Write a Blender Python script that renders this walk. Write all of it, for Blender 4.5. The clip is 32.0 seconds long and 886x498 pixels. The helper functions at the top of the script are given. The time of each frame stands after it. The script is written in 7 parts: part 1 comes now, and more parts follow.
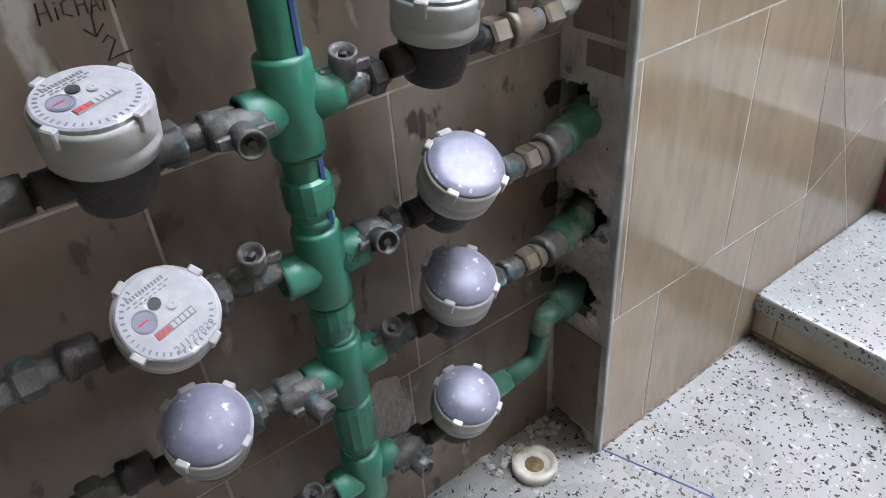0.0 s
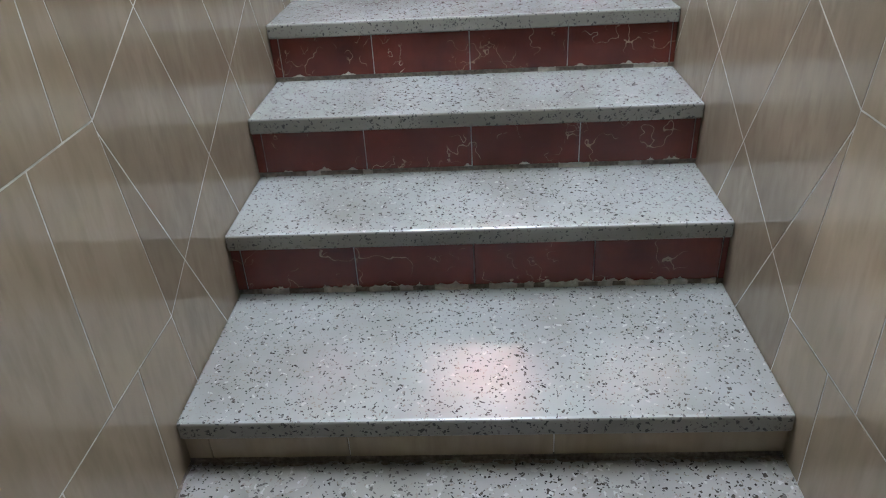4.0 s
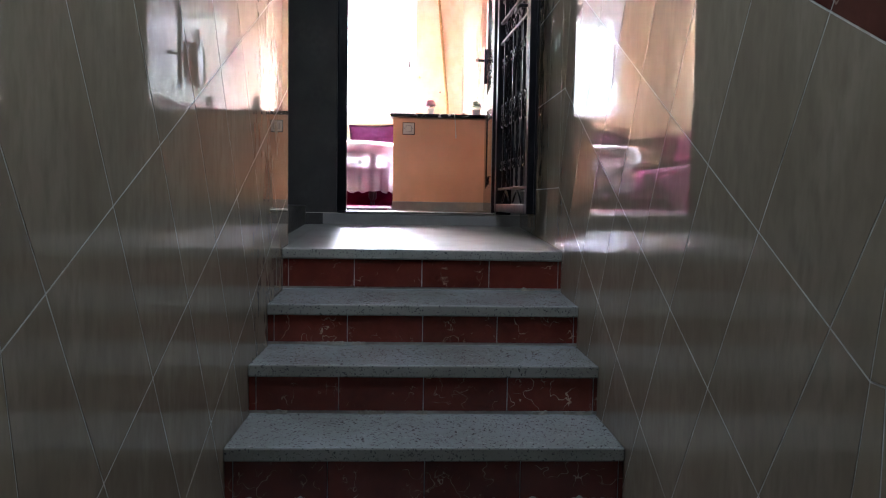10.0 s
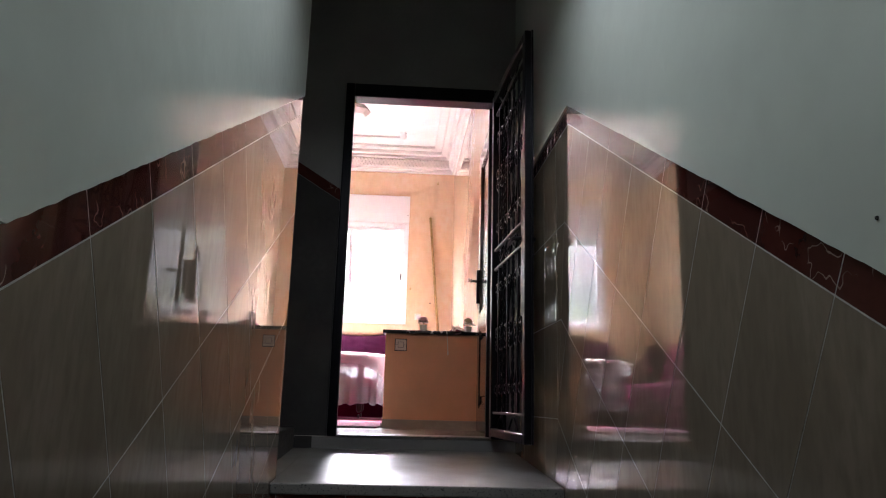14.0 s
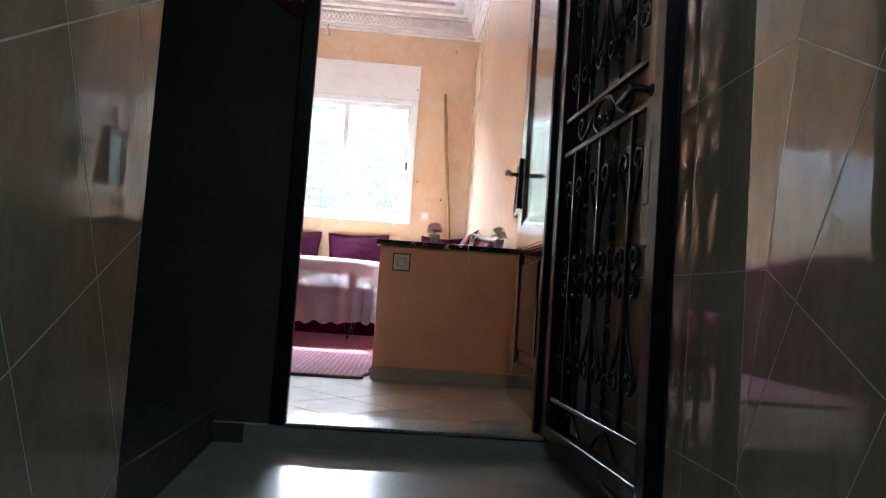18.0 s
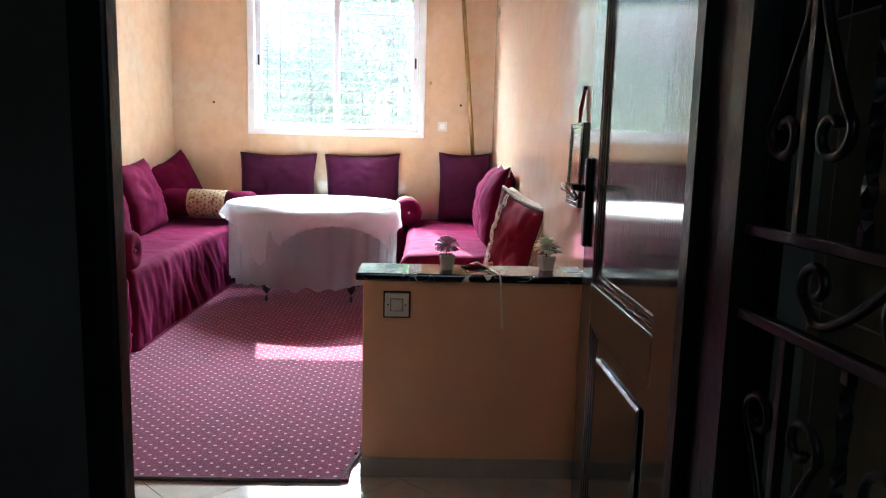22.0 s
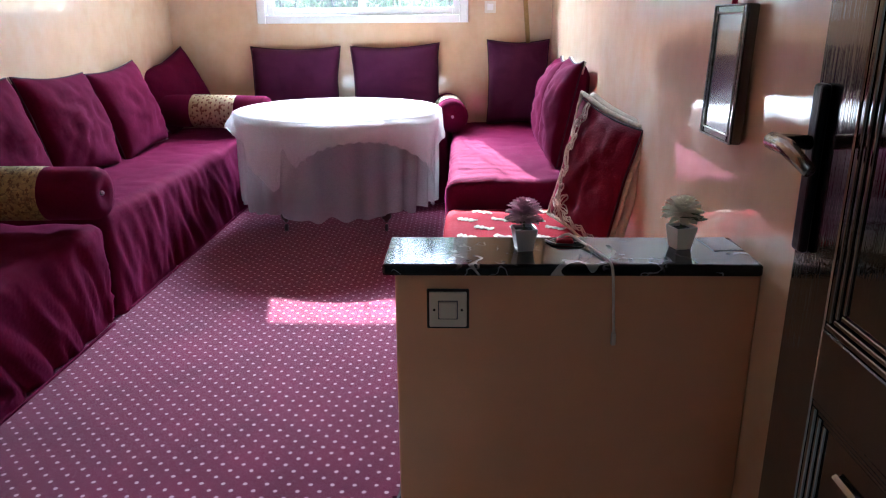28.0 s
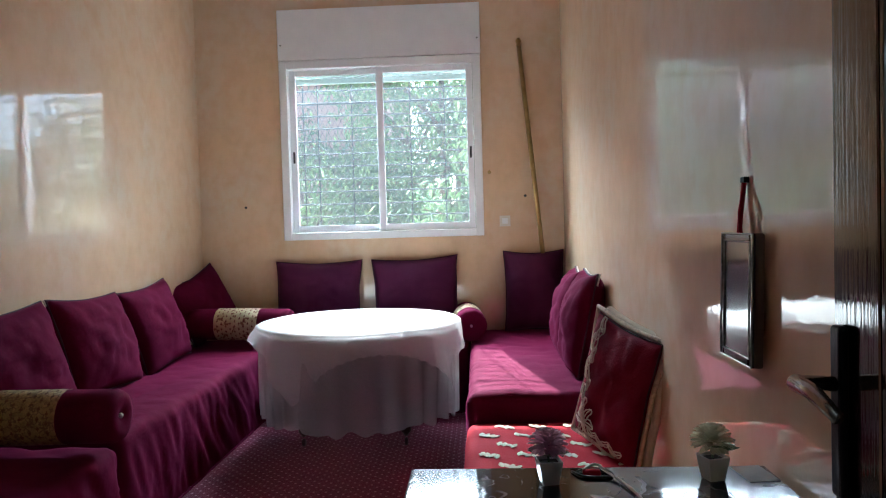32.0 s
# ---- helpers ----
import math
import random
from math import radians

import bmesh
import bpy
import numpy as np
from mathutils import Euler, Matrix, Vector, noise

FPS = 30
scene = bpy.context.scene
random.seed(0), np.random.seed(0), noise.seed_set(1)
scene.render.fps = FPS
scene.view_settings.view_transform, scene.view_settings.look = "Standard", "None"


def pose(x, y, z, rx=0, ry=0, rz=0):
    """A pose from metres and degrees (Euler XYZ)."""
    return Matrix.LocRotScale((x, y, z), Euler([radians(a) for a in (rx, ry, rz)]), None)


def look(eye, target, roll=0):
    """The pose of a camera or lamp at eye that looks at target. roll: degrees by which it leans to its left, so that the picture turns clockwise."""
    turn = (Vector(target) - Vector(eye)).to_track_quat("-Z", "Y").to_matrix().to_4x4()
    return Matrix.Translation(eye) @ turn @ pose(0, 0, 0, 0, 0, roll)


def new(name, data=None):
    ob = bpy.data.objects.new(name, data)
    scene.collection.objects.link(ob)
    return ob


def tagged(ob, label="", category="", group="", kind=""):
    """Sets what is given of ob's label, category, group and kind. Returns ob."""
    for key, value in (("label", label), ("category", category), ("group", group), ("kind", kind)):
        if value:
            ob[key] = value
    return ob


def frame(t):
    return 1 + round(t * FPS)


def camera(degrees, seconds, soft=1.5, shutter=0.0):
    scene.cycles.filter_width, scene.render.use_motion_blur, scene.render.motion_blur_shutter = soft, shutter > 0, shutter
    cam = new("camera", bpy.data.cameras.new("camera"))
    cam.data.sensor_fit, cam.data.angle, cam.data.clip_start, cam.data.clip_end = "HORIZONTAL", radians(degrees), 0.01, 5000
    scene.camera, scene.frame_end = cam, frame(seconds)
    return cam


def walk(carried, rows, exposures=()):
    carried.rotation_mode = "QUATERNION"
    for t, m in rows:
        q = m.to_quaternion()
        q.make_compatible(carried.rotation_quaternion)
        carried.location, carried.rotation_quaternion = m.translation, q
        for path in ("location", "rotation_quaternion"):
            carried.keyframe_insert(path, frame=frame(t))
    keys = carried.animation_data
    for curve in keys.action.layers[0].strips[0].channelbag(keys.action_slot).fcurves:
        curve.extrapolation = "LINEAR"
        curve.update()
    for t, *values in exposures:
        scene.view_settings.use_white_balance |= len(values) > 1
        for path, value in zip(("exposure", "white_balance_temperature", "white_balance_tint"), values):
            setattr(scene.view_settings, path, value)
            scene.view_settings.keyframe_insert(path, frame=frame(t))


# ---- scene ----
cam = camera(63.3, 32.0, 1.1)
PATH = [
    (0, (0.216, 0.039, 1.06), (1.152, 1.376, -0.097), -4.6),
    (0.5, (0.223, 0.034, 1.061), (1.195, 1.368, -0.07), -5.2),
    (1, (0.235, 0.02, 1.057), (1.35, 1.256, -0.053), -4.9),
    (1.5, (0.253, -0.002, 1.05), (1.557, 1.034, -0.058), -4.0),
    (2, (0.267, -0.017, 1.05), (1.719, 0.777, -0.073), -3.3),
    (2.5, (0.282, -0.043, 1.062), (1.848, 0.46, -0.076), -3.2),
    (3, (0.299, -0.024, 1.032), (1.958, 0.247, -0.052), -3.4),
    (3.5, (0.317, -0.023, 1.053), (2.017, 0.109, 0.008), -3.0),
    (4, (0.328, -0.023, 1.083), (2.058, 0.083, 0.084), -3.3),
    (4.5, (0.334, -0.022, 1.108), (2.089, 0.046, 0.15), -2.8),
    (6.5, (0.335, 0.004, 1.166), (2.208, 0.028, 0.465), -0.8),
    (7, (0.326, -0.002, 1.181), (2.212, 0.027, 0.519), -0.7),
    (7.5, (0.329, 0.002, 1.207), (2.228, 0.029, 0.581), -0.6),
    (8, (0.33, 0.006, 1.239), (2.248, 0.032, 0.672), -0.8),
    (8.5, (0.336, 0.01, 1.268), (2.272, -0.004, 0.766), -0.4),
    (9, (0.344, 0.015, 1.3), (2.301, -0.033, 0.887), -0.0),
    (9.5, (0.353, 0.026, 1.334), (2.335, -0.04, 1.075), 0.4),
    (10, (0.361, 0.044, 1.354), (2.355, -0.046, 1.222), 0.9),
    (10.5, (0.365, 0.05, 1.372), (2.361, -0.061, 1.313), 1.0),
    (11, (0.369, 0.045, 1.392), (2.366, -0.072, 1.376), 1.0),
    (11.5, (0.357, 0.05, 1.425), (2.351, -0.069, 1.517), 1.0),
    (12, (0.35, 0.051, 1.451), (2.336, -0.068, 1.655), 1.0),
    (12.5, (0.348, 0.054, 1.471), (2.319, -0.063, 1.793), 0.9),
    (13, (0.353, 0.063, 1.474), (2.305, -0.053, 1.896), 1.0),
    (13.5, (0.354, 0.071, 1.474), (2.289, -0.042, 1.966), 1.6),
    (14, (0.367, 0.097, 1.469), (2.318, -0.019, 1.892), 1.5),
    (14.5, (0.432, 0.125, 1.461), (2.39, 0.004, 1.849), 2.5),
    (15, (0.614, 0.103, 1.444), (2.579, -0.019, 1.794), 2.1),
    (15.5, (0.826, 0.053, 1.464), (2.805, -0.018, 1.746), 2.8),
    (17.5, (1.858, 0.083, 1.634), (3.848, -0.036, 1.802), 2.6),
    (18, (2.114, 0.08, 1.749), (4.106, -0.037, 1.879), 4.0),
    (18.5, (2.312, 0.05, 1.803), (4.306, -0.077, 1.893), 3.5),
    (19, (2.485, 0.038, 1.949), (4.483, -0.046, 1.973), 3.8),
    (19.5, (2.704, 0.1, 2.023), (4.699, -0.032, 1.983), 3.6),
    (20, (2.866, 0.085, 2.089), (4.85, -0.144, 1.983), 3.2),
    (20.5, (3.029, 0.041, 2.237), (5.018, -0.096, 2.082), 2.9),
    (21, (3.231, 0.037, 2.29), (5.221, -0.059, 2.115), 2.8),
    (21.5, (3.388, 0.04, 2.392), (5.368, -0.063, 2.135), 2.1),
    (22, (3.556, -0.018, 2.476), (5.534, -0.072, 2.186), 1.5),
    (22.5, (3.706, -0.058, 2.564), (5.682, -0.069, 2.258), 1.4),
    (23, (3.908, -0.052, 2.561), (5.878, -0.067, 2.221), 1.5),
    (23.5, (4.082, -0.062, 2.568), (6.044, -0.097, 2.181), 1.4),
    (24, (4.221, -0.091, 2.563), (6.173, 0.042, 2.152), 1.0),
    (24.5, (4.317, -0.061, 2.552), (6.243, 0.176, 2.065), 0.4),
    (25, (4.419, 0.047, 2.532), (6.312, 0.25, 1.919), -0.3),
    (25.5, (4.463, 0.096, 2.511), (6.311, 0.157, 1.749), 0.5),
    (27.5, (4.509, 0.038, 2.518), (6.381, 0.104, 1.817), -0.2),
    (28, (4.514, 0.038, 2.535), (6.419, 0.093, 1.929), -0.4),
    (28.5, (4.517, 0.036, 2.552), (6.449, 0.074, 2.037), -0.3),
    (29, (4.518, 0.035, 2.561), (6.467, 0.055, 2.111), -0.2),
    (29.5, (4.52, 0.035, 2.571), (6.484, 0.045, 2.193), -0.2),
    (30, (4.52, 0.036, 2.586), (6.498, 0.036, 2.291), -0.0),
    (30.5, (4.52, 0.036, 2.593), (6.507, 0.035, 2.367), 0.1),
    (31, (4.52, 0.038, 2.597), (6.512, 0.055, 2.425), -0.4),
    (31.5, (4.515, 0.038, 2.606), (6.51, 0.126, 2.496), -1.5),
    (32, (4.518, 0.037, 2.605), (6.514, 0.14, 2.54), -1.6),
]
walk(cam, [(t, look(eye, target, roll)) for t, eye, target, roll in PATH], exposures=[(0, 8.64, 6400, 29), (1, 8.54, 6500, 29), (2, 8.14, 6600, 29), (4, 7.7, 6400, 24), (6, 7.62, 6450, 25), (7, 7.4, 6350, 24), (8, 7.25, 6150, 24), (9, 6.83, 5990, 19), (10, 5.35, 5850, 21), (13, 4.2, 6450, 26), (15, 4.28, 6400, 26), (17, 3.95, 5890, 10), (20, 3.82, 5740, 8), (21.5, 3.73, 5750, 6), (23, 3.29, 5600, 3), (24.5, 3.18, 5550, 5), (25.5, 3.49, 5490, 11), (27, 3.59, 5440, 10), (28, 3.29, 5340, 10), (30, 2.76, 5440, 5), (32, 2.43, 5550, 3)])

# ---- world, sun and lights ----
SUN_WAY = Vector((-2.92, -0.60, -2.50)).normalized()
world = bpy.data.worlds.new("world")
scene.world = world
world.use_nodes = True
sky = world.node_tree.nodes.new("ShaderNodeTexSky")
sky.sky_type = "NISHITA"
sky.sun_disc = False
sky.sun_elevation = math.asin(-SUN_WAY.z)
sky.sun_rotation = math.atan2(-SUN_WAY.x, -SUN_WAY.y)
world.node_tree.links.new(sky.outputs[0], world.node_tree.nodes["Background"].inputs[0])
world.node_tree.nodes["Background"].inputs[1].default_value = 0.15
sun_data = bpy.data.lights.new("sun", "SUN")
sun_data.energy, sun_data.angle, sun_data.color = 5.0, radians(0.6), (1.0, 0.95, 0.87)
sun = new("sun", sun_data)
sun.matrix_world = look((14, 1, 8), Vector((14, 1, 8)) + SUN_WAY)


def area_lamp(name, place, target, width, height, power, colour):
    data = bpy.data.lights.new(name, "AREA")
    data.shape, data.size, data.size_y, data.energy, data.color = "RECTANGLE", width, height, power, colour
    ob = new(name, data)
    ob.matrix_world = look(place, target)
    return ob


# added overhead lamp for the stair; its source is unknown
area_lamp("skylight_daylight", (2.1, 0.0, 3.50), (2.1, 0.0, 0), 1.36, 0.96, 0.73, (0.79, 0.92, 1.0))

# added lamp above the view outside, standing in for sky over the garden trees
area_lamp("window_daylight", (12.1, 1.5, 5.35), (9.0, 0.8, 3.0), 4.0, 1.9, 690, (0.85, 0.94, 1.0))

# ---- materials ----
def material(name, colour, rough=0.6, metal=0.0, vary=0.15, scale=6.0, fine=60.0, bump=0.1, bump_scale=None, coat=0.0, sheen=0.0, second=None, spots=None, per_piece=0.0, anis=None, detail=3.0, spec=0.5, sheen_tint=None, ripple=None, veins=None, coat_rough=0.02):
    """A surface with broad and fine variation of its colour, gloss and relief. second: a colour mixed in by broad noise."""
    mat = bpy.data.materials.new(name)
    mat.use_nodes = True
    tree = mat.node_tree
    nodes, links = tree.nodes, tree.links
    bsdf = nodes["Principled BSDF"]
    coords = nodes.new("ShaderNodeTexCoord")
    source = coords.outputs["Object"]
    if anis:
        mapping = nodes.new("ShaderNodeMapping")
        mapping.inputs["Scale"].default_value = anis
        links.new(source, mapping.inputs[0])
        source = mapping.outputs[0]

    def noise_node(s, detail=4.0):
        n = nodes.new("ShaderNodeTexNoise")
        n.inputs["Scale"].default_value, n.inputs["Detail"].default_value = s, detail
        links.new(source, n.inputs["Vector"])
        return n

    def mix(a, b, factor, kind="MIX"):
        m = nodes.new("ShaderNodeMix")
        m.data_type, m.blend_type = "RGBA", kind
        for value, socket in ((factor, m.inputs[0]), (a, m.inputs[6]), (b, m.inputs[7])):
            if hasattr(value, "is_linked"):
                links.new(value, socket)
            elif socket == m.inputs[0]:
                socket.default_value = value
            else:
                socket.default_value = (*value, 1)
        return m.outputs[2]

    def ramp(value, lo, hi):
        r = nodes.new("ShaderNodeMapRange")
        r.inputs[1].default_value, r.inputs[2].default_value = lo, hi
        links.new(value, r.inputs[0])
        return r.outputs[0]

    broad, grain = noise_node(scale), noise_node(fine)
    base = mix(colour, second or tuple(c * (1 - 2 * vary) for c in colour), ramp(broad.outputs[0], 0.35, 0.7))
    base = mix(base, tuple(c * (1 - vary) for c in colour), ramp(grain.outputs[0], 0.4, 0.75))
    for threshold, width, s, c in spots or ():
        v = nodes.new("ShaderNodeTexNoise")
        v.inputs["Scale"].default_value, v.inputs["Detail"].default_value = s, 5.0
        links.new(source, v.inputs["Vector"])
        base = mix(base, c, ramp(v.outputs[0], threshold, threshold + width))
    for s, width, mask, c in veins or ():
        line, where, flat = nodes.new("ShaderNodeTexNoise"), noise_node(s * 0.6, 2.0), nodes.new("ShaderNodeMath")
        line.inputs["Scale"].default_value, line.inputs["Detail"].default_value = s, 2.5
        links.new(source, line.inputs["Vector"])
        flat.operation = "COMPARE"
        flat.inputs[1].default_value, flat.inputs[2].default_value = 0.5, width
        links.new(line.outputs[0], flat.inputs[0])
        both = nodes.new("ShaderNodeMath")
        both.operation = "MULTIPLY"
        links.new(flat.outputs[0], both.inputs[0])
        links.new(ramp(where.outputs[0], mask, mask + 0.06), both.inputs[1])
        base = mix(base, c, both.outputs[0])
    if per_piece:
        info = nodes.new("ShaderNodeObjectInfo")
        hsv = nodes.new("ShaderNodeHueSaturation")
        r = nodes.new("ShaderNodeMapRange")
        r.inputs[3].default_value, r.inputs[4].default_value = 1 - per_piece, 1 + per_piece
        links.new(info.outputs["Random"], r.inputs[0])
        links.new(r.outputs[0], hsv.inputs["Value"])
        links.new(base, hsv.inputs["Color"])
        base = hsv.outputs[0]
    links.new(base, bsdf.inputs["Base Color"])
    gloss = nodes.new("ShaderNodeMapRange")
    gloss.inputs[3].default_value, gloss.inputs[4].default_value = rough * 0.8, min(1.0, rough * 1.25)
    links.new(broad.outputs[0], gloss.inputs[0])
    links.new(gloss.outputs[0], bsdf.inputs["Roughness"])
    bsdf.inputs["Metallic"].default_value = metal
    bsdf.inputs["Coat Weight"].default_value = coat
    bsdf.inputs["Coat Roughness"].default_value = coat_rough
    bsdf.inputs["Sheen Weight"].default_value = sheen
    bsdf.inputs["Sheen Roughness"].default_value = 0.4
    bsdf.inputs["Specular IOR Level"].default_value = spec
    if sheen_tint:
        bsdf.inputs["Sheen Tint"].default_value = (*sheen_tint, 1)
    if bump:
        relief = noise_node(bump_scale or fine, detail)
        b = nodes.new("ShaderNodeBump")
        b.inputs["Strength"].default_value, b.inputs["Distance"].default_value = bump, 0.01
        links.new(relief.outputs[0], b.inputs["Height"])
        if ripple:
            fit, wave, b2 = nodes.new("ShaderNodeMapping"), nodes.new("ShaderNodeTexNoise"), nodes.new("ShaderNodeBump")
            fit.inputs["Scale"].default_value = ripple[1]
            links.new(coords.outputs["Object"], fit.inputs[0])
            wave.inputs["Scale"].default_value, wave.inputs["Detail"].default_value = 1.0, 3.0
            links.new(fit.outputs[0], wave.inputs["Vector"])
            b2.inputs["Strength"].default_value, b2.inputs["Distance"].default_value = ripple[0], 0.01
            links.new(wave.outputs[0], b2.inputs["Height"])
            links.new(b.outputs[0], b2.inputs["Normal"])
            b = b2
        links.new(b.outputs[0], bsdf.inputs["Normal"])
        if coat:
            links.new(b.outputs[0], bsdf.inputs["Coat Normal"])
    return mat


def chips(name, ground, chip_colours, rough):
    """Terrazzo: stone chips of several sizes in a pale ground."""
    mat = bpy.data.materials.new(name)
    mat.use_nodes = True
    nodes, links = mat.node_tree.nodes, mat.node_tree.links
    bsdf = nodes["Principled BSDF"]
    coords = nodes.new("ShaderNodeTexCoord")
    warp = nodes.new("ShaderNodeTexNoise")
    warp.inputs["Scale"].default_value = 70
    links.new(coords.outputs["Object"], warp.inputs["Vector"])
    shift = nodes.new("ShaderNodeMix")
    shift.data_type, shift.blend_type = "RGBA", "LINEAR_LIGHT"
    shift.inputs[0].default_value = 0.012
    links.new(coords.outputs["Object"], shift.inputs[6])
    links.new(warp.outputs["Color"], shift.inputs[7])
    base = None
    for n, (colour, s, share) in enumerate(chip_colours):
        cells = nodes.new("ShaderNodeTexVoronoi")
        cells.inputs["Scale"].default_value = s
        links.new(shift.outputs[2], cells.inputs["Vector"])
        pick = nodes.new("ShaderNodeSeparateColor")
        links.new(cells.outputs["Color"], pick.inputs[0])
        chosen = nodes.new("ShaderNodeMath")
        chosen.operation = "LESS_THAN"
        chosen.inputs[1].default_value = share
        links.new(pick.outputs[n % 3], chosen.inputs[0])
        inside = nodes.new("ShaderNodeMath")
        inside.operation = "LESS_THAN"
        inside.inputs[1].default_value = 0.36
        links.new(cells.outputs["Distance"], inside.inputs[0])
        both = nodes.new("ShaderNodeMath")
        both.operation = "MULTIPLY"
        links.new(chosen.outputs[0], both.inputs[0])
        links.new(inside.outputs[0], both.inputs[1])
        m = nodes.new("ShaderNodeMix")
        m.data_type = "RGBA"
        links.new(both.outputs[0], m.inputs[0])
        if base is None:
            dirt = nodes.new("ShaderNodeTexNoise")
            dirt.inputs["Scale"].default_value, dirt.inputs["Detail"].default_value = 4.0, 6.0
            links.new(coords.outputs["Object"], dirt.inputs["Vector"])
            g = nodes.new("ShaderNodeMix")
            g.data_type = "RGBA"
            g.inputs[6].default_value, g.inputs[7].default_value = (*ground, 1), (ground[0] * 0.70, ground[1] * 0.68, ground[2] * 0.63, 1)
            r = nodes.new("ShaderNodeMapRange")
            r.inputs[1].default_value, r.inputs[2].default_value = 0.4, 0.75
            links.new(dirt.outputs[0], r.inputs[0])
            links.new(r.outputs[0], g.inputs[0])
            base = g.outputs[2]
            gl = nodes.new("ShaderNodeMapRange")
            gl.inputs[3].default_value, gl.inputs[4].default_value = rough * 0.75, rough * 1.3
            links.new(dirt.outputs[0], gl.inputs[0])
            links.new(gl.outputs[0], bsdf.inputs["Roughness"])
        links.new(base, m.inputs[6])
        m.inputs[7].default_value = (*colour, 1)
        base = m.outputs[2]
    links.new(base, bsdf.inputs["Base Color"])
    return mat


def dotted(name, ground, dark, dot, pitch, radius):
    """Pile carpet with a staggered lattice of small woven dots."""
    mat = bpy.data.materials.new(name)
    mat.use_nodes = True
    nodes, links = mat.node_tree.nodes, mat.node_tree.links
    bsdf = nodes["Principled BSDF"]
    bsdf.inputs["Specular IOR Level"].default_value = 0.03
    coords = nodes.new("ShaderNodeTexCoord")
    wob = nodes.new("ShaderNodeTexNoise")
    wob.inputs["Scale"].default_value = 60
    links.new(coords.outputs["Object"], wob.inputs["Vector"])
    shift = nodes.new("ShaderNodeMix")
    shift.data_type, shift.blend_type = "RGBA", "LINEAR_LIGHT"
    shift.inputs[0].default_value = 0.003
    links.new(coords.outputs["Object"], shift.inputs[6])
    links.new(wob.outputs["Color"], shift.inputs[7])
    found = None
    for off in (0.0, 0.5):
        move = nodes.new("ShaderNodeVectorMath")
        move.operation = "MULTIPLY_ADD"
        move.inputs[1].default_value = (1 / pitch[0], 1 / pitch[1], 0)
        move.inputs[2].default_value = (off, off, 0)
        links.new(shift.outputs[2], move.inputs[0])
        part_ = nodes.new("ShaderNodeVectorMath")
        part_.operation = "FRACTION"
        links.new(move.outputs[0], part_.inputs[0])
        centre = nodes.new("ShaderNodeVectorMath")
        centre.operation = "SUBTRACT"
        centre.inputs[1].default_value = (0.5, 0.5, 0)
        links.new(part_.outputs[0], centre.inputs[0])
        back = nodes.new("ShaderNodeVectorMath")
        back.operation = "MULTIPLY"
        back.inputs[1].default_value = (pitch[0], pitch[1], 0)
        links.new(centre.outputs[0], back.inputs[0])
        length = nodes.new("ShaderNodeVectorMath")
        length.operation = "LENGTH"
        links.new(back.outputs[0], length.inputs[0])
        near = nodes.new("ShaderNodeMapRange")
        near.inputs[1].default_value, near.inputs[2].default_value = radius * 1.25, radius * 0.75
        links.new(length.outputs["Value"], near.inputs[0])
        if found is None:
            found = near.outputs[0]
        else:
            m = nodes.new("ShaderNodeMath")
            m.operation = "MAXIMUM"
            links.new(found, m.inputs[0])
            links.new(near.outputs[0], m.inputs[1])
            found = m.outputs[0]
    pile = nodes.new("ShaderNodeTexNoise")
    pile.inputs["Scale"].default_value, pile.inputs["Detail"].default_value = 5.0, 8.0
    links.new(coords.outputs["Object"], pile.inputs["Vector"])
    r = nodes.new("ShaderNodeMapRange")
    r.inputs[1].default_value, r.inputs[2].default_value = 0.35, 0.7
    links.new(pile.outputs[0], r.inputs[0])
    a = nodes.new("ShaderNodeMix")
    a.data_type = "RGBA"
    a.inputs[6].default_value, a.inputs[7].default_value = (*ground, 1), (*dark, 1)
    links.new(r.outputs[0], a.inputs[0])
    b = nodes.new("ShaderNodeMix")
    b.data_type = "RGBA"
    b.inputs[7].default_value = (*dot, 1)
    links.new(found, b.inputs[0])
    links.new(a.outputs[2], b.inputs[6])
    links.new(b.outputs[2], bsdf.inputs["Base Color"])
    bsdf.inputs["Roughness"].default_value = 0.95
    bsdf.inputs["Sheen Weight"].default_value = 0.25
    fine = nodes.new("ShaderNodeTexNoise")
    fine.inputs["Scale"].default_value = 400
    links.new(coords.outputs["Object"], fine.inputs["Vector"])
    bump = nodes.new("ShaderNodeBump")
    bump.inputs["Strength"].default_value, bump.inputs["Distance"].default_value = 0.5, 0.004
    links.new(fine.outputs[0], bump.inputs["Height"])
    links.new(bump.outputs[0], bsdf.inputs["Normal"])
    return mat


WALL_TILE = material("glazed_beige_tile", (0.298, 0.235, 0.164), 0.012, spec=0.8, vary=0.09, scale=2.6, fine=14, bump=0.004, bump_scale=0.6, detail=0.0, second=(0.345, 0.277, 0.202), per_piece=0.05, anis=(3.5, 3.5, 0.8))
# same tile for the raked courses, darkened in colour for the dimmer stair light
WALL_TILE_DIMMED = material("glazed_beige_tile_dimmed", (0.247, 0.195, 0.139), 0.012, spec=0.8, vary=0.09, scale=2.6, fine=14, bump=0.004, bump_scale=0.6, detail=0.0, second=(0.299, 0.243, 0.18), per_piece=0.06, anis=(3.5, 3.5, 1.1))
RED_TILE = material("oxblood_tile", (0.165, 0.030, 0.020), 0.2, vary=0.25, scale=7, fine=40, bump=0.02, per_piece=0.15, veins=((11, 0.0045, 0.53, (0.40, 0.25, 0.17)), (21, 0.006, 0.57, (0.36, 0.22, 0.15))))
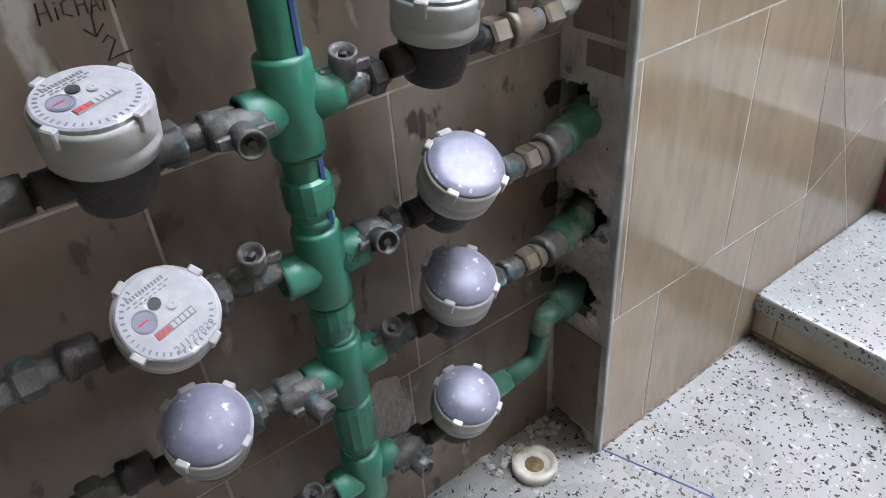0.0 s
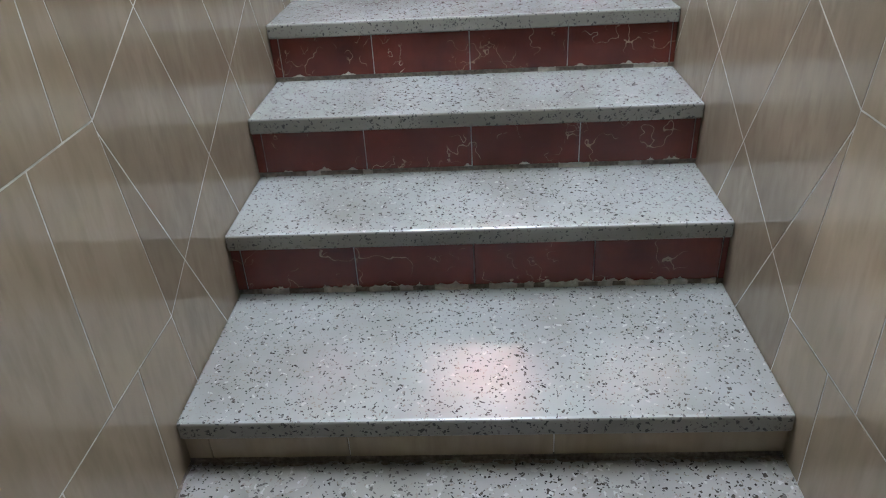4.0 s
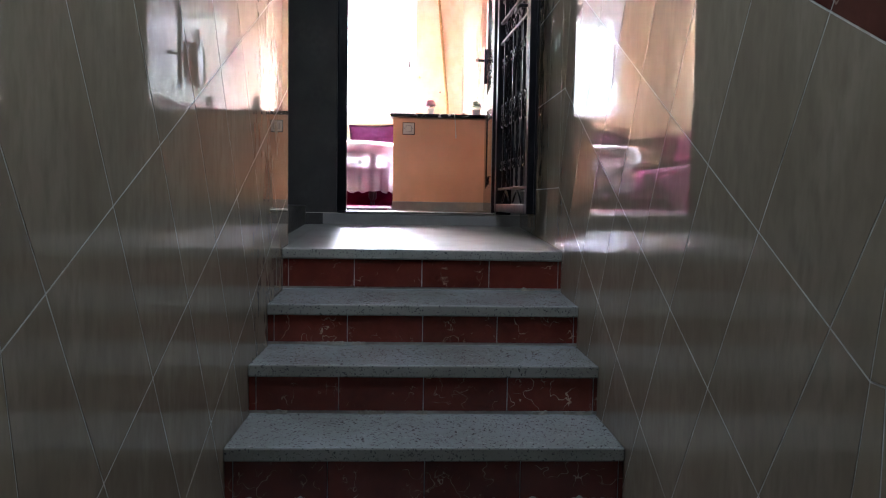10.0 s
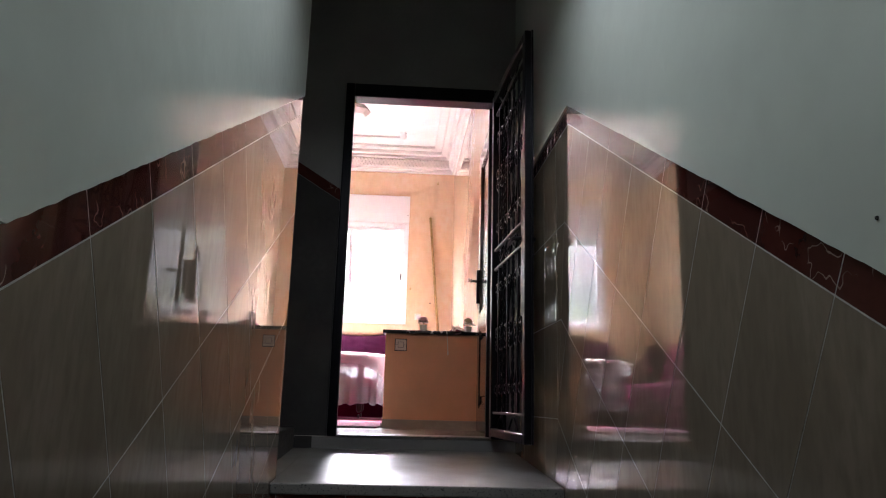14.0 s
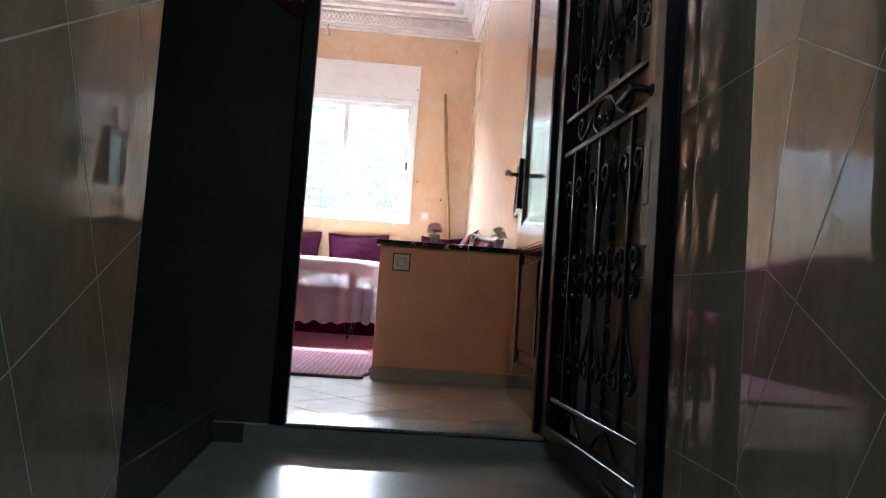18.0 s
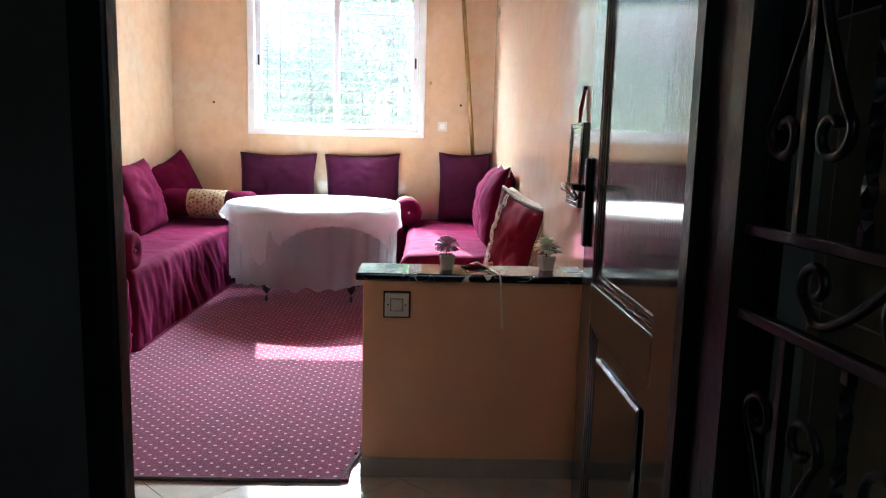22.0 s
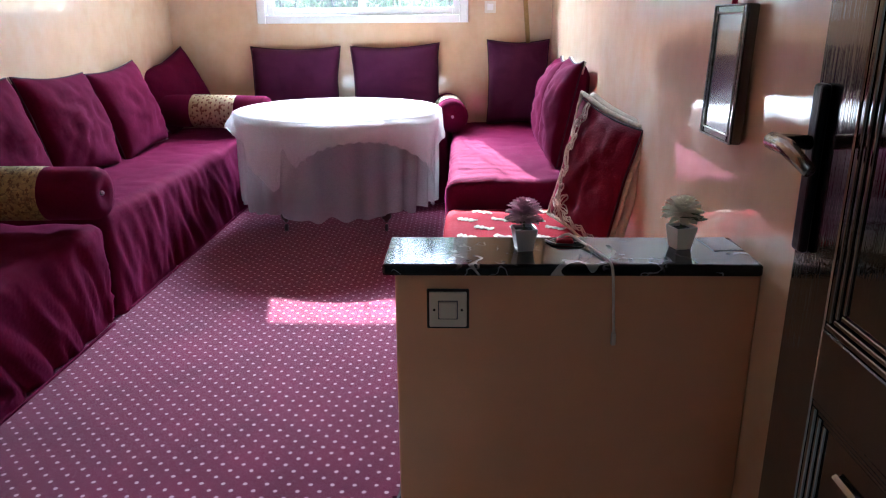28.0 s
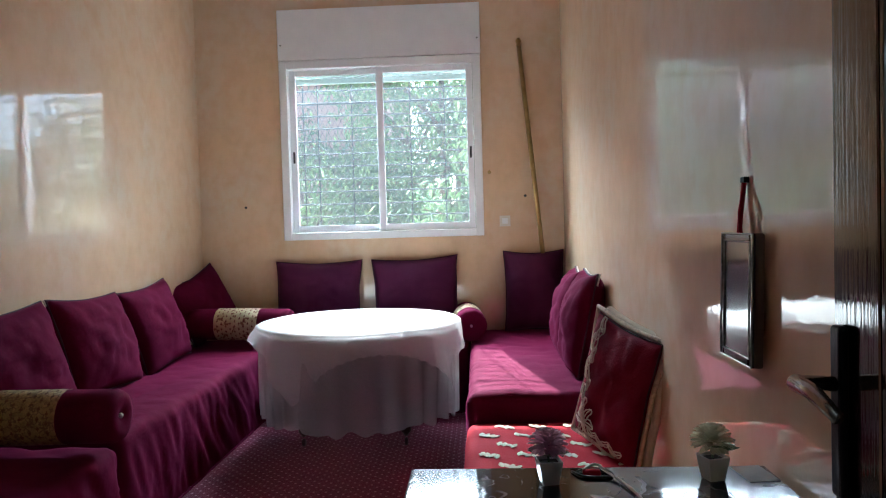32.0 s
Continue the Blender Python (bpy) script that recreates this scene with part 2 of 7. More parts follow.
BORDER_TILE = material("dark_brown_border_tile", (0.095, 0.026, 0.020), 0.025, vary=0.2, scale=7, fine=40, bump=0.004, bump_scale=2.0, detail=0.0, per_piece=0.15, veins=((12, 0.007, 0.52, (0.3, 0.2, 0.16)),))
GROUT = material("pale_grout", (0.622, 0.599, 0.555), 0.6, vary=0.2, scale=20)
TERRAZZO = chips("terrazzo", (0.256, 0.268, 0.262), (((0.324, 0.324, 0.312), 90, 0.12), ((0.187, 0.168, 0.15), 170, 0.16), ((0.0749, 0.0686, 0.0624), 112, 0.16), ((0.0312, 0.03, 0.0281), 150, 0.20)), 0.17)
HALL_TERRAZZO = chips("hall_terrazzo", (0.252, 0.249, 0.237), (((0.326, 0.32, 0.308), 85, 0.22), ((0.178, 0.154, 0.13), 150, 0.2), ((0.0474, 0.0414, 0.0355), 100, 0.17), ((0.0207, 0.0178, 0.0166), 150, 0.22)), 0.26)
# dado tile of the upper flight, its shade put into the colour
DADO_TILE = material("shaded_dado_tile", (0.0805, 0.0756, 0.07), 0.06, vary=0.15, scale=4, fine=30, bump=0.02)
# terrazzo of the unlit upper flight, darkened in colour for that shade
SHADED_STONE = material("shaded_stair_stone", (0.10, 0.10, 0.095), 0.4, vary=0.25, scale=30, fine=140, bump=0.05)
LANDING_STONE = chips("polished_landing_terrazzo", (0.33, 0.315, 0.285), (((0.36, 0.34, 0.31), 150, 0.3), ((0.27, 0.25, 0.22), 190, 0.2), ((0.20, 0.18, 0.16), 210, 0.15)), 0.33)
NOSING = chips("terrazzo_edge", (0.248, 0.24, 0.216), (((0.04, 0.04, 0.036), 85, 0.25), ((0.16, 0.144, 0.128), 120, 0.25), ((0.024, 0.024, 0.024), 150, 0.2)), 0.4)
STAIR_PAINT = material("gloss_grey_green_paint", (0.70, 0.75, 0.66), 0.14, vary=0.06, scale=2.5, fine=14, bump=0.10, bump_scale=5, ripple=(0.10, (14, 14, 14)))
DARK_PAINT = material("grey_wall_paint", (0.30, 0.282, 0.262), 0.4, vary=0.1, scale=3, bump=0.06, bump_scale=8)
PEACH = material("polished_peach_stucco", (0.72, 0.49, 0.30), 0.55, spec=0.25, vary=0.10, scale=2.2, fine=9, coat=1.0, bump=0.02, bump_scale=4.0, detail=1.0, second=(0.67, 0.54, 0.39), anis=(1.2, 1.2, 1.0), ripple=(0.11, (6, 6, 10)), coat_rough=0.012)
PEACH.node_tree.nodes["Principled BSDF"].inputs["Coat IOR"].default_value = 1.75
PEACH_DULL = material("peach_wall_paint", (0.82, 0.45, 0.26), 0.4, vary=0.10, scale=2.5, fine=12, bump=0.08, bump_scale=7)
WHITE_PLASTER = material("white_plaster", (0.85, 0.83, 0.80), 0.7, vary=0.05, scale=4, bump=0.05)
FLOOR_TILE = material("cream_floor_tile", (0.60, 0.55, 0.47), 0.16, vary=0.12, scale=5, fine=20, bump=0.02, per_piece=0.05)
GREY_SKIRT = material("grey_skirting_tile", (0.40, 0.36, 0.31), 0.3, vary=0.12, scale=8)
BLACK_IRON = material("black_enamelled_iron", (0.008, 0.008, 0.010), 0.32, spec=0.22, vary=0.3, scale=14, fine=60, bump=0.1)
WORN_IRON = material("worn_iron_lock_plate", (0.14, 0.11, 0.09), 0.4, 0.6, vary=0.35, scale=18, fine=70, bump=0.15)
DARK_WOOD = material("dark_varnished_wood", (0.007, 0.005, 0.004), 0.3, spec=0.05, vary=0.35, scale=3, fine=30, bump=0.006, bump_scale=60, detail=2.0, anis=(3, 3, 0.6), coat=1.0, ripple=(0.045, (150, 150, 2)))
DARK_WOOD.node_tree.nodes["Principled BSDF"].inputs["Coat IOR"].default_value = 2.45
VELVET = material("burgundy_velvet", (0.108, 0.0036, 0.0285), 0.9, spec=0.035, sheen_tint=(0.60, 0.07, 0.28), vary=0.22, scale=3, fine=60, bump=0.3, bump_scale=12, sheen=0.11, second=(0.070, 0.0024, 0.019))
PLUM = material("plum_velvet", (0.0723, 0.0102, 0.0425), 0.8, spec=0.12, sheen_tint=(0.51, 0.102, 0.383), vary=0.15, scale=5, fine=90, bump=0.2, bump_scale=16, sheen=0.15)
RED_CLOTH = material("red_cotton", (0.36, 0.010, 0.024), 0.85, spec=0.08, vary=0.12, scale=6, fine=120, bump=0.2)
CREAM_CLOTH = material("cream_embroidery", (0.66, 0.58, 0.46), 0.85, vary=0.15, scale=20, fine=160, bump=0.3)
CARPET = dotted("dotted_burgundy_carpet", (0.162, 0.0098, 0.0475), (0.113, 0.0068, 0.0340), (0.56, 0.37, 0.42), (0.062, 0.062), 0.0060)
CARPET_EDGE = material("grey_carpet_binding", (0.12, 0.09, 0.09), 0.9, vary=0.2, scale=30)
BLACK_MARBLE = material("black_veined_marble", (0.012, 0.012, 0.014), 0.06, vary=0.2, scale=5, bump=0.0, veins=((5, 0.012, 0.47, (0.42, 0.41, 0.40)), (14, 0.010, 0.52, (0.30, 0.29, 0.29))))
ALUMINIUM = material("white_enamelled_aluminium", (0.82, 0.83, 0.84), 0.35, vary=0.03, scale=8, bump=0.02)
SHUTTER = material("grey_green_roller_shutter", (0.42, 0.50, 0.46), 0.5, vary=0.1, scale=10)
PLASTIC = material("ivory_plastic", (0.72, 0.68, 0.60), 0.35, vary=0.05, scale=12)
BLACK_PLASTIC = material("black_plastic", (0.02, 0.02, 0.02), 0.4, vary=0.2, scale=20)
CHROME = material("brushed_chrome", (0.55, 0.53, 0.50), 0.22, 1.0, vary=0.1, scale=20)
BRASS = material("brass_pole", (0.48, 0.33, 0.13), 0.35, 0.9, vary=0.15, scale=12)


def glass_material():
    mat = bpy.data.materials.new("window_glass")
    mat.use_nodes = True
    nodes, links = mat.node_tree.nodes, mat.node_tree.links
    clear, shiny, blend = nodes.new("ShaderNodeBsdfTransparent"), nodes.new("ShaderNodeBsdfGlossy"), nodes.new("ShaderNodeMixShader")
    shiny.inputs["Roughness"].default_value = 0.02
    fresnel = nodes.new("ShaderNodeFresnel")
    links.new(fresnel.outputs[0], blend.inputs[0])
    links.new(clear.outputs[0], blend.inputs[1])
    links.new(shiny.outputs[0], blend.inputs[2])
    # faint translucent share lays a pale haze over the view outside
    haze, veil = nodes.new("ShaderNodeBsdfTranslucent"), nodes.new("ShaderNodeMixShader")
    haze.inputs[0].default_value = (0.86, 0.92, 0.95, 1)
    veil.inputs[0].default_value = 0.009
    links.new(blend.outputs[0], veil.inputs[1])
    links.new(haze.outputs[0], veil.inputs[2])
    links.new(veil.outputs[0], nodes["Material Output"].inputs[0])
    return mat


GLASS = glass_material()


# ---- modelling helpers ----
def thing(name, label, category, group="", at=(0, 0, 0), turn=0.0):
    ob = new(name)
    ob.empty_display_size = 0.1
    ob.matrix_world = pose(*at, 0, 0, turn)
    return tagged(ob, label, category, group)


def mesh_object(name, bm, mat, smooth=False):
    data = bpy.data.meshes.new(name)
    bmesh.ops.recalc_face_normals(bm, faces=bm.faces)
    bm.to_mesh(data)
    bm.free()
    for m in mat if isinstance(mat, (list, tuple)) else (mat,):
        data.materials.append(m)
    if smooth:
        for p in data.polygons:
            p.use_smooth = True
    return new(name, data)


def part(name, bm, mat, parent, label="", smooth=False):
    ob = mesh_object(name, bm, mat, smooth)
    ob.parent = parent
    return tagged(ob, label)


def structure(name, bm, mat, label, category, smooth=False):
    return tagged(mesh_object(name, bm, mat, smooth), label, category, kind="structure")


def box(x0, x1, y0, y1, z0, z1, bevel=0.0, bm=None, segments=1):
    own = bmesh.new()
    bmesh.ops.create_cube(own, size=1)
    bmesh.ops.transform(own, matrix=Matrix.LocRotScale(((x0 + x1) / 2, (y0 + y1) / 2, (z0 + z1) / 2), None, (abs(x1 - x0), abs(y1 - y0), abs(z1 - z0))), verts=own.verts)
    if bevel:
        bmesh.ops.bevel(own, geom=own.edges[:], offset=bevel, segments=segments, affect="EDGES", profile=0.5)
    return own if bm is None else absorb(bm, own)


def absorb(bm, other, m=None):
    if m is not None:
        bmesh.ops.transform(other, matrix=m, verts=other.verts)
    data = bpy.data.meshes.new("scratch")
    other.to_mesh(data)
    other.free()
    bm.from_mesh(data)
    bpy.data.meshes.remove(data)
    return bm


def tube(points, radius, seg=10, bm=None, closed=False, cap=True):
    """A round bar along a line of points; radius is one number or one for each point."""
    bm = bm or bmesh.new()
    pts = [Vector(p) for p in points]
    radii = radius if isinstance(radius, (list, tuple)) else [radius] * len(pts)
    rings, side = [], None
    for n, p in enumerate(pts):
        a, b = pts[max(n - 1, 0)], pts[min(n + 1, len(pts) - 1)]
        if closed:
            a, b = pts[n - 1], pts[(n + 1) % len(pts)]
        way = (b - a).normalized()
        if side is None:
            side = way.orthogonal().normalized()
        side = (side - way * side.dot(way)).normalized()
        up = way.cross(side)
        rings.append([bm.verts.new(p + radii[n] * (math.cos(2 * math.pi * k / seg) * side + math.sin(2 * math.pi * k / seg) * up)) for k in range(seg)])
    for one, two in zip(rings, rings[1:] + (rings[:1] if closed else [])):
        for k in range(seg):
            bm.faces.new((one[k], one[(k + 1) % seg], two[(k + 1) % seg], two[k]))
    if cap and not closed:
        bm.faces.new(rings[0][::-1])
        bm.faces.new(rings[-1])
    return bm


def lathe(profile, seg=24, bm=None, m=None):
    """A turned body from (radius, height) pairs about z."""
    own = bmesh.new()
    rings = []
    for r, z in profile:
        if r < 1e-5:
            rings.append([own.verts.new((0, 0, z))])
        else:
            rings.append([own.verts.new((r * math.cos(2 * math.pi * k / seg), r * math.sin(2 * math.pi * k / seg), z)) for k in range(seg)])
    for a, b in zip(rings, rings[1:]):
        for k in range(seg):
            q = [a[k % len(a)], a[(k + 1) % len(a)], b[(k + 1) % len(b)], b[k % len(b)]]
            q = [v for i, v in enumerate(q) if v not in q[:i]]
            if len(q) > 2:
                own.faces.new(q)
    for ring in (rings[0], rings[-1]):
        if len(ring) > 2:
            own.faces.new(ring)
    if m is not None:
        bmesh.ops.transform(own, matrix=m, verts=own.verts)
    return own if bm is None else absorb(bm, own)


def between(a, b):
    """The pose that stands z along the line from a to b."""
    a, b = Vector(a), Vector(b)
    return Matrix.Translation(a) @ (b - a).to_track_quat("Z", "Y").to_matrix().to_4x4()


def prism(outline, to_world, depth, bm=None):
    """A flat plate of that outline (2D), its face at 0 and its back at -depth."""
    bm = bm or bmesh.new()
    front = [bm.verts.new(to_world(u, v, 0.0)) for u, v in outline]
    back = [bm.verts.new(to_world(u, v, -depth)) for u, v in outline]
    bm.faces.new(front)
    bm.faces.new(back[::-1])
    for k in range(len(outline)):
        bm.faces.new((front[k], back[k], back[(k + 1) % len(outline)], front[(k + 1) % len(outline)]))
    return bm


def clip(outline, a, b, c):
    """The part of a 2D outline in which a*u + b*v <= c."""
    out = []
    for p, q in zip(outline, outline[1:] + outline[:1]):
        dp, dq = a * p[0] + b * p[1] - c, a * q[0] + b * q[1] - c
        if dp <= 0:
            out.append(p)
        if dp * dq < 0:
            k = dp / (dp - dq)
            out.append((p[0] + k * (q[0] - p[0]), p[1] + k * (q[1] - p[1])))
    return out


def area2(outline):
    return abs(sum(p[0] * q[1] - q[0] * p[1] for p, q in zip(outline, outline[1:] + outline[:1]))) / 2

# ---- plan ----
LEFT, RIGHT = 0.58, -0.60          # stair walls
LANDING_Z, ROOM_Z = 1.15, 1.28
DOOR_X = 4.605                      # stair face of the door wall
ROOM_L, ROOM_R, ROOM_FAR, ROOM_TOP = 2.25, -0.62, 10.15, 4.98
NOSES = [(1.345, 0.12), (1.784, 0.293), (2.104, 0.463), (2.42, 0.634), (2.737, 0.805), (3.055, 0.978), (3.372, 1.15)]

NICHE_GROUT = material("dirty_pale_grout", (0.50, 0.45, 0.39), 0.8, vary=0.3, scale=9, fine=50, bump=0.3)
# ---- large structure: stair hall ----
structure("floor_hall", box(-1.6, 1.40, RIGHT - 0.05, 0.75, -0.12, 0.0), HALL_TERRAZZO, "speckled black and white terrazzo hall floor", "floor")
bm = box(0.945, 3.53, LEFT + 0.0006, LEFT + 0.17, -0.1, 5.6)
box(0.9035, 0.945, LEFT + 0.0006, LEFT + 0.02, -0.1, 5.6, bm=bm)
structure("wall_stair_left", bm, GROUT, "stair wall with grey-green gloss paint above tiles", "wall")
structure("wall_stair_right", box(-1.6, DOOR_X, RIGHT - 0.20, RIGHT - 0.0006, -0.1, 5.6), GROUT, "stair wall with grey-green gloss paint above tiles", "wall")
structure("wall_meters", box(-1.6, 0.945, 0.7008, 0.75, -0.1, 5.6), NICHE_GROUT, "tiled niche wall behind the water meters", "wall")
# unseen wall without an opening, so that no outside light enters the hall
bm = box(-1.75, -1.6, RIGHT - 0.2, 0.75, -0.1, 5.6)
structure("wall_entrance", bm, STAIR_PAINT, "unseen painted wall that closes the hall to outside light", "wall")
structure("wall_flight_back", box(3.2, 4.8, 2.5, 2.65, 0.0, 5.6), DARK_PAINT, "plain grey wall beside the upper flight", "wall")
structure("wall_flight_side", box(3.38, 3.53, LEFT + 0.17, 2.5, 0.0, 5.6), DARK_PAINT, "plain grey wall beside the upper flight", "wall")
# unseen ceiling, added; its closed shaft holds the lamp and blocks the sky
bm = box(-1.75, 1.4, RIGHT - 0.2, 0.75, 3.35, 3.47)
box(2.92, DOOR_X + 0.2, RIGHT - 0.2, 2.65, 4.2, 4.32, bm=bm)
box(1.4, 2.8, RIGHT - 0.2, -0.5, 3.35, 3.47, bm=bm)
box(1.4, 2.8, 0.5, 0.75, 3.35, 3.47, bm=bm)
box(2.8, 2.92, RIGHT - 0.2, 0.75, 3.35, 4.32, bm=bm)
for x0, x1, y0, y1 in ((1.28, 1.40, -0.62, 0.62), (1.40, 2.80, -0.62, -0.50), (1.40, 2.80, 0.50, 0.62)):
    box(x0, x1, y0, y1, 3.471, 4.32, bm=bm)
box(1.28, 2.92, -0.62, 0.62, 4.321, 4.40, bm=bm)
structure("ceiling_stairwell", bm, STAIR_PAINT, "unseen painted ceiling with a lamp shaft that shapes the stair light", "ceiling")

# unseen soffit, added to hold overhead light off the meter niche
structure("soffit_hall", box(-1.6, 0.70, RIGHT, LEFT + 0.12, 2.40, 2.55), STAIR_PAINT, "unseen soffit added to dim the hall by the meters", "ceiling")

# door wall between landing and living room, with its opening
bm = box(DOOR_X, DOOR_X + 0.022, 0.479, 2.65, 0.9, 5.6)
box(DOOR_X + 0.022, DOOR_X + 0.16, 0.56, 2.65, 0.9, 5.6, bm=bm)
box(DOOR_X + 0.022, DOOR_X + 0.16, 0.479, 0.56, 3.42, 5.6, bm=bm)
box(DOOR_X, DOOR_X + 0.16, RIGHT - 0.2, -0.545, 0.9, 5.6, bm=bm)
box(DOOR_X, DOOR_X + 0.16, -0.545, 0.479, 3.42, 5.6, bm=bm)
structure("wall_door", bm, DARK_PAINT, "grey painted wall round the flat door", "wall")
structure("door_sill", box(DOOR_X - 0.02, DOOR_X + 0.2, -0.545, 0.559, 1.05, ROOM_Z - 0.004, 0.002), DARK_PAINT, "grey stone door sill above the landing", "door sill")

# stairs
stairs = tagged(new("staircase"), "terrazzo staircase with oxblood tiled risers", "stairs", kind="structure")
for n, (x, z) in enumerate(NOSES):
    last = n == len(NOSES) - 1
    x_next = DOOR_X if last else NOSES[n + 1][0] + 0.03
    low = 0.0 if n == 0 else NOSES[n - 1][1]
    core = box(x + 0.022, x_next + (0.3 if not last else 0), RIGHT, LEFT, -0.1, z - 0.045)
    part("core", core, GROUT, stairs)
    slab = box(x, x_next, RIGHT + 0.001, LEFT - 0.001, z - 0.043, z, 0.006, segments=2)
    if last:
        for v in slab.verts:
            v.co.z += 0.062 * (v.co.x - x) / (DOOR_X - x)
    tread = part("landing_slab" if last else "tread", slab, [LANDING_STONE if last else TERRAZZO, NOSING], stairs, "worn speckled terrazzo slab with a rounded edge")
    for p in tread.data.polygons:
        if p.normal.x < -0.75:
            p.material_index = 1

# upper flight, leaving the landing
bm = bmesh.new()
for n in range(6):
    box(3.54, DOOR_X - 0.001, 0.66 + 0.3 * n, 2.49, 1.0, LANDING_Z + 0.171 * (n + 1), 0.004, bm=bm)
structure("upper_flight", bm, SHADED_STONE, "terrazzo flight that climbs from the landing, coloured as in shade", "stairs")
bm = box(3.53, DOOR_X, LEFT - 0.001, 0.67, 1.0, LANDING_Z - 0.002)
for v in bm.verts:
    v.co.z += 0.062 * (v.co.x - 3.372) / (DOOR_X - 3.372)
structure("landing_side", bm, LANDING_STONE, "terrazzo landing edge before the upper flight", "floor")


# wall tiles: level and raked courses, mitred where the stair begins and ends
class TiledWall:
    def __init__(self, owner, face_y, sign, rake, x_start, x_end, level_end, phase):
        self.owner, self.y, self.sign, self.rake = owner, face_y, sign, rake
        self.x_start, self.x_end, self.level_end, self.phase = x_start, x_end, level_end, phase
        self.count = 0

    def world(self, u, v, w):
        return Vector((u, self.y - self.sign * w, v))

    def piece(self, outline, mat, name="tile"):
        if len(outline) < 3 or area2(outline) < 0.0006:
            return
        bm = prism(outline, self.world, 0.0006)
        part(name, bm, mat, self.owner)

    def shrink(self, u0, u1, v0, v1, gap=0.0018):
        side = 0.0019
        return [(u0 + side, v0 + gap), (u1 - side, v0 + gap), (u1 - side, v1 - gap), (u0 + side, v1 - gap)]


MITRE = 0.157
COURSES = [-0.10, 0.265, 0.692, 1.112, 1.537, 1.617]
COURSES_LEFT = [-0.10, 0.30, 0.722, 1.147, 1.585, 1.668]


def tile_wall(owner, y, sign, rake, x_start, x_end, second_mitre, phase, floor_of, courses):
    wall = TiledWall(owner, y, sign, rake, x_start, x_end, second_mitre, phase)
    angle = math.atan(rake)
    ca, sa = math.cos(angle), math.sin(angle)
    for row, (z0, z1) in enumerate(zip(courses, courses[1:])):
        mat_level, mat_rake = (BORDER_TILE, BORDER_TILE) if row == 4 else (WALL_TILE, WALL_TILE_DIMMED)
        name = "border_tile" if row == 4 else "tile"
        # level tiles before the stair
        x = 1.19 - 0.27 * 12 + (0.10 if row % 2 == 0 else 0.0)
        while x < 1.6:
            cell = wall.shrink(x, x + 0.27, max(z0, 0.0), z1)
            cell = clip(cell, -1, 0, -x_start)
            cell = clip(cell, 1, MITRE, 1.45 + MITRE * 0.31 - 0.0015)
            wall.piece(cell, mat_level, name)
            x += 0.27
        # raked tiles beside the stair: (s, n) axes turned by the rake, through the mitre points
        n0 = -(1.45 - MITRE * (z0 - 0.31)) * sa + z0 * ca
        n1 = -(1.45 - MITRE * (z1 - 0.31)) * sa + z1 * ca
        s = phase - 0.277 * 8
        while s < 6:
            cell = wall.shrink(s, s + 0.277, n0, n1)
            cell = [(u * ca - v * sa, u * sa + v * ca) for u, v in cell]
            cell = clip(cell, -1, -MITRE, -(1.45 + MITRE * 0.31) - 0.0015)
            cell = clip(cell, 1, 0, x_end) if second_mitre is None else clip(cell, 1, 0.2, second_mitre - 0.0015)
            cell = clip(cell, floor_of[0], -1, floor_of[1]) if cell else cell
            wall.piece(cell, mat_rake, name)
            s += 0.277
        # level tiles along the landing
        if second_mitre is not None:
            base = (1.45 - MITRE * (z0 - 0.31), z0), (1.45 - MITRE * (z1 - 0.31), z1)
            level = []
            for bx, bz in base:
                xm = (second_mitre - 0.2 * (bz - rake * bx)) / (1 + 0.2 * rake)
                level.append(bz + rake * (xm - bx))
            x = 2.95
            while x < x_end:
                cell = wall.shrink(x, x + 0.27, max(level[0], LANDING_Z), level[1])
                if level[1] > LANDING_Z + 0.01:
                    cell = clip(cell, -1, -0.2, -second_mitre - 0.0015)
                    cell = clip(cell, 1, 0, x_end)
                    wall.piece(cell, mat_level, name)
                x += 0.27


def paint_above(owner, y, sign, points, top):
    """The painted plaster above the tile border, a little proud of the tiles."""
    rough = []
    for (xa, za), (xb, zb) in zip(points, points[1:]):
        n = max(2, int(math.hypot(xb - xa, zb - za) / 0.025))
        rough += [(xa + (xb - xa) * k / n, za + (zb - za) * k / n + (0.003 * noise.noise((xa + k * 0.9, za, y)) if k else 0.0)) for k in range(n)]
    points = rough + [points[-1]]
    outline = points + [(points[-1][0], top), (points[0][0], top)]
    bm = prism(outline, lambda u, v, w: Vector((u, y - sign * (w + 0.009), v)), 0.012)
    part("painted_plaster", bm, STAIR_PAINT, owner, "glossy grey-green painted plaster")


wall_left, wall_right = bpy.data.objects["wall_stair_left"], bpy.data.objects["wall_stair_right"]
RAKE_L, RAKE_R = 0.519, 0.568
low_l = 1.45 - MITRE * (COURSES_LEFT[-1] - 0.31), COURSES_LEFT[-1]
tops_l = 1.45 - MITRE * (COURSES[-1] - 0.31), COURSES[-1]
paint_above(wall_left, LEFT, 1, [(0.90, low_l[1]), low_l, (3.53, low_l[1] + RAKE_L * (3.53 - low_l[0]))], 5.6)
SECOND = 3.778
xm = (SECOND - 0.2 * (tops_l[1] - RAKE_R * tops_l[0])) / (1 + 0.2 * RAKE_R)
paint_above(wall_right, RIGHT, -1, [(-1.6, tops_l[1]), tops_l, (xm, tops_l[1] + RAKE_R * (xm - tops_l[0])), (DOOR_X, tops_l[1] + RAKE_R * (xm - tops_l[0]))], 5.6)

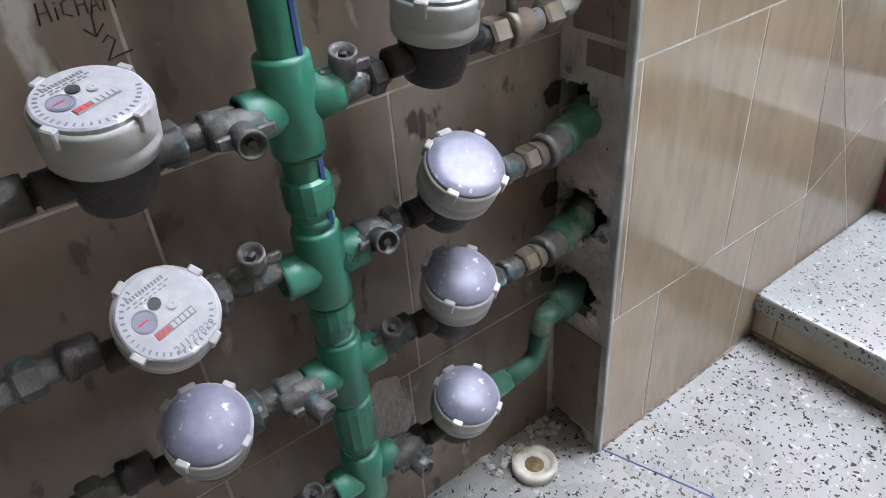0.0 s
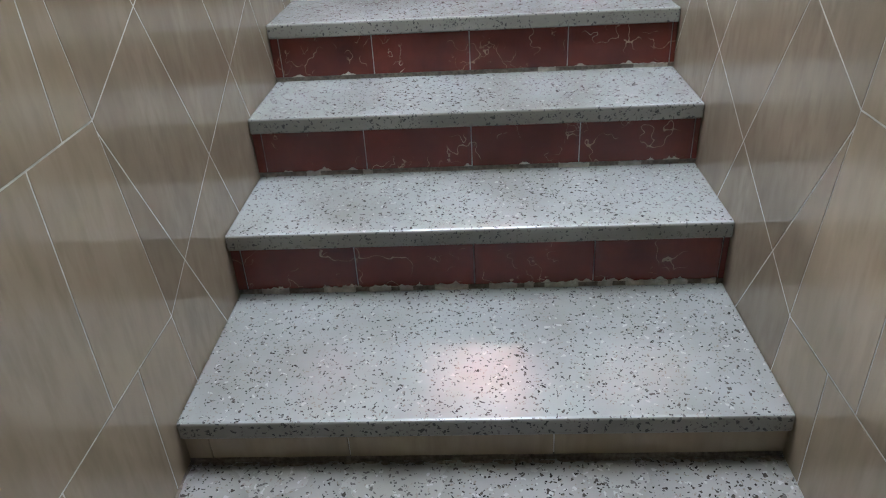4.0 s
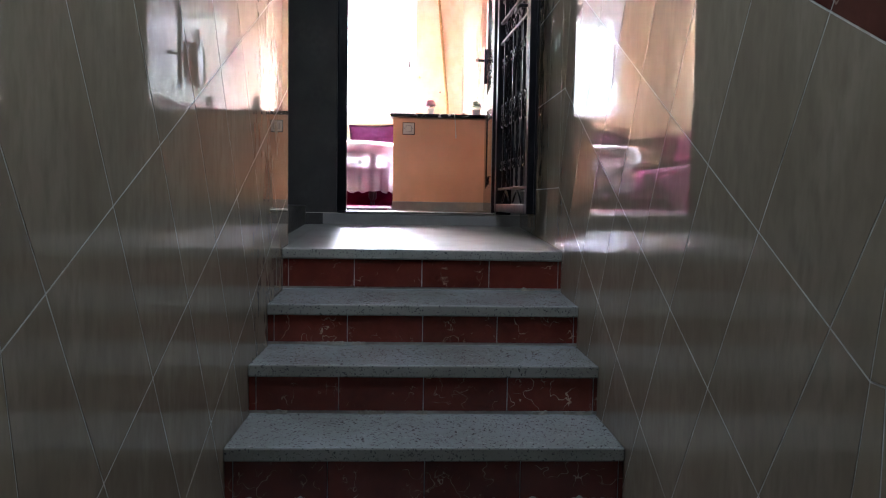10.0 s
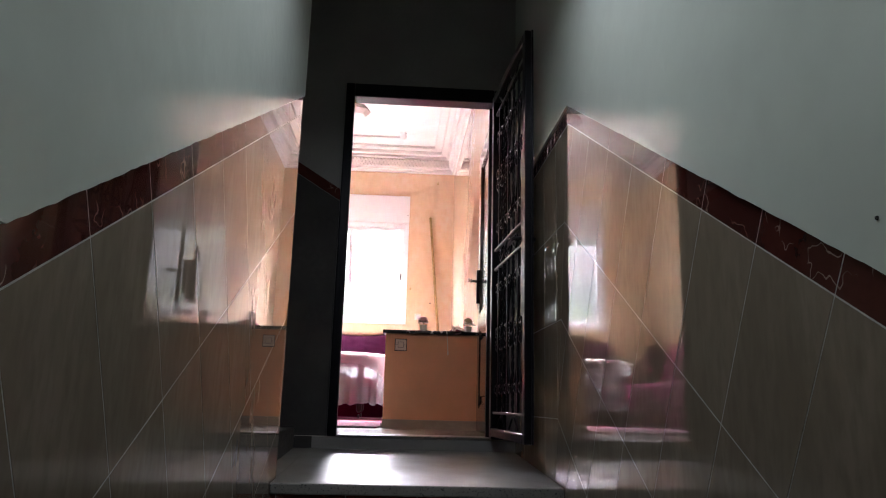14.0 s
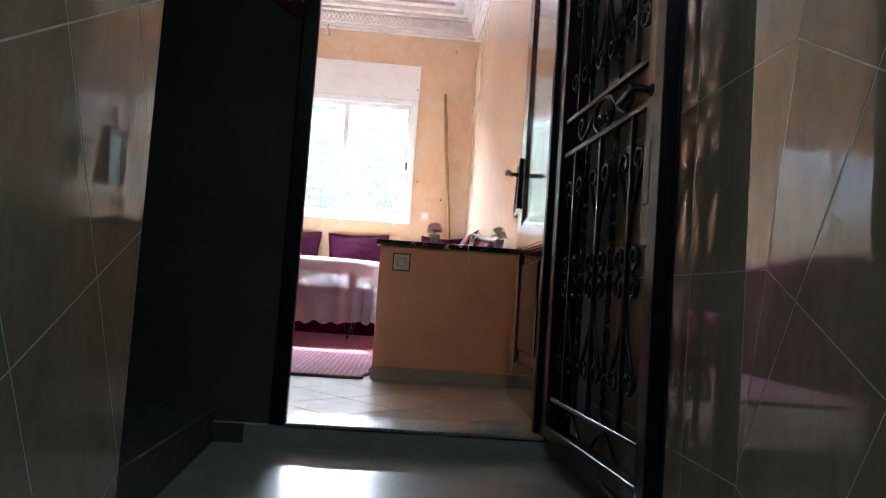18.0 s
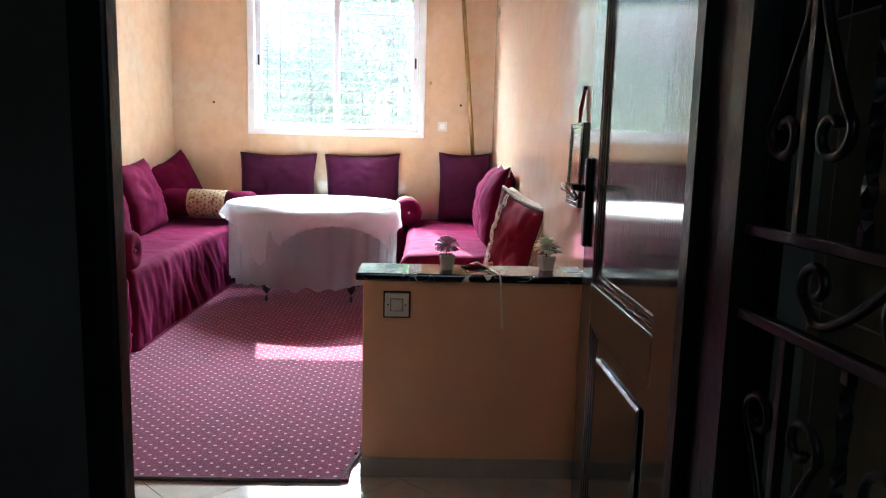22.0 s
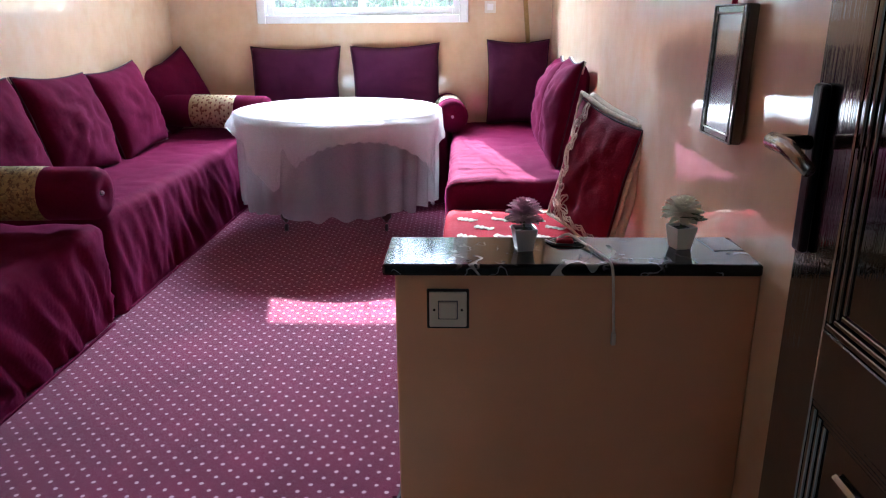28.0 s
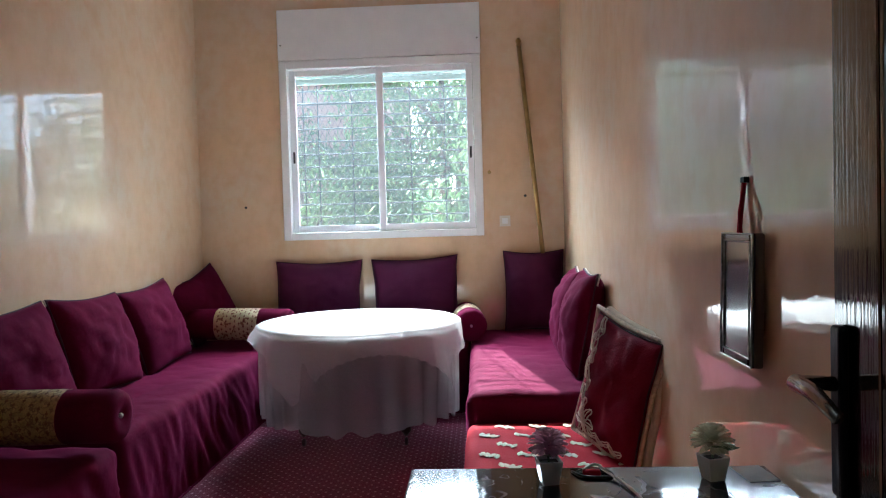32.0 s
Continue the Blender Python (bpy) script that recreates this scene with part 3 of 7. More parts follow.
# ---- large structure: living room ----
structure("floor_room", box(DOOR_X + 0.16, 10.4, ROOM_R - 0.1, ROOM_L + 0.1, 1.1, ROOM_Z - 0.004), GROUT, "bed of the living-room floor", "floor")
structure("wall_room_right", box(DOOR_X + 0.16, 10.4, ROOM_R - 0.2, ROOM_R, 1.0, 5.2), PEACH, "glossy peach stucco wall with trowel waves", "wall")
structure("wall_room_left", box(6.05, 10.4, ROOM_L, ROOM_L + 0.2, 1.0, 5.2), PEACH, "glossy peach stucco wall with trowel waves", "wall")
bm = box(DOOR_X + 0.16, 6.15, 1.50, ROOM_L + 0.2, 1.0, 5.2)
structure("wall_entry_left", bm, PEACH, "peach wall end beside the sofas", "wall")
WIN = (0.0, 1.58, 2.52, 4.32)
bm = box(ROOM_FAR, ROOM_FAR + 0.22, ROOM_R - 0.2, WIN[0], 1.0, 5.2)
box(ROOM_FAR, ROOM_FAR + 0.22, WIN[1], ROOM_L + 0.2, 1.0, 5.2, bm=bm)
box(ROOM_FAR, ROOM_FAR + 0.22, WIN[0], WIN[1], 1.0, WIN[2], bm=bm)
box(ROOM_FAR, ROOM_FAR + 0.22, WIN[0], WIN[1], WIN[3], 5.2, bm=bm)
structure("wall_window", bm, PEACH, "peach stucco wall round the window", "wall")
# unseen peach facing, added to bounce room light onto the half wall
bm = box(DOOR_X + 0.16, DOOR_X + 0.175, ROOM_R, 1.5, 3.42, 5.2)
box(DOOR_X + 0.16, DOOR_X + 0.175, 0.56, 1.5, ROOM_Z, 3.42, bm=bm)
structure("wall_room_back", bm, PEACH_DULL, "unseen peach facing round the door that bounces room light", "wall")
structure("ceiling_room", box(DOOR_X + 0.16, 10.4, ROOM_R - 0.2, ROOM_L + 0.2, ROOM_TOP, 5.2), WHITE_PLASTER, "white moulded plaster ceiling", "ceiling")

# half wall with its marble top
half = tagged(new("half_wall"), "peach half wall with a black marble top", "half wall", kind="structure")
part("body", box(6.02, 6.175, ROOM_R + 0.001, 0.19, ROOM_Z - 0.01, 2.003, 0.004), PEACH_DULL, half)
part("skirting", box(6.008, 6.02, ROOM_R + 0.001, 0.194, ROOM_Z - 0.005, 1.35, 0.002), GREY_SKIRT, half)
slab = box(5.986, 6.20, ROOM_R + 0.012, 0.214, 2.004, 2.031, 0.007, segments=3)
part("marble_top", slab, BLACK_MARBLE, half, "polished black marble slab with white veins")

carpet = structure("carpet", box(5.96, ROOM_FAR - 0.02, 0.23, 2.2, ROOM_Z + 0.002, ROOM_Z + 0.012, bm=box(6.185, ROOM_FAR - 0.02, -0.58, 0.23, ROOM_Z + 0.002, ROOM_Z + 0.012)), CARPET, "burgundy carpet with small pale dots", "carpet")


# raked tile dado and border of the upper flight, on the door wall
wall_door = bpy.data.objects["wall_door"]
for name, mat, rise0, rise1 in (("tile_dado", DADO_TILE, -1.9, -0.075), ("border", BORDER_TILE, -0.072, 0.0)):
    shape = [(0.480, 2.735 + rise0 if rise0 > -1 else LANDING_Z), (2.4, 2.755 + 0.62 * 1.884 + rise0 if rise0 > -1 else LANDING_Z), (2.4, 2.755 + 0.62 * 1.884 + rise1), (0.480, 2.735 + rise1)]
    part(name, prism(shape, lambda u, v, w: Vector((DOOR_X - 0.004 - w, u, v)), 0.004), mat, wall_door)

# ---- stair hall: water meters and pipes ----
PIPE_GREEN = material("green_plastic_pipe", (0.0197, 0.164, 0.102), 0.42, vary=0.15, scale=14, fine=90, bump=0.05, spots=((0.66, 0.1, 9, (0.082, 0.213, 0.156)),))
PIPE_OLD = material("dusty_green_plastic_pipe", (0.03, 0.11, 0.07), 0.5, vary=0.25, scale=18, fine=90, bump=0.1, spots=((0.55, 0.12, 14, (0.22, 0.24, 0.18)),))
OLD_BRASS = material("tarnished_brass", (0.105, 0.102, 0.092), 0.55, 0.3, vary=0.3, scale=30, fine=120, bump=0.25, spots=((0.6, 0.1, 30, (0.05, 0.14, 0.15)), (0.64, 0.08, 60, (0.26, 0.24, 0.21))))
DARK_BRASS = material("blackened_meter_body", (0.042, 0.034, 0.030), 0.55, 0.3, vary=0.3, scale=24, fine=110, bump=0.25, spots=((0.6, 0.1, 20, (0.035, 0.11, 0.13)),))
BRIGHT_BRASS = material("nickelled_brass", (0.20, 0.17, 0.13), 0.5, 0.5, vary=0.25, scale=30, fine=110, bump=0.1)
METER_WHITE = material("aged_white_plastic", (0.316, 0.31, 0.298), 0.4, vary=0.08, scale=16, fine=90, bump=0.03, spots=((0.68, 0.06, 40, (0.218, 0.206, 0.19)),))
METER_LID = material("violet_grey_plastic_lid", (0.158, 0.158, 0.202), 0.45, vary=0.26, scale=14, fine=70, bump=0.12, bump_scale=26, second=(0.148, 0.148, 0.188), spots=((0.66, 0.03, 110, (0.339, 0.333, 0.339)), (0.60, 0.1, 16, (0.23, 0.224, 0.251))))
DIAL_GREY = material("clouded_grey_dial", (0.323, 0.323, 0.33), 0.3, vary=0.2, scale=22, fine=90, bump=0.05, second=(0.247, 0.24, 0.255), spots=((0.66, 0.04, 60, (0.465, 0.458, 0.45)),))
INK = material("dark_marker_ink", (0.025, 0.02, 0.025), 0.6, vary=0.3, scale=60)
BLUE_LINE = material("blue_pipe_stripe", (0.03, 0.055, 0.20), 0.5, vary=0.2, scale=20)
RED_DIAL = material("red_dial_print", (0.45, 0.03, 0.03), 0.5, vary=0.1, scale=40)
GREY_PRINT = material("grey_dial_print", (0.16, 0.16, 0.18), 0.6, vary=0.2, scale=60)
NICHE_TILE = material("dusty_beige_tile", (0.173, 0.131, 0.0959), 0.38, vary=0.25, scale=5, fine=34, bump=0.12, second=(0.112, 0.0836, 0.0613), anis=(1, 1, 0.45), per_piece=0.06, spots=((0.53, 0.14, 5, (0.235, 0.195, 0.159)), (0.57, 0.12, 9, (0.0951, 0.0697, 0.0502)), (0.63, 0.06, 16, (0.323, 0.295, 0.267)), (0.62, 0.06, 34, (0.0613, 0.0446, 0.0335))))
ROUGH_MORTAR = material("rough_grey_mortar", (0.465, 0.42, 0.398), 0.85, vary=0.25, scale=11, fine=70, bump=0.7, second=(0.27, 0.217, 0.18), spots=((0.56, 0.1, 9, (0.39, 0.36, 0.345)), (0.66, 0.05, 40, (0.105, 0.0825, 0.0675))))
# dark colour for the shade inside wall holes, and for the old plug
HOLE_SHADE_PLUG = material("hole_shade_and_plug", (0.03, 0.026, 0.022), 0.95, vary=0.3, scale=30, bump=0.4)
STEEL_TRIM = material("grey_corner_trim", (0.42, 0.42, 0.41), 0.45, 0.3, vary=0.2, scale=20, bump=0.1)
STAINED = material("stained_ivory_cap", (0.60, 0.56, 0.48), 0.5, vary=0.25, scale=20, spots=((0.6, 0.1, 25, (0.25, 0.17, 0.10)),))
PIPE_Y, RISER_X = 0.635, 0.472


def hexnut(a, b, radius, bm=None):
    """A six-sided union nut from a to b, with chamfered ends."""
    length = (Vector(b) - Vector(a)).length
    return lathe([(radius * 0.85, 0), (radius, length * 0.15), (radius, length * 0.85), (radius * 0.85, length)], 6, bm, between(a, b))


def collar(a, b, r, bm=None, lip=0.0):
    length = (Vector(b) - Vector(a)).length
    return lathe([(r * 0.96, 0), (r + lip, length * 0.08), (r + lip, length * 0.3), (r, length * 0.36), (r, length * 0.9), (r * 0.96, length)], 18, bm, between(a, b))


def riser():
    root = thing("riser_pipe", "green plastic riser pipe with cross fittings and a blue stripe", "pipe", at=(RISER_X, PIPE_Y, 0))
    part("pipe", tube([(0, 0, 0.0), (-0.003, 0, 0.5), (0.003, 0, 1.0), (0.004, 0, 1.6), (0.004, 0, 5.59)], 0.0205, 20), PIPE_GREEN, root, smooth=True)
    for z0, z1 in ((0.66, 0.78), (0.82, 1.3)):
        part("stripe", box(0.008, 0.0125, -0.0208, -0.0188, z0, z1), BLUE_LINE, root, "faded blue stripe")
    for z in (0.79, 0.605, 0.45, 0.25):
        bm = lathe([(0.020, -0.050), (0.0255, -0.049), (0.0272, -0.045), (0.0272, 0.045), (0.0255, 0.049), (0.020, 0.050)], 22, m=Matrix.Translation((0, 0, z)))
        for s in (-1, 1):
            lathe([(0.0235, 0.0), (0.0235, 0.046), (0.0225, 0.050), (0.018, 0.0505), (0.018, 0.044), (0, 0.044)], 20, bm, between((0, 0, z), (s, 0, z)))
        part("cross_fitting", bm, PIPE_GREEN, root, "green welded cross fitting", smooth=True)
    for z0, z1 in ((0.675, 0.715), (0.52, 0.555), (0.315, 0.395)):
        bm = lathe([(0.0205, z0), (0.0250, z0 + 0.003), (0.0265, z0 + 0.008), (0.0265, z1 - 0.008), (0.0250, z1 - 0.003), (0.0205, z1)], 14)
        part("sleeve", bm, PIPE_GREEN, root, smooth=False)
    for z in (0.735, 0.66, 0.498, 0.305):
        bm = lathe([(0.0205, z), (0.0235, z + 0.002), (0.0225, z + 0.006), (0.0205, z + 0.008)], 20)
        part("weld_bead", bm, PIPE_GREEN, root, smooth=True)
    return root


def stop_tap(place, facing, side):
    """A small stop tap: body on the pipe and a round key socket with a lug."""
    root = thing("stop_tap", "tarnished brass stop tap with a round key socket", "tap", "stop taps on the riser", at=place)
    part("body", lathe([(0.011, -0.026), (0.015, -0.022), (0.017, -0.006), (0.018, 0.006), (0.015, 0.02), (0.012, 0.028)], 12, m=between((0, 0, 0), (side, 0, 0))), OLD_BRASS, root, smooth=True)
    f = Vector(facing).normalized()
    bm = lathe([(0.009, 0.0), (0.010, 0.014), (0.0135, 0.016), (0.0140, 0.042), (0.0115, 0.043), (0.010, 0.035), (0, 0.034)], 18, m=between((0, 0, 0), f))
    part("socket", bm, OLD_BRASS, root, smooth=True)
    part("pin", lathe([(0.0045, 0.034), (0.004, 0.041), (0, 0.042)], 10, m=between((0, 0, 0), f)), DARK_BRASS, root)
    lug = box(-0.026, 0.030, -0.004, 0.004, -0.006, 0.006, 0.002)
    bmesh.ops.transform(lug, matrix=Matrix.Translation(f * 0.02), verts=lug.verts)
    part("lug", lug, OLD_BRASS, root)
    return root


def line(name, points, bits, label):
    """A run of old brass fittings: thin pipe with nuts and collars at the given stretches along x."""
    root = thing(name, label, "pipe")
    part("pipe", tube(points, 0.0125, 12), OLD_BRASS, root, smooth=True)
    for kind, a, b, r, mat in bits:
        if kind == "nut":
            part("nut", hexnut(a, b, r), mat, root)
        else:
            part("collar", collar(a, b, r, lip=0.002), mat, root, smooth=True)
    return root


def meter(x, z, lid, tilt=0.0, spin=0.0, size=1.0):
    """A domestic water meter: dark cast body, white plastic ring and its lid, or its dial face."""
    what = "white water meter with its round dial showing" if lid == "dial" else "white water meter with a closed violet-grey lid"
    root = thing("water_meter", what + ", on a brass pipe", "water meter", "water meters", at=(x, PIPE_Y - 0.012, z))
    root.matrix_world = pose(x, PIPE_Y - 0.012, z, tilt, 0, spin) @ Matrix.Scale(size, 4)
    body = lathe([(0, -0.040), (0.026, -0.040), (0.034, -0.034), (0.038, -0.018), (0.040, 0.0), (0.041, 0.014), (0.041, 0.024), (0, 0.024)], 28)
    part("body", body, DARK_BRASS, root, "blackened cast brass bowl", smooth=True)
    for s in (-1, 1):
        part("port", lathe([(0.018, 0.024), (0.0165, 0.046), (0.0165, 0.062), (0.0125, 0.063)], 14, m=between((0, 0, -0.004), (s, 0, -0.004))), DARK_BRASS, root, smooth=True)
    ring = lathe([(0.041, 0.018), (0.0475, 0.020), (0.0485, 0.034), (0.0470, 0.036), (0.0480, 0.038), (0.0490, 0.060), (0.0475, 0.064), (0.044, 0.0645)], 36)
    ring_ob = part("ring", ring, METER_WHITE, root, smooth=True)
    for k in range(4):
        a = 0.6 + k * math.pi / 2
        bm = box(-0.007, 0.007, -0.004, 0.004, 0.052, 0.070, 0.0015)
        bmesh.ops.transform(bm, matrix=Matrix.Rotation(a, 4, "Z") @ Matrix.Translation((0, 0.0475, 0)), verts=bm.verts)
        part("clip", bm, METER_WHITE, ring_ob)
    if lid == "dial":
        face = part("dial", lathe([(0.045, 0.060), (0.045, 0.0685), (0.043, 0.070), (0, 0.070)], 36), DIAL_GREY, root, "round white printed dial", smooth=False)
        part("register_window", box(-0.022, 0.020, -0.016, -0.008, 0.0695, 0.0712, 0.0006), GREY_PRINT, face, "dark counter window")
        for k in range(3):
            part("red_wheel", box(-0.021 + k * 0.005, -0.0175 + k * 0.005, -0.0150, -0.0095, 0.0705, 0.0717), RED_DIAL, face)
        for k in range(5):
            part("number_wheel", box(-0.005 + k * 0.005, -0.0015 + k * 0.005, -0.0148, -0.0094, 0.0705, 0.0717), METER_WHITE, face)
        part("small_dial", lathe([(0.0115, 0.0698), (0.0115, 0.0712), (0.0100, 0.0716), (0.0098, 0.0710), (0, 0.0710)], 20, m=Matrix.Translation((-0.020, 0.006, 0))), GREY_PRINT, face)
        part("small_dial_face", lathe([(0.0092, 0.0710), (0.0092, 0.0716), (0, 0.0716)], 20, m=Matrix.Translation((-0.020, 0.006, 0))), METER_LID, face)
        part("pointer", box(-0.027, -0.0165, 0.0050, 0.0065, 0.0716, 0.0722), RED_DIAL, face)
        part("star_wheel", lathe([(0.006, 0.0698), (0.006, 0.0716), (0, 0.0718)], 14, m=Matrix.Translation((-0.003, 0.014, 0))), BLACK_PLASTIC, face)
        part("screw", lathe([(0.005, 0.0698), (0.005, 0.0722), (0.002, 0.0724), (0, 0.0718)], 14, m=Matrix.Translation((0.008, 0.004, 0))), METER_WHITE, face)
        for k in range(26):
            tick = box(-0.0009, 0.0009, 0.0365, 0.0405, 0.0697, 0.0704)
            bmesh.ops.transform(tick, matrix=Matrix.Rotation(0.35 + k * 0.155, 4, "Z"), verts=tick.verts)
            part("print_bar", tick, GREY_PRINT, face)
        for row, (y, half) in enumerate(((0.030, 0.020), (0.025, 0.024), (0.0215, 0.018))):
            n = 12 if row == 0 else 7
            for k in range(n):
                u = -half + 2 * half * k / n
                part("print_bar", box(u, u + 2 * half / n * 0.6, y - (0.002 if row == 0 else 0.0006), y + (0.002 if row == 0 else 0.0006), 0.0699, 0.0705), GREY_PRINT, face)
        return root, face
    low = lid == "flat"
    dome = lathe([(0.0465, 0.062), (0.0462, 0.066), (0.0445, 0.0685), (0.030, 0.070), (0, 0.0705)] if low else [(0.0465, 0.062), (0.0462, 0.065), (0.0445, 0.069), (0.040, 0.0715), (0.036, 0.0765), (0.020, 0.080), (0, 0.081)], 36)
    part("lid", dome, METER_LID, root, "translucent violet-grey plastic lid", smooth=True)
    part("hinge", box(-0.010, 0.010, 0.040, 0.050, 0.060, 0.070, 0.002), METER_WHITE, root)
    return root, None


def writing(text, size, at, mat, parent, name="writing"):
    curve = bpy.data.curves.new(name, "FONT")
    curve.body, curve.size, curve.align_x, curve.extrude = text, size, "CENTER", 0.0002
    source = bpy.data.objects.new(name, curve)
    data = bpy.data.meshes.new_from_object(source)
    data.name = name
    bpy.data.objects.remove(source)
    bpy.data.curves.remove(curve)
    data.materials.append(mat)
    ob = new(name, data)
    ob.parent, ob.matrix_basis = parent, at
    return ob


def strokes(name, lines, at, mat, label):
    """Handwriting on a wall: thin marker strokes in (u, v) metres, u along x and v up."""
    bm = bmesh.new()
    for ln in lines:
        tube([(at[0] + u, at[1], at[2] + v) for u, v in ln], 0.0008, 5, bm)
    return tagged(mesh_object(name, bm, mat), label, "writing")


riser()
METERS = [(0.303, 0.797, "dial", 14, 20, 0.94), (0.297, 0.62, "dial", 42, 165, 0.95), (0.297, 0.455, "lid", 26, 200, 0.95),
          (0.634, 0.806, "dial", 10, 30, 0.93), (0.642, 0.624, "flat", 31, 0, 0.97), (0.633, 0.462, "lid", 20, 60, 0.97), (0.630, 0.257, "lid", 22, 120, 0.97)]
for x, z, lid, tilt, spin, size in METERS:
    made, dial = meter(x, z, lid, tilt, 0, size)
    if dial is not None:
        for ob in (dial,):
            ob.rotation_euler = (0, 0, radians(spin - 150 if z < 0.7 else spin))
        if z < 0.7:
            writing("21127822", 0.011, pose(0.004, -0.036, 0.0702), GREY_PRINT, dial)
LEFT_RUNS = ((0.79, 0.300), (0.625, 0.292), (0.458, 0.292))
for z, xm_ in LEFT_RUNS:
    line("brass_fittings", [(0.418, PIPE_Y, z), (xm_ + 0.05, PIPE_Y, z)],
         [("nut", (0.348, PIPE_Y, z), (0.366, PIPE_Y, z), 0.021, OLD_BRASS), ("collar", (0.385, PIPE_Y, z), (0.418, PIPE_Y, z), 0.0165, OLD_BRASS)], "corroded brass union between riser and meter")
    line("brass_fittings", [(xm_ - 0.05, PIPE_Y, z), (0.10, PIPE_Y, z - 0.004), (-0.25, PIPE_Y, z - 0.004)],
         [("collar", (0.205, PIPE_Y, z), (0.240, PIPE_Y, z), 0.0175, DARK_BRASS), ("nut", (0.165, PIPE_Y, z), (0.190, PIPE_Y, z), 0.020, OLD_BRASS), ("collar", (0.12, PIPE_Y, z), (0.15, PIPE_Y, z), 0.017, OLD_BRASS)], "dusty outlet pipe of a water meter")
line("brass_fittings", [(0.418, PIPE_Y, 0.25), (0.30, PIPE_Y, 0.25), (-0.25, PIPE_Y, 0.25)], [("nut", (0.36, PIPE_Y, 0.25), (0.385, PIPE_Y, 0.25), 0.021, OLD_BRASS)], "dusty brass branch at the foot of the riser")
for z, xm_, end in ((0.79, 0.630, 0.83), (0.615, 0.640, 0.895), (0.455, 0.630, 0.895), (0.247, 0.628, 0.80)):
    line("brass_fittings", [(0.515, PIPE_Y, z), (xm_ - 0.05, PIPE_Y, z)],
         [("collar", (0.518, PIPE_Y, z), (0.548, PIPE_Y, z), 0.0165, OLD_BRASS), ("nut", (0.555, PIPE_Y, z), (0.574, PIPE_Y, z), 0.0195, DARK_BRASS)], "corroded brass union between riser and meter")
    if end > 0.85:
        line("brass_fittings", [(xm_ + 0.05, PIPE_Y, z), (end - 0.10, PIPE_Y, z)],
             [("nut", (0.700, PIPE_Y, z), (0.722, PIPE_Y, z), 0.0195, OLD_BRASS), ("collar", (0.728, PIPE_Y, z), (0.756, PIPE_Y, z), 0.0165, OLD_BRASS), ("nut", (0.762, PIPE_Y, z), (0.785, PIPE_Y, z), 0.020, BRIGHT_BRASS), ("collar", (0.785, PIPE_Y, z), (0.80, PIPE_Y, z), 0.0175, BRIGHT_BRASS)], "tarnished brass outlet fittings of a water meter")
        elbow = thing("green_elbow", "grimy green plastic elbow that enters a broken hole", "pipe elbow")
        part("collar", collar((0.80, PIPE_Y, z), (0.838, PIPE_Y + 0.004, z + 0.003), 0.0215, lip=0.003), OLD_BRASS, elbow, "grey cast threaded collar", smooth=True)
        part("sleeve", lathe([(0.018, 0), (0.0245, 0.002), (0.0255, 0.006), (0.0255, 0.016), (0.0235, 0.019), (0.0235, 0.05), (0.026, 0.054), (0.026, 0.062), (0.02, 0.066)], 22, m=between((0.836, PIPE_Y + 0.004, z + 0.003), (0.915, PIPE_Y + 0.018, z + 0.012))), PIPE_OLD, elbow, smooth=True)
        part("tail", tube([(0.895, PIPE_Y + 0.014, z + 0.010), (0.918, PIPE_Y + 0.03, z + 0.018)], 0.021, 16), PIPE_OLD, elbow, smooth=True)
# top outlet with a lever valve and a white hose
line("brass_fittings", [(0.68, PIPE_Y, 0.79), (0.83, PIPE_Y, 0.792)], [("nut", (0.712, PIPE_Y, 0.79), (0.738, PIPE_Y, 0.79), 0.021, BRIGHT_BRASS), ("collar", (0.742, PIPE_Y, 0.79), (0.775, PIPE_Y, 0.79), 0.019, BRIGHT_BRASS), ("nut", (0.792, PIPE_Y, 0.791), (0.82, PIPE_Y, 0.791), 0.0205, BRIGHT_BRASS)], "nickelled brass valve on a meter outlet")
valve = thing("lever_valve_handle", "dark steel lever of a small valve", "valve handle")
part("stem", tube([(0.752, PIPE_Y, 0.805), (0.752, PIPE_Y, 0.832)], 0.007, 10), OLD_BRASS, valve, smooth=True)
part("lever", box(0.735, 0.805, PIPE_Y - 0.006, PIPE_Y + 0.006, 0.828, 0.834, 0.002), DARK_BRASS, valve)
hose = thing("white_hose", "white plastic hose end pushed into the wall", "hose")
part("hose", tube([(0.775, PIPE_Y, 0.79), (0.84, PIPE_Y, 0.795), (0.88, PIPE_Y + 0.02, 0.805), (0.905, PIPE_Y + 0.06, 0.815)], [0.0135, 0.012, 0.012, 0.012], 14), METER_WHITE, hose, smooth=True)
# lowest outlet climbs to its hole
bend = thing("green_bent_pipe", "glossy green pipe bent up into a broken hole", "pipe")
part("union", hexnut((0.70, PIPE_Y, 0.247), (0.735, PIPE_Y, 0.247), 0.020), PIPE_OLD, bend)
part("pipe", tube([(0.73, PIPE_Y, 0.247), (0.775, PIPE_Y, 0.25), (0.795, PIPE_Y, 0.262), (0.800, PIPE_Y, 0.29), (0.803, PIPE_Y, 0.31)], 0.0155, 14), PIPE_OLD, bend, smooth=True)
part("elbow", tube([(0.802, PIPE_Y, 0.305), (0.812, PIPE_Y, 0.328), (0.84, PIPE_Y + 0.002, 0.332)], 0.018, 14), PIPE_OLD, bend, smooth=True)
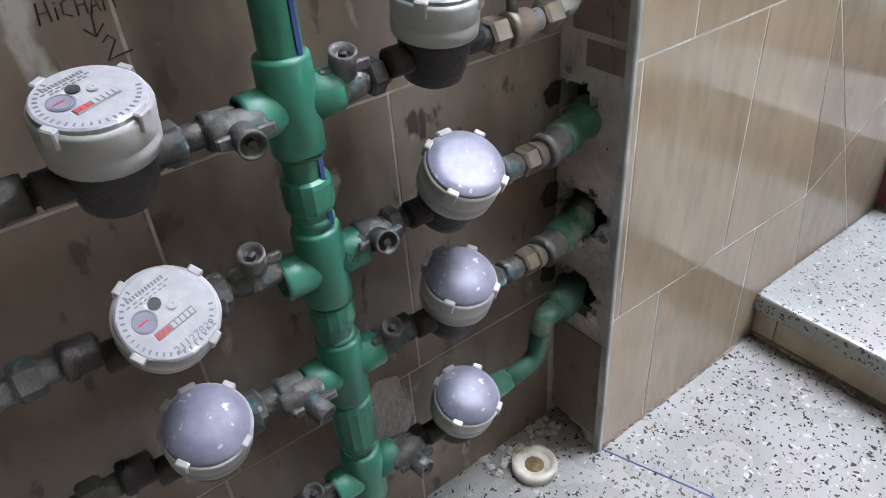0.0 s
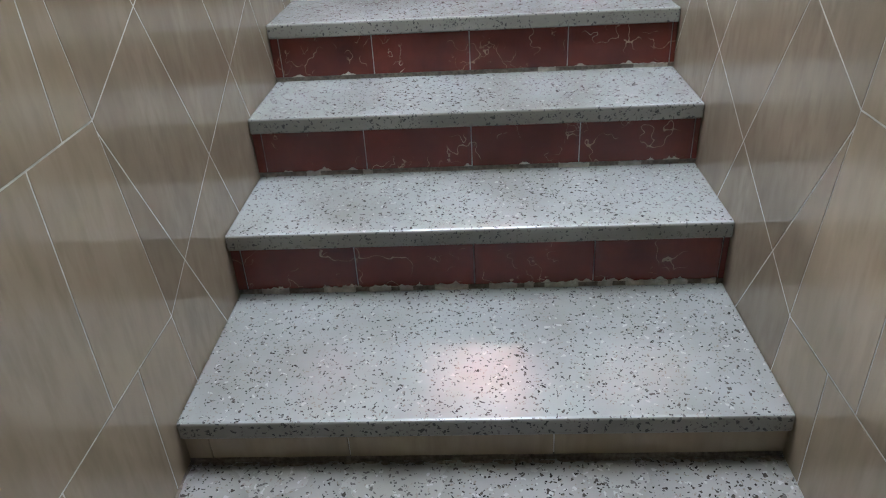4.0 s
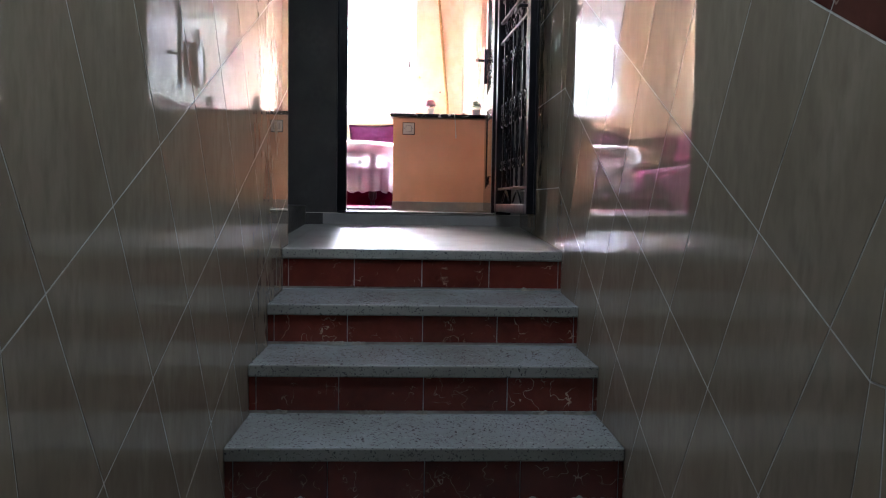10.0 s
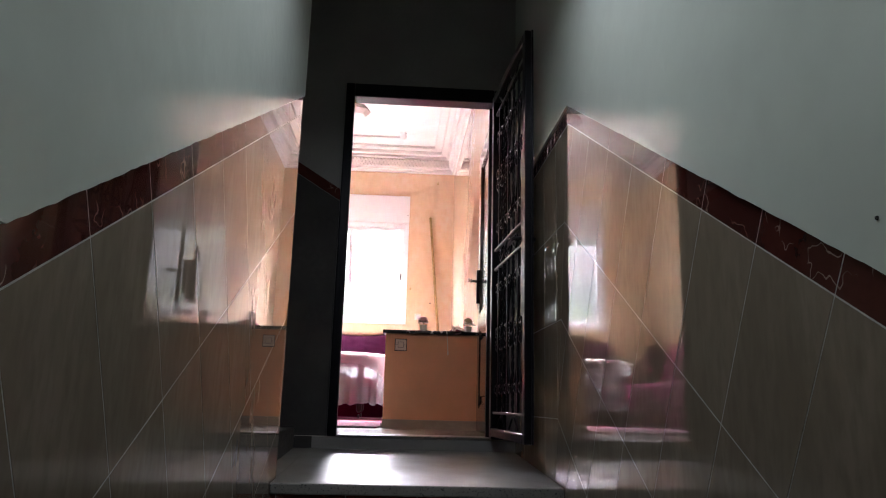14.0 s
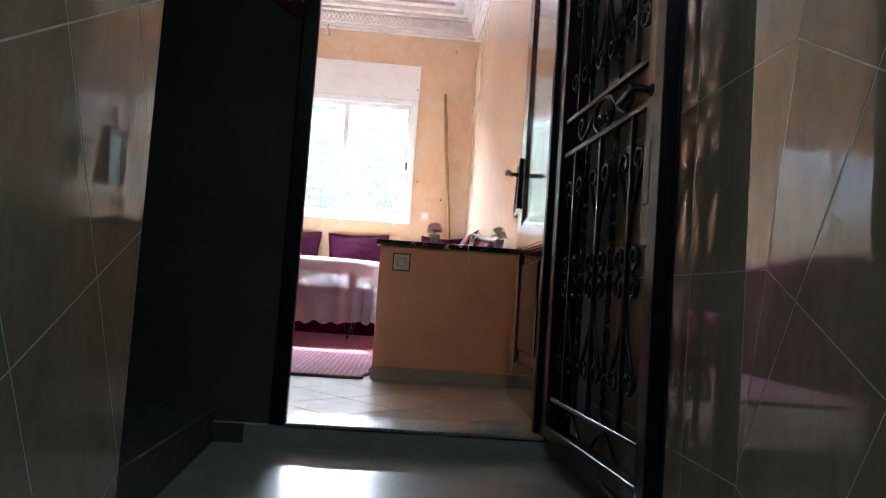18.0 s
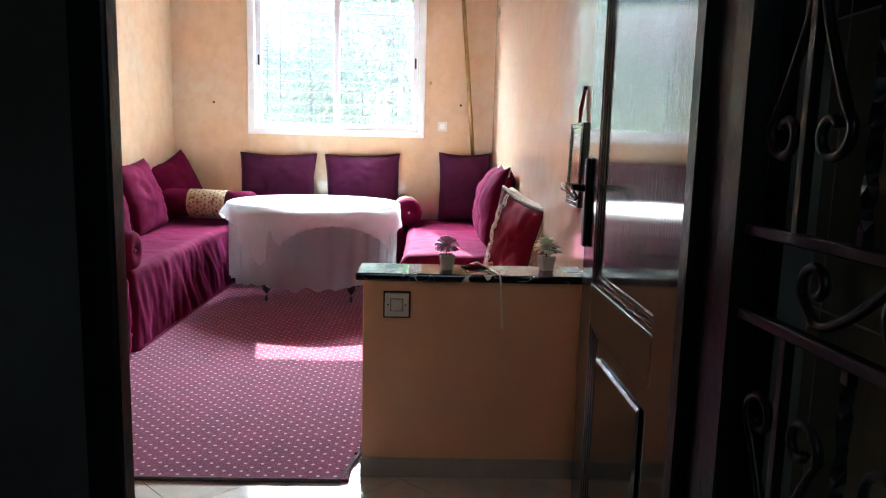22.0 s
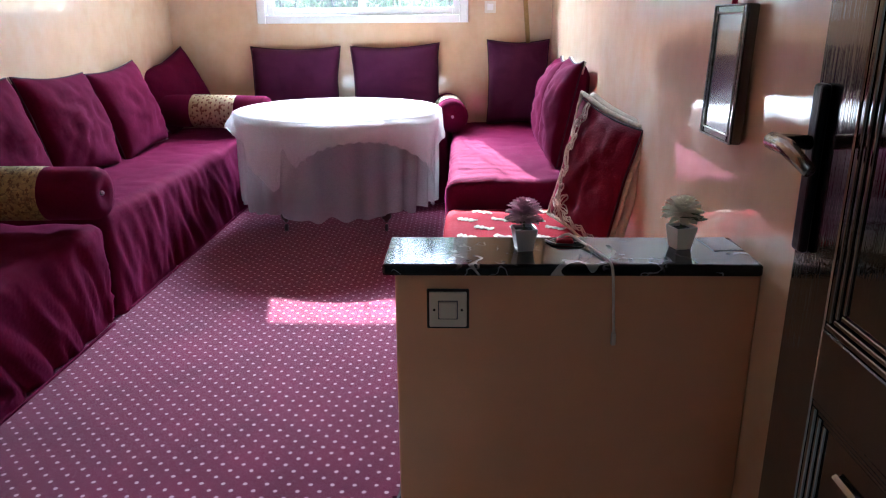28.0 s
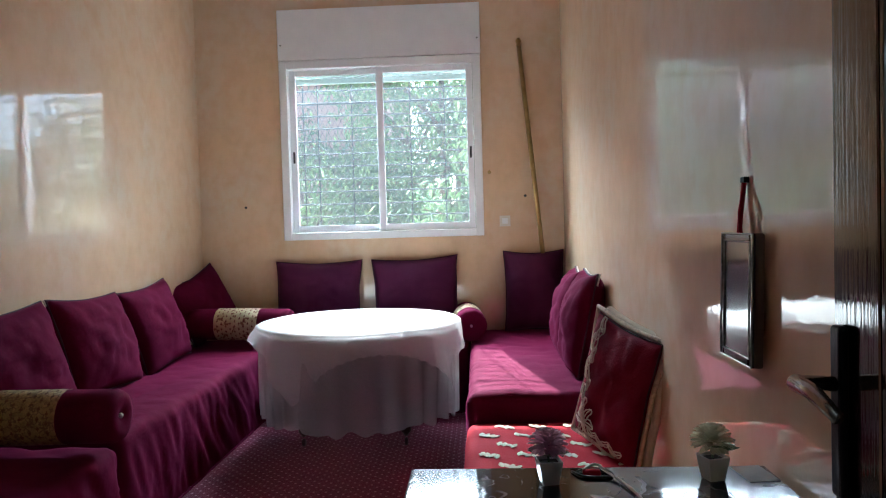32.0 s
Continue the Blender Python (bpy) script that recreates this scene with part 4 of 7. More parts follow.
part("sleeve", tube([(0.835, PIPE_Y + 0.002, 0.331), (0.87, PIPE_Y + 0.012, 0.325), (0.905, PIPE_Y + 0.035, 0.32)], [0.026, 0.027, 0.026], 18), PIPE_OLD, bend, smooth=True)
stop_tap((0.412, 0.622, 0.79), (-0.1, -1, 0.0), -1)
stop_tap((0.530, 0.635, 0.79), (-0.05, -0.35, 1), 1)
stop_tap((0.535, 0.630, 0.612), (-0.1, -1, 0.35), 1)
stop_tap((0.398, 0.635, 0.625), (-0.1, -0.4, 1), -1)
stop_tap((0.535, 0.632, 0.452), (0, -0.5, 1), 1)
stop_tap((0.408, 0.622, 0.455), (0.3, -1, -0.35), -1)
stop_tap((0.532, 0.622, 0.250), (0.2, -1, -0.1), 1)
stop_tap((0.395, 0.635, 0.25), (-0.1, -0.4, 1), -1)

H_STROKES = [[(0, 0), (0.003, 0.024)], [(0.014, 0.001), (0.013, 0.024)], [(0.002, 0.012), (0.014, 0.012)],
             [(0.021, 0.001), (0.022, 0.015)], [(0.022, 0.019), (0.0225, 0.0205)],
             [(0.038, 0.022), (0.030, 0.018), (0.029, 0.006), (0.038, 0.002)],
             [(0.045, 0.001), (0.046, 0.023)], [(0.056, 0.001), (0.056, 0.023)], [(0.045, 0.012), (0.056, 0.012)],
             [(0.060, 0.0), (0.066, 0.022), (0.071, 0.0)], [(0.062, 0.008), (0.070, 0.008)],
             [(0.076, 0.0), (0.077, 0.022), (0.082, 0.010), (0.087, 0.022), (0.089, 0.0)]]
strokes("wall_writing", [[(u * 0.68, v * 0.72) for u, v in s] for s in H_STROKES], (0.302, 0.6995, 0.893), INK, "dark handwritten capitals on the niche tiles")
strokes("wall_arrow", [[(0.004, 0.02), (0.002, 0.0)], [(-0.006, 0.008), (0.002, 0.0), (0.011, 0.009)]], (0.338, 0.6995, 0.874), INK, "small handwritten arrow on the niche tiles")
strokes("wall_figure", [[(0, 0.016), (0.006, 0.021), (0.011, 0.016), (0.0, 0.0), (0.008, 0.002), (0.022, 0.004)]], (0.343, 0.6995, 0.852), INK, "handwritten figure two on the niche tiles")
strokes("fitting_writing", [[(0, 0), (0.002, 0.012), (0.006, 0.004)], [(0.007, -0.004), (0.011, 0.003), (0.013, -0.006), (0.016, 0.002)]], (0.488, 0.6085, 0.612), INK, "short handwritten marks on a green fitting")

# return wall of the niche with three broken holes
HOLES = ((0.672, 0.640, 0.036, 0.036), (0.655, 0.470, 0.047, 0.044), (0.652, 0.320, 0.042, 0.040))
bm = bmesh.new()
cell = 0.005
grid = {}
for i in range(25):
    for j in range(241):
        grid[i, j] = bm.verts.new((0.90 + 0.002 * noise.noise((i * 0.3, j * 0.3, 0)), 0.582 + i * cell, j * cell))
for i in range(24):
    for j in range(240):
        y, z = 0.582 + (i + 0.5) * cell, (j + 0.5) * cell
        gone = any(math.hypot((y - hy) / ry, (z - hz) / rz) < 1.0 + 0.6 * noise.noise((y * 75, z * 75, k)) for k, (hy, hz, ry, rz) in enumerate(HOLES))
        gone = gone or (z < 0.03 and y > 0.62 + 0.02 * noise.noise((y * 90, z * 90, 7)) and z < 0.012 + (y - 0.6) * 0.2)
        if not gone:
            bm.faces.new((grid[i, j], grid[i + 1, j], grid[i + 1, j + 1], grid[i, j + 1]))
bmesh.ops.delete(bm, geom=[v for v in bm.verts if not v.link_faces], context="VERTS")
ext = bmesh.ops.extrude_face_region(bm, geom=bm.faces[:])
bmesh.ops.translate(bm, vec=(0.022, 0, 0), verts=[v for v in ext["geom"] if isinstance(v, bmesh.types.BMVert)])
niche_return = structure("wall_niche_return", bm, ROUGH_MORTAR, "narrow mortared wall end with broken pipe holes", "wall")
part("upper_wall", box(0.90, 0.945, 0.60, 0.703, 1.2, 5.6), STAIR_PAINT, niche_return)
# dark sheet behind the holes, with their inner shade put into its colour
part("cavity", box(0.935, 0.945, 0.60, 0.703, 0.0, 1.2), HOLE_SHADE_PLUG, niche_return)
part("tile", box(0.8975, 0.90, 0.588, 0.655, 0.70, 0.735, 0.0005), NICHE_TILE, niche_return)
part("tile", box(0.8970, 0.8995, 0.586, 0.696, 0.03, 0.245, 0.0005), NICHE_TILE, niche_return)
part("tile", box(0.8970, 0.8995, 0.586, 0.680, 0.745, 1.05, 0.0005), NICHE_TILE, niche_return)
structure("trim_corner", box(0.893, 0.9025, 0.5735, 0.588, 0.0, 2.6, 0.002), STEEL_TRIM, "scuffed grey metal corner trim", "trim")

cap = thing("drain_cap", "stained round ivory plastic drain cap on the floor", "drain cap", at=(0.785, 0.625, 0.0))
part("ring", lathe([(0.040, 0.0), (0.040, 0.014), (0.037, 0.019), (0.031, 0.018), (0.029, 0.012), (0.026, 0.010), (0, 0.009)], 28), STAINED, cap, smooth=True)
part("tab", box(-0.010, 0.010, 0.034, 0.046, 0.004, 0.022, 0.003), STAINED, cap)
part("dirt", lathe([(0.018, 0.009), (0.014, 0.0135), (0.004, 0.015), (0, 0.014)], 12), material("brown_rust_dirt", (0.20, 0.13, 0.06), 0.8, vary=0.4, scale=60, bump=0.4), cap)
# rubble and mortar at the niche foot
rng = random.Random(4)
bm = bmesh.new()
for k in range(60):
    x, y, r = rng.uniform(0.72, 0.89), rng.uniform(0.655, 0.698), rng.uniform(0.002, 0.008)
    lump = bmesh.new()
    bmesh.ops.create_icosphere(lump, subdivisions=1, radius=r)
    for v in lump.verts:
        v.co *= rng.uniform(0.6, 1.2)
        v.co.z *= 0.6
    absorb(bm, lump, Matrix.Translation((x, y, r * 0.3)))
tagged(mesh_object("mortar_crumbs", bm, ROUGH_MORTAR), "grey mortar crumbs along the niche foot", "rubble", kind="stuff")
# broken mortar patch low on the niche wall
bm = bmesh.new()
outline = [(0.515, 0.30), (0.545, 0.325), (0.58, 0.31), (0.585, 0.265), (0.60, 0.235), (0.585, 0.19), (0.55, 0.20), (0.525, 0.235)]
prism(outline, lambda u, v, w: Vector((u, 0.6975 - w - 0.002 * noise.noise((u * 80, v * 80, 1)), v)), 0.003, bm)
tagged(mesh_object("bare_mortar_patch", bm, ROUGH_MORTAR), "bare ribbed mortar where a niche tile broke away", "wall damage")

# blue chalk line and old joint on the hall floor, grime along the wall foot
tagged(mesh_object("floor_line", tube([(0.905, 0.575, 0.0005), (0.955, 0.43, 0.0005), (1.0, 0.29, 0.0005)], 0.0016, 5), BLUE_LINE), "thin blue line drawn on the hall floor", "floor marking")
GRIME = material("brown_floor_grime", (0.10, 0.078, 0.056), 0.8, vary=0.4, scale=40, fine=120, bump=0.5, second=(0.22, 0.18, 0.14))
rng = random.Random(21)
bm = bmesh.new()
for x0, x1, y0, y1 in ((1.340, 1.362, RIGHT, LEFT), (0.90, 1.35, 0.571, LEFT)):
    n = 90
    for k in range(n):
        long_x = (x1 - x0) > (y1 - y0)
        cx = x0 + (x1 - x0) * (k + rng.random()) / n if long_x else x0 + 0.012 + 0.008 * rng.random()
        cy = LEFT - 0.003 * rng.random() if long_x else y0 + (y1 - y0) * (k + rng.random()) / n
        lump = bmesh.new()
        bmesh.ops.create_icosphere(lump, subdivisions=1, radius=1)
        sx, sy = (rng.uniform(0.006, 0.02), rng.uniform(0.002, 0.005)) if long_x else (rng.uniform(0.003, 0.008), rng.uniform(0.006, 0.02))
        absorb(bm, lump, Matrix.Translation((cx, cy, 0.0)) @ Matrix.Diagonal((sx, sy, rng.uniform(0.001, 0.004), 1)))
tagged(mesh_object("foot_grime", bm, GRIME, True), "brown grime along the first riser and wall foot", "dirt", kind="stuff")
# flaking pale paint along the lower edge of the first red risers
FLAKE = material("flaking_cream_paint", (0.55, 0.47, 0.38), 0.7, vary=0.2, scale=40, bump=0.2)
for n, count in ((1, 16), (2, 9), (3, 4)):
    x, low = NOSES[n][0] + 0.0165, NOSES[n - 1][1]
    for k in range(count):
        y, w = rng.uniform(RIGHT + 0.05, LEFT - 0.06), rng.uniform(0.008, 0.045)
        outline = [(y + w * (i / 6 - 0.5), low + 0.012) for i in range(7)] + [(y + w * (0.5 - i / 6), low + 0.013 + rng.uniform(0.001, 0.012) * (1 - abs(2 * i / 6 - 1))) for i in range(7)]
        part("paint_flake", prism(outline, lambda u, v, q: Vector((x - 0.0008 - q, u, v)), -0.0008), FLAKE, stairs, "flaking cream paint")
for n, (x, z) in enumerate(NOSES[:4]):
    low = 0.0 if n == 0 else NOSES[n - 1][1]
    part("riser_foot", box(x + 0.0145, x + 0.022, RIGHT + 0.002, LEFT - 0.002, low - 0.001, low + 0.0112), GRIME, stairs, "dirty mortar joint")

# flat dark patches painted as shaded broken holes round the pipes, niche wall side
rng = random.Random(31)
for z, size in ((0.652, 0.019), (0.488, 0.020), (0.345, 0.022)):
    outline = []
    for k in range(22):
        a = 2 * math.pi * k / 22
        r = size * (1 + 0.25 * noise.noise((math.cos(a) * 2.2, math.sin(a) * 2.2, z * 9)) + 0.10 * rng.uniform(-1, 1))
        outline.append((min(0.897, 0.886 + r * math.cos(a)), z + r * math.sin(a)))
    ob = mesh_object("broken_hole", prism(outline, lambda u, v, q: Vector((u, 0.6995 - q, v)), -0.0015), HOLE_SHADE_PLUG)
    tagged(ob, "flat dark patch painted as a shaded hole round a pipe", "wall damage", "broken pipe holes")

# pale box and an old plug high on the stair wall
TURQUOISE = material("pale_turquoise_plastic", (0.26, 0.42, 0.37), 0.4, vary=0.1, scale=10, bump=0.03)
fuse = thing("fuse_box", "pale turquoise plastic fuse box on the stair wall", "fuse box", at=(1.045, RIGHT + 0.0088, 1.87))
part("case", box(-0.15, 0.15, 0.0, 0.034, 0.0, 0.26, 0.006, segments=2), TURQUOISE, fuse)
part("cover", box(-0.135, 0.135, 0.0325, 0.040, 0.012, 0.248, 0.008, segments=2), TURQUOISE, fuse)
part("screw", lathe([(0.004, 0.0398), (0.004, 0.0412), (0, 0.0416)], 10, m=between((0.11, 0, 0.13), (0.11, 1, 0.13))), DARK_BRASS, fuse)
plug = thing("wall_plug", "small dark old wall plug in the painted plaster", "wall plug", at=(1.335, RIGHT + 0.009, 1.75))
part("plug", lathe([(0.0035, 0), (0.003, 0.002), (0, 0.0015)], 10, m=between((0, 0, 0), (0, 1, 0))), HOLE_SHADE_PLUG, plug)

# ---- doors between landing and living room ----
frame_1 = tagged(new("door_frame"), "black enamelled steel door frame", "door frame", kind="structure")
for a, b, deep in ((0.423, 0.477, 0.020), (-0.544, -0.456, 0.09)):
    part("jamb", box(DOOR_X - 0.025, DOOR_X + deep, a, b, ROOM_Z, 3.425, 0.006, segments=2), BLACK_IRON, frame_1)
part("head", box(DOOR_X - 0.0245, DOOR_X + 0.089, -0.4555, 0.4225, 3.338, 3.425, 0.006, segments=2), BLACK_IRON, frame_1)
for y in (-0.447,):
    part("stop_strip", box(DOOR_X + 0.06, DOOR_X + 0.10, y - 0.012, y + 0.012, ROOM_Z, 3.338, 0.003), BLACK_IRON, frame_1)
part("threshold", box(DOOR_X - 0.03, DOOR_X + 0.19, -0.455, 0.422, ROOM_Z - 0.001, ROOM_Z + 0.010, 0.003), NOSING, frame_1, "worn grey stone threshold")


def spiral(u, v, r0, r1, start, turns, n=26):
    """Points of a flat spiral round (u, v), from radius r0 to r1."""
    return [(u + (r0 + (r1 - r0) * k / n) * math.cos(start + turns * 2 * math.pi * k / n), v + (r0 + (r1 - r0) * k / n) * math.sin(start + turns * 2 * math.pi * k / n)) for k in range(n + 1)]


def smooth_line(points, steps=6):
    out = []
    for k in range(len(points) - 1):
        p0, p1, p2, p3 = (Vector(points[max(0, min(len(points) - 1, k + d))]) for d in (-1, 0, 1, 2))
        for s in range(steps):
            t = s / steps
            out.append(0.5 * ((2 * p1) + (p2 - p0) * t + (2 * p0 - 5 * p1 + 4 * p2 - p3) * t * t + (3 * p1 - p0 - 3 * p2 + p3) * t ** 3))
    return out + [Vector(points[-1])]


def iron(points, root, name, r=0.0055, seg=6):
    return part(name, tube([(p[0], 0.0, p[1]) for p in points], r, seg), BLACK_IRON, root, smooth=True)


def twisted(u, z0, z1, root):
    bm = bmesh.new()
    n = max(8, int((z1 - z0) / 0.012))
    rings = []
    for k in range(n + 1):
        z = z0 + (z1 - z0) * k / n
        a = 1.1 * math.sin(k * 0.55) if 2 < k < n - 2 else 0
        rings.append([bm.verts.new((u + 0.0085 * math.cos(a + q * math.pi / 2 + math.pi / 4), 0.0085 * math.sin(a + q * math.pi / 2 + math.pi / 4), z)) for q in range(4)])
    for p, q in zip(rings, rings[1:]):
        for k in range(4):
            bm.faces.new((p[k], p[(k + 1) % 4], q[(k + 1) % 4], q[k]))
    bm.faces.new(rings[0])
    bm.faces.new(rings[-1])
    return part("twisted_bar", bm, BLACK_IRON, root)


def heart(u, z_top, height, root, flip=1, wide=0.082):
    """Two bars that spread from a rod and curl inward, mirrored about it."""
    for s in (-1, 1):
        pts = smooth_line([(u + s * 0.008, z_top - flip * height), (u + s * 0.016, z_top - flip * height * 0.72), (u + s * wide * 0.72, z_top - flip * height * 0.34), (u + s * wide, z_top - flip * 0.048)])
        curl = spiral(u + s * (wide - 0.034), z_top - flip * 0.040, 0.034, 0.011, 0.0 if s > 0 else math.pi, s * flip * 0.92)
        iron([*pts, *curl], root, "heart_scroll", 0.0065)


def s_pair(u, z, root, size=0.040):
    for s in (-1, 1):
        low = spiral(u + s * 0.046, z - size, 0.034, 0.010, math.pi / 2, s * -0.95)
        up = spiral(u + s * 0.046, z + size, 0.034, 0.010, -math.pi / 2, s * 0.95)
        iron([*up[::-1], *low], root, "s_scroll", 0.0065)


def gate():
    """The outer iron door, its plane along local x from the hinge, swung open over the landing."""
    root = thing("iron_gate", "open black wrought-iron security gate with scrollwork and lock", "gate", at=(DOOR_X - 0.03, -0.462, ROOM_Z + 0.02))
    root.matrix_world = pose(DOOR_X - 0.03, -0.462, ROOM_Z + 0.02, 0, 0, 180 + 3.4)
    W, H = 0.87, 2.06
    for a, b, c, d in ((0, 0.05, 0, H), (W - 0.055, W, 0, H), (0.05, W - 0.055, 0, 0.045), (0.05, W - 0.055, H - 0.045, H)):
        part("frame_bar", box(a, b, -0.02, 0.02, c, d, 0.003), BLACK_IRON, root)
    part("flange", box(W - 0.008, W + 0.012, 0.012, 0.022, 0.0, H, 0.002), BLACK_IRON, root)
    inner0, inner1 = 0.05, W - 0.055
    for z in (0.955, 1.072):
        part("cross_bar", box(inner0, inner1, -0.009, 0.009, z - 0.008, z + 0.008, 0.002), BLACK_IRON, root)
    for z in (0.13, H - 0.13):
        part("cross_bar", box(inner0, inner1, -0.009, 0.009, z - 0.007, z + 0.007, 0.002), BLACK_IRON, root)
    lock = part("lock_stile", box(W - 0.115, W - 0.056, -0.012, 0.012, 0.60, 1.45, 0.003), WORN_IRON, root, "worn dark lock stile")
    bars = (0.165, 0.285, 0.407, 0.530, 0.652)
    for n, u in enumerate(bars):
        for z0, z1 in ((0.13, 0.955), (1.072, H - 0.13)):
            if n % 2 == 1:
                twisted(u, z0, z1, root)
            else:
                part("rod", box(u - 0.007, u + 0.007, -0.007, 0.007, z0, z1, 0.0015), BLACK_IRON, root)
        if n % 2 == 0:
            heart(u, 0.868, 0.25, root)
            s_pair(u, 0.540, root)
            heart(u, 0.225, 0.23, root, -1)
            heart(u, 1.160, 0.25, root, -1)
            s_pair(u, 1.490, root)
            heart(u, 1.805, 0.23, root)
    u, mid = 0.407, 1.0135
    ring = [(u + 0.074 * math.cos(a), mid + 0.050 * math.sin(a)) for a in (math.radians(-68 + 316 * k / 40) for k in range(41))]
    iron(ring, root, "band_ring", 0.0065)
    for s in (-1, 1):
        iron(spiral(u + s * 0.022, mid - 0.016, 0.022, 0.007, 0.0 if s > 0 else math.pi, s * 0.9), root, "band_curl", 0.0055)
        tail = smooth_line([(u + s * 0.010, 1.064), (u + s * 0.065, 1.050), (u + s * 0.125, 1.005), (u + s * 0.185, 0.978), (u + s * 0.222, 1.005)])
        iron([*tail, *spiral(u + s * 0.196, 1.022, 0.031, 0.010, -0.58 if s > 0 else math.pi + 0.58, s * 0.85)], root, "band_scroll", 0.0065)
    for z in (0.045, H - 0.045):
        for u in (0.25, 0.55):
            iron(smooth_line([(u - 0.10, z + (0.01 if z < 1 else -0.01)), (u, z + (0.07 if z < 1 else -0.07)), (u + 0.10, z + (0.01 if z < 1 else -0.01))]), root, "end_arch")
    for side in (-1, 1):
        part("back_plate", lathe([(0.016, 0), (0.016, 0.005), (0, 0.006)], 14, m=between((W - 0.085, side * 0.012, 0.98), (W - 0.085, side, 0.98))), BLACK_IRON, lock)
        part("lever_handle", tube([(W - 0.085, side * 0.014, 0.98), (W - 0.085, side * 0.048, 0.98), (W - 0.11, side * 0.053, 0.981), (W - 0.20, side * 0.052, 0.972)], [0.009, 0.009, 0.010, 0.008], 10), BLACK_IRON, lock, "black lever handle", smooth=True)
        part("key_plate", box(W - 0.105, W - 0.066, side * 0.012, side * 0.016, 0.70, 0.86, 0.002), WORN_IRON, lock)
    for z in (0.25, 1.0, 1.8):
        part("hinge", tube([(-0.008, 0, z - 0.05), (-0.008, 0, z + 0.05)], 0.011, 10), BLACK_IRON, root, smooth=True)
    return root


gate()


def wooden_door():
    """The inner door leaf, its plane along local x from the hinge, with framed panels."""
    root = thing("wooden_door", "open dark varnished wooden door with framed panels", "door")
    root.matrix_world = pose(4.79, -0.478, ROOM_Z + 0.012, 0, 0, -0.2)
    W, H = 0.81, 2.045
    P0, P1 = 0.155, 0.69
    upper, lower = (P0, P1, 0.815, 1.93), (P0, P1, 0.16, 0.705)
    for a, b, c, d in ((0, P0, 0, H), (P1, W, 0, H), (P0, P1, 0, 0.16), (P0, P1, 0.705, 0.815), (P0, P1, 1.93, H)):
        part("rail", box(a, b, -0.042, 0.0, c, d, 0.002), DARK_WOOD, root)
    for a, b, c, d in (upper, lower):
        part("panel", box(a + 0.0005, b - 0.0005, -0.032, -0.014, c + 0.0005, d - 0.0005), DARK_WOOD, root)
        for inset, wide, low in ((0.0, 0.012, -0.0025), (0.012, 0.010, -0.006), (0.022, 0.010, -0.010)):
            rim = bmesh.new()
            a0, b0, c0, d0 = a + inset, b - inset, c + inset, d - inset
            for x0, x1, z0, z1 in ((a0, b0, c0, c0 + wide), (a0, b0, d0 - wide, d0), (a0, a0 + wide, c0 + wide, d0 - wide), (b0 - wide, b0, c0 + wide, d0 - wide)):
                box(x0, x1, -0.020, low, z0, z1, 0.0028, bm=rim, segments=2)
            part("moulding", rim, DARK_WOOD, root)
    part("raised_field", box(P0 + 0.075, P1 - 0.075, -0.0145, -0.003, 0.235, 0.63, 0.006), DARK_WOOD, root)
    plate = part("handle_plate", box(0.763, 0.796, 0.0, 0.015, 0.905, 1.155, 0.007, segments=3), BLACK_IRON, root, "black iron handle plate")
    part("lever_handle", tube([(0.779, 0.005, 1.070), (0.779, 0.062, 1.073), (0.769, 0.073, 1.075), (0.72, 0.072, 1.073), (0.67, 0.062, 1.050)], [0.011, 0.011, 0.013, 0.012, 0.009], 12), CHROME, plate, "worn metal lever handle", smooth=True)
    part("keyhole", lathe([(0.009, 0.009), (0.009, 0.012), (0, 0.0125)], 12, m=between((0.779, 0.0, 0.96), (0.779, 1, 0.96))), CHROME, plate)
    part("lock_face", box(0.8095, 0.812, -0.034, -0.010, 0.90, 1.14, 0.001), CHROME, root)
    return root


wooden_door()

# ---- living-room window ----
window = tagged(new("window_1"), "white aluminium sliding window with two leaves", "window", kind="structure")
wx = ROOM_FAR
for a, b, c, d in ((0.0, 0.062, 2.52, 3.925), (1.518, 1.58, 2.52, 3.925), (0.062, 1.518, 2.52, 2.578), (0.062, 1.518, 3.862, 3.925)):
    part("window_frame", box(wx - 0.022, wx + 0.075, a, b, c, d, 0.004), ALUMINIUM, window)
for n, (a, b, x) in enumerate(((0.064, 0.815, wx + 0.005), (0.775, 1.516, wx + 0.035))):
    leaf = part("sash", box(x, x + 0.026, a, a + 0.05, 2.580, 3.860, 0.003), ALUMINIUM, window)
    for y0, y1, z0, z1 in ((b - 0.05, b, 2.580, 3.860), (a + 0.05, b - 0.05, 2.580, 2.632), (a + 0.05, b - 0.05, 3.815, 3.860)):
        part("sash_bar", box(x, x + 0.026, y0, y1, z0, z1, 0.003), ALUMINIUM, leaf)
    pane = part("pane", box(x + 0.011, x + 0.015, a + 0.048, b - 0.048, 2.630, 3.817), GLASS, leaf, "clear window pane")
    pane.visible_shadow = False
    ly = a + 0.025 if n == 0 else b - 0.025
    part("latch", box(x - 0.007, x + 0.002, ly - 0.008, ly + 0.008, 3.13, 3.22, 0.002), BLACK_PLASTIC, leaf, "small black latch")
box_ob = part("shutter_box", box(wx - 0.018, wx + 0.20, -0.004, 1.584, 3.930, 4.325, 0.004), ALUMINIUM, window, "white roller-shutter box")
for y in (0.02, 1.56):
    part("screw", lathe([(0.006, 0), (0.006, 0.002), (0, 0.003)], 8, m=between((wx - 0.018, y, 4.05), (wx - 1, y, 4.05))), BLACK_PLASTIC, box_ob)
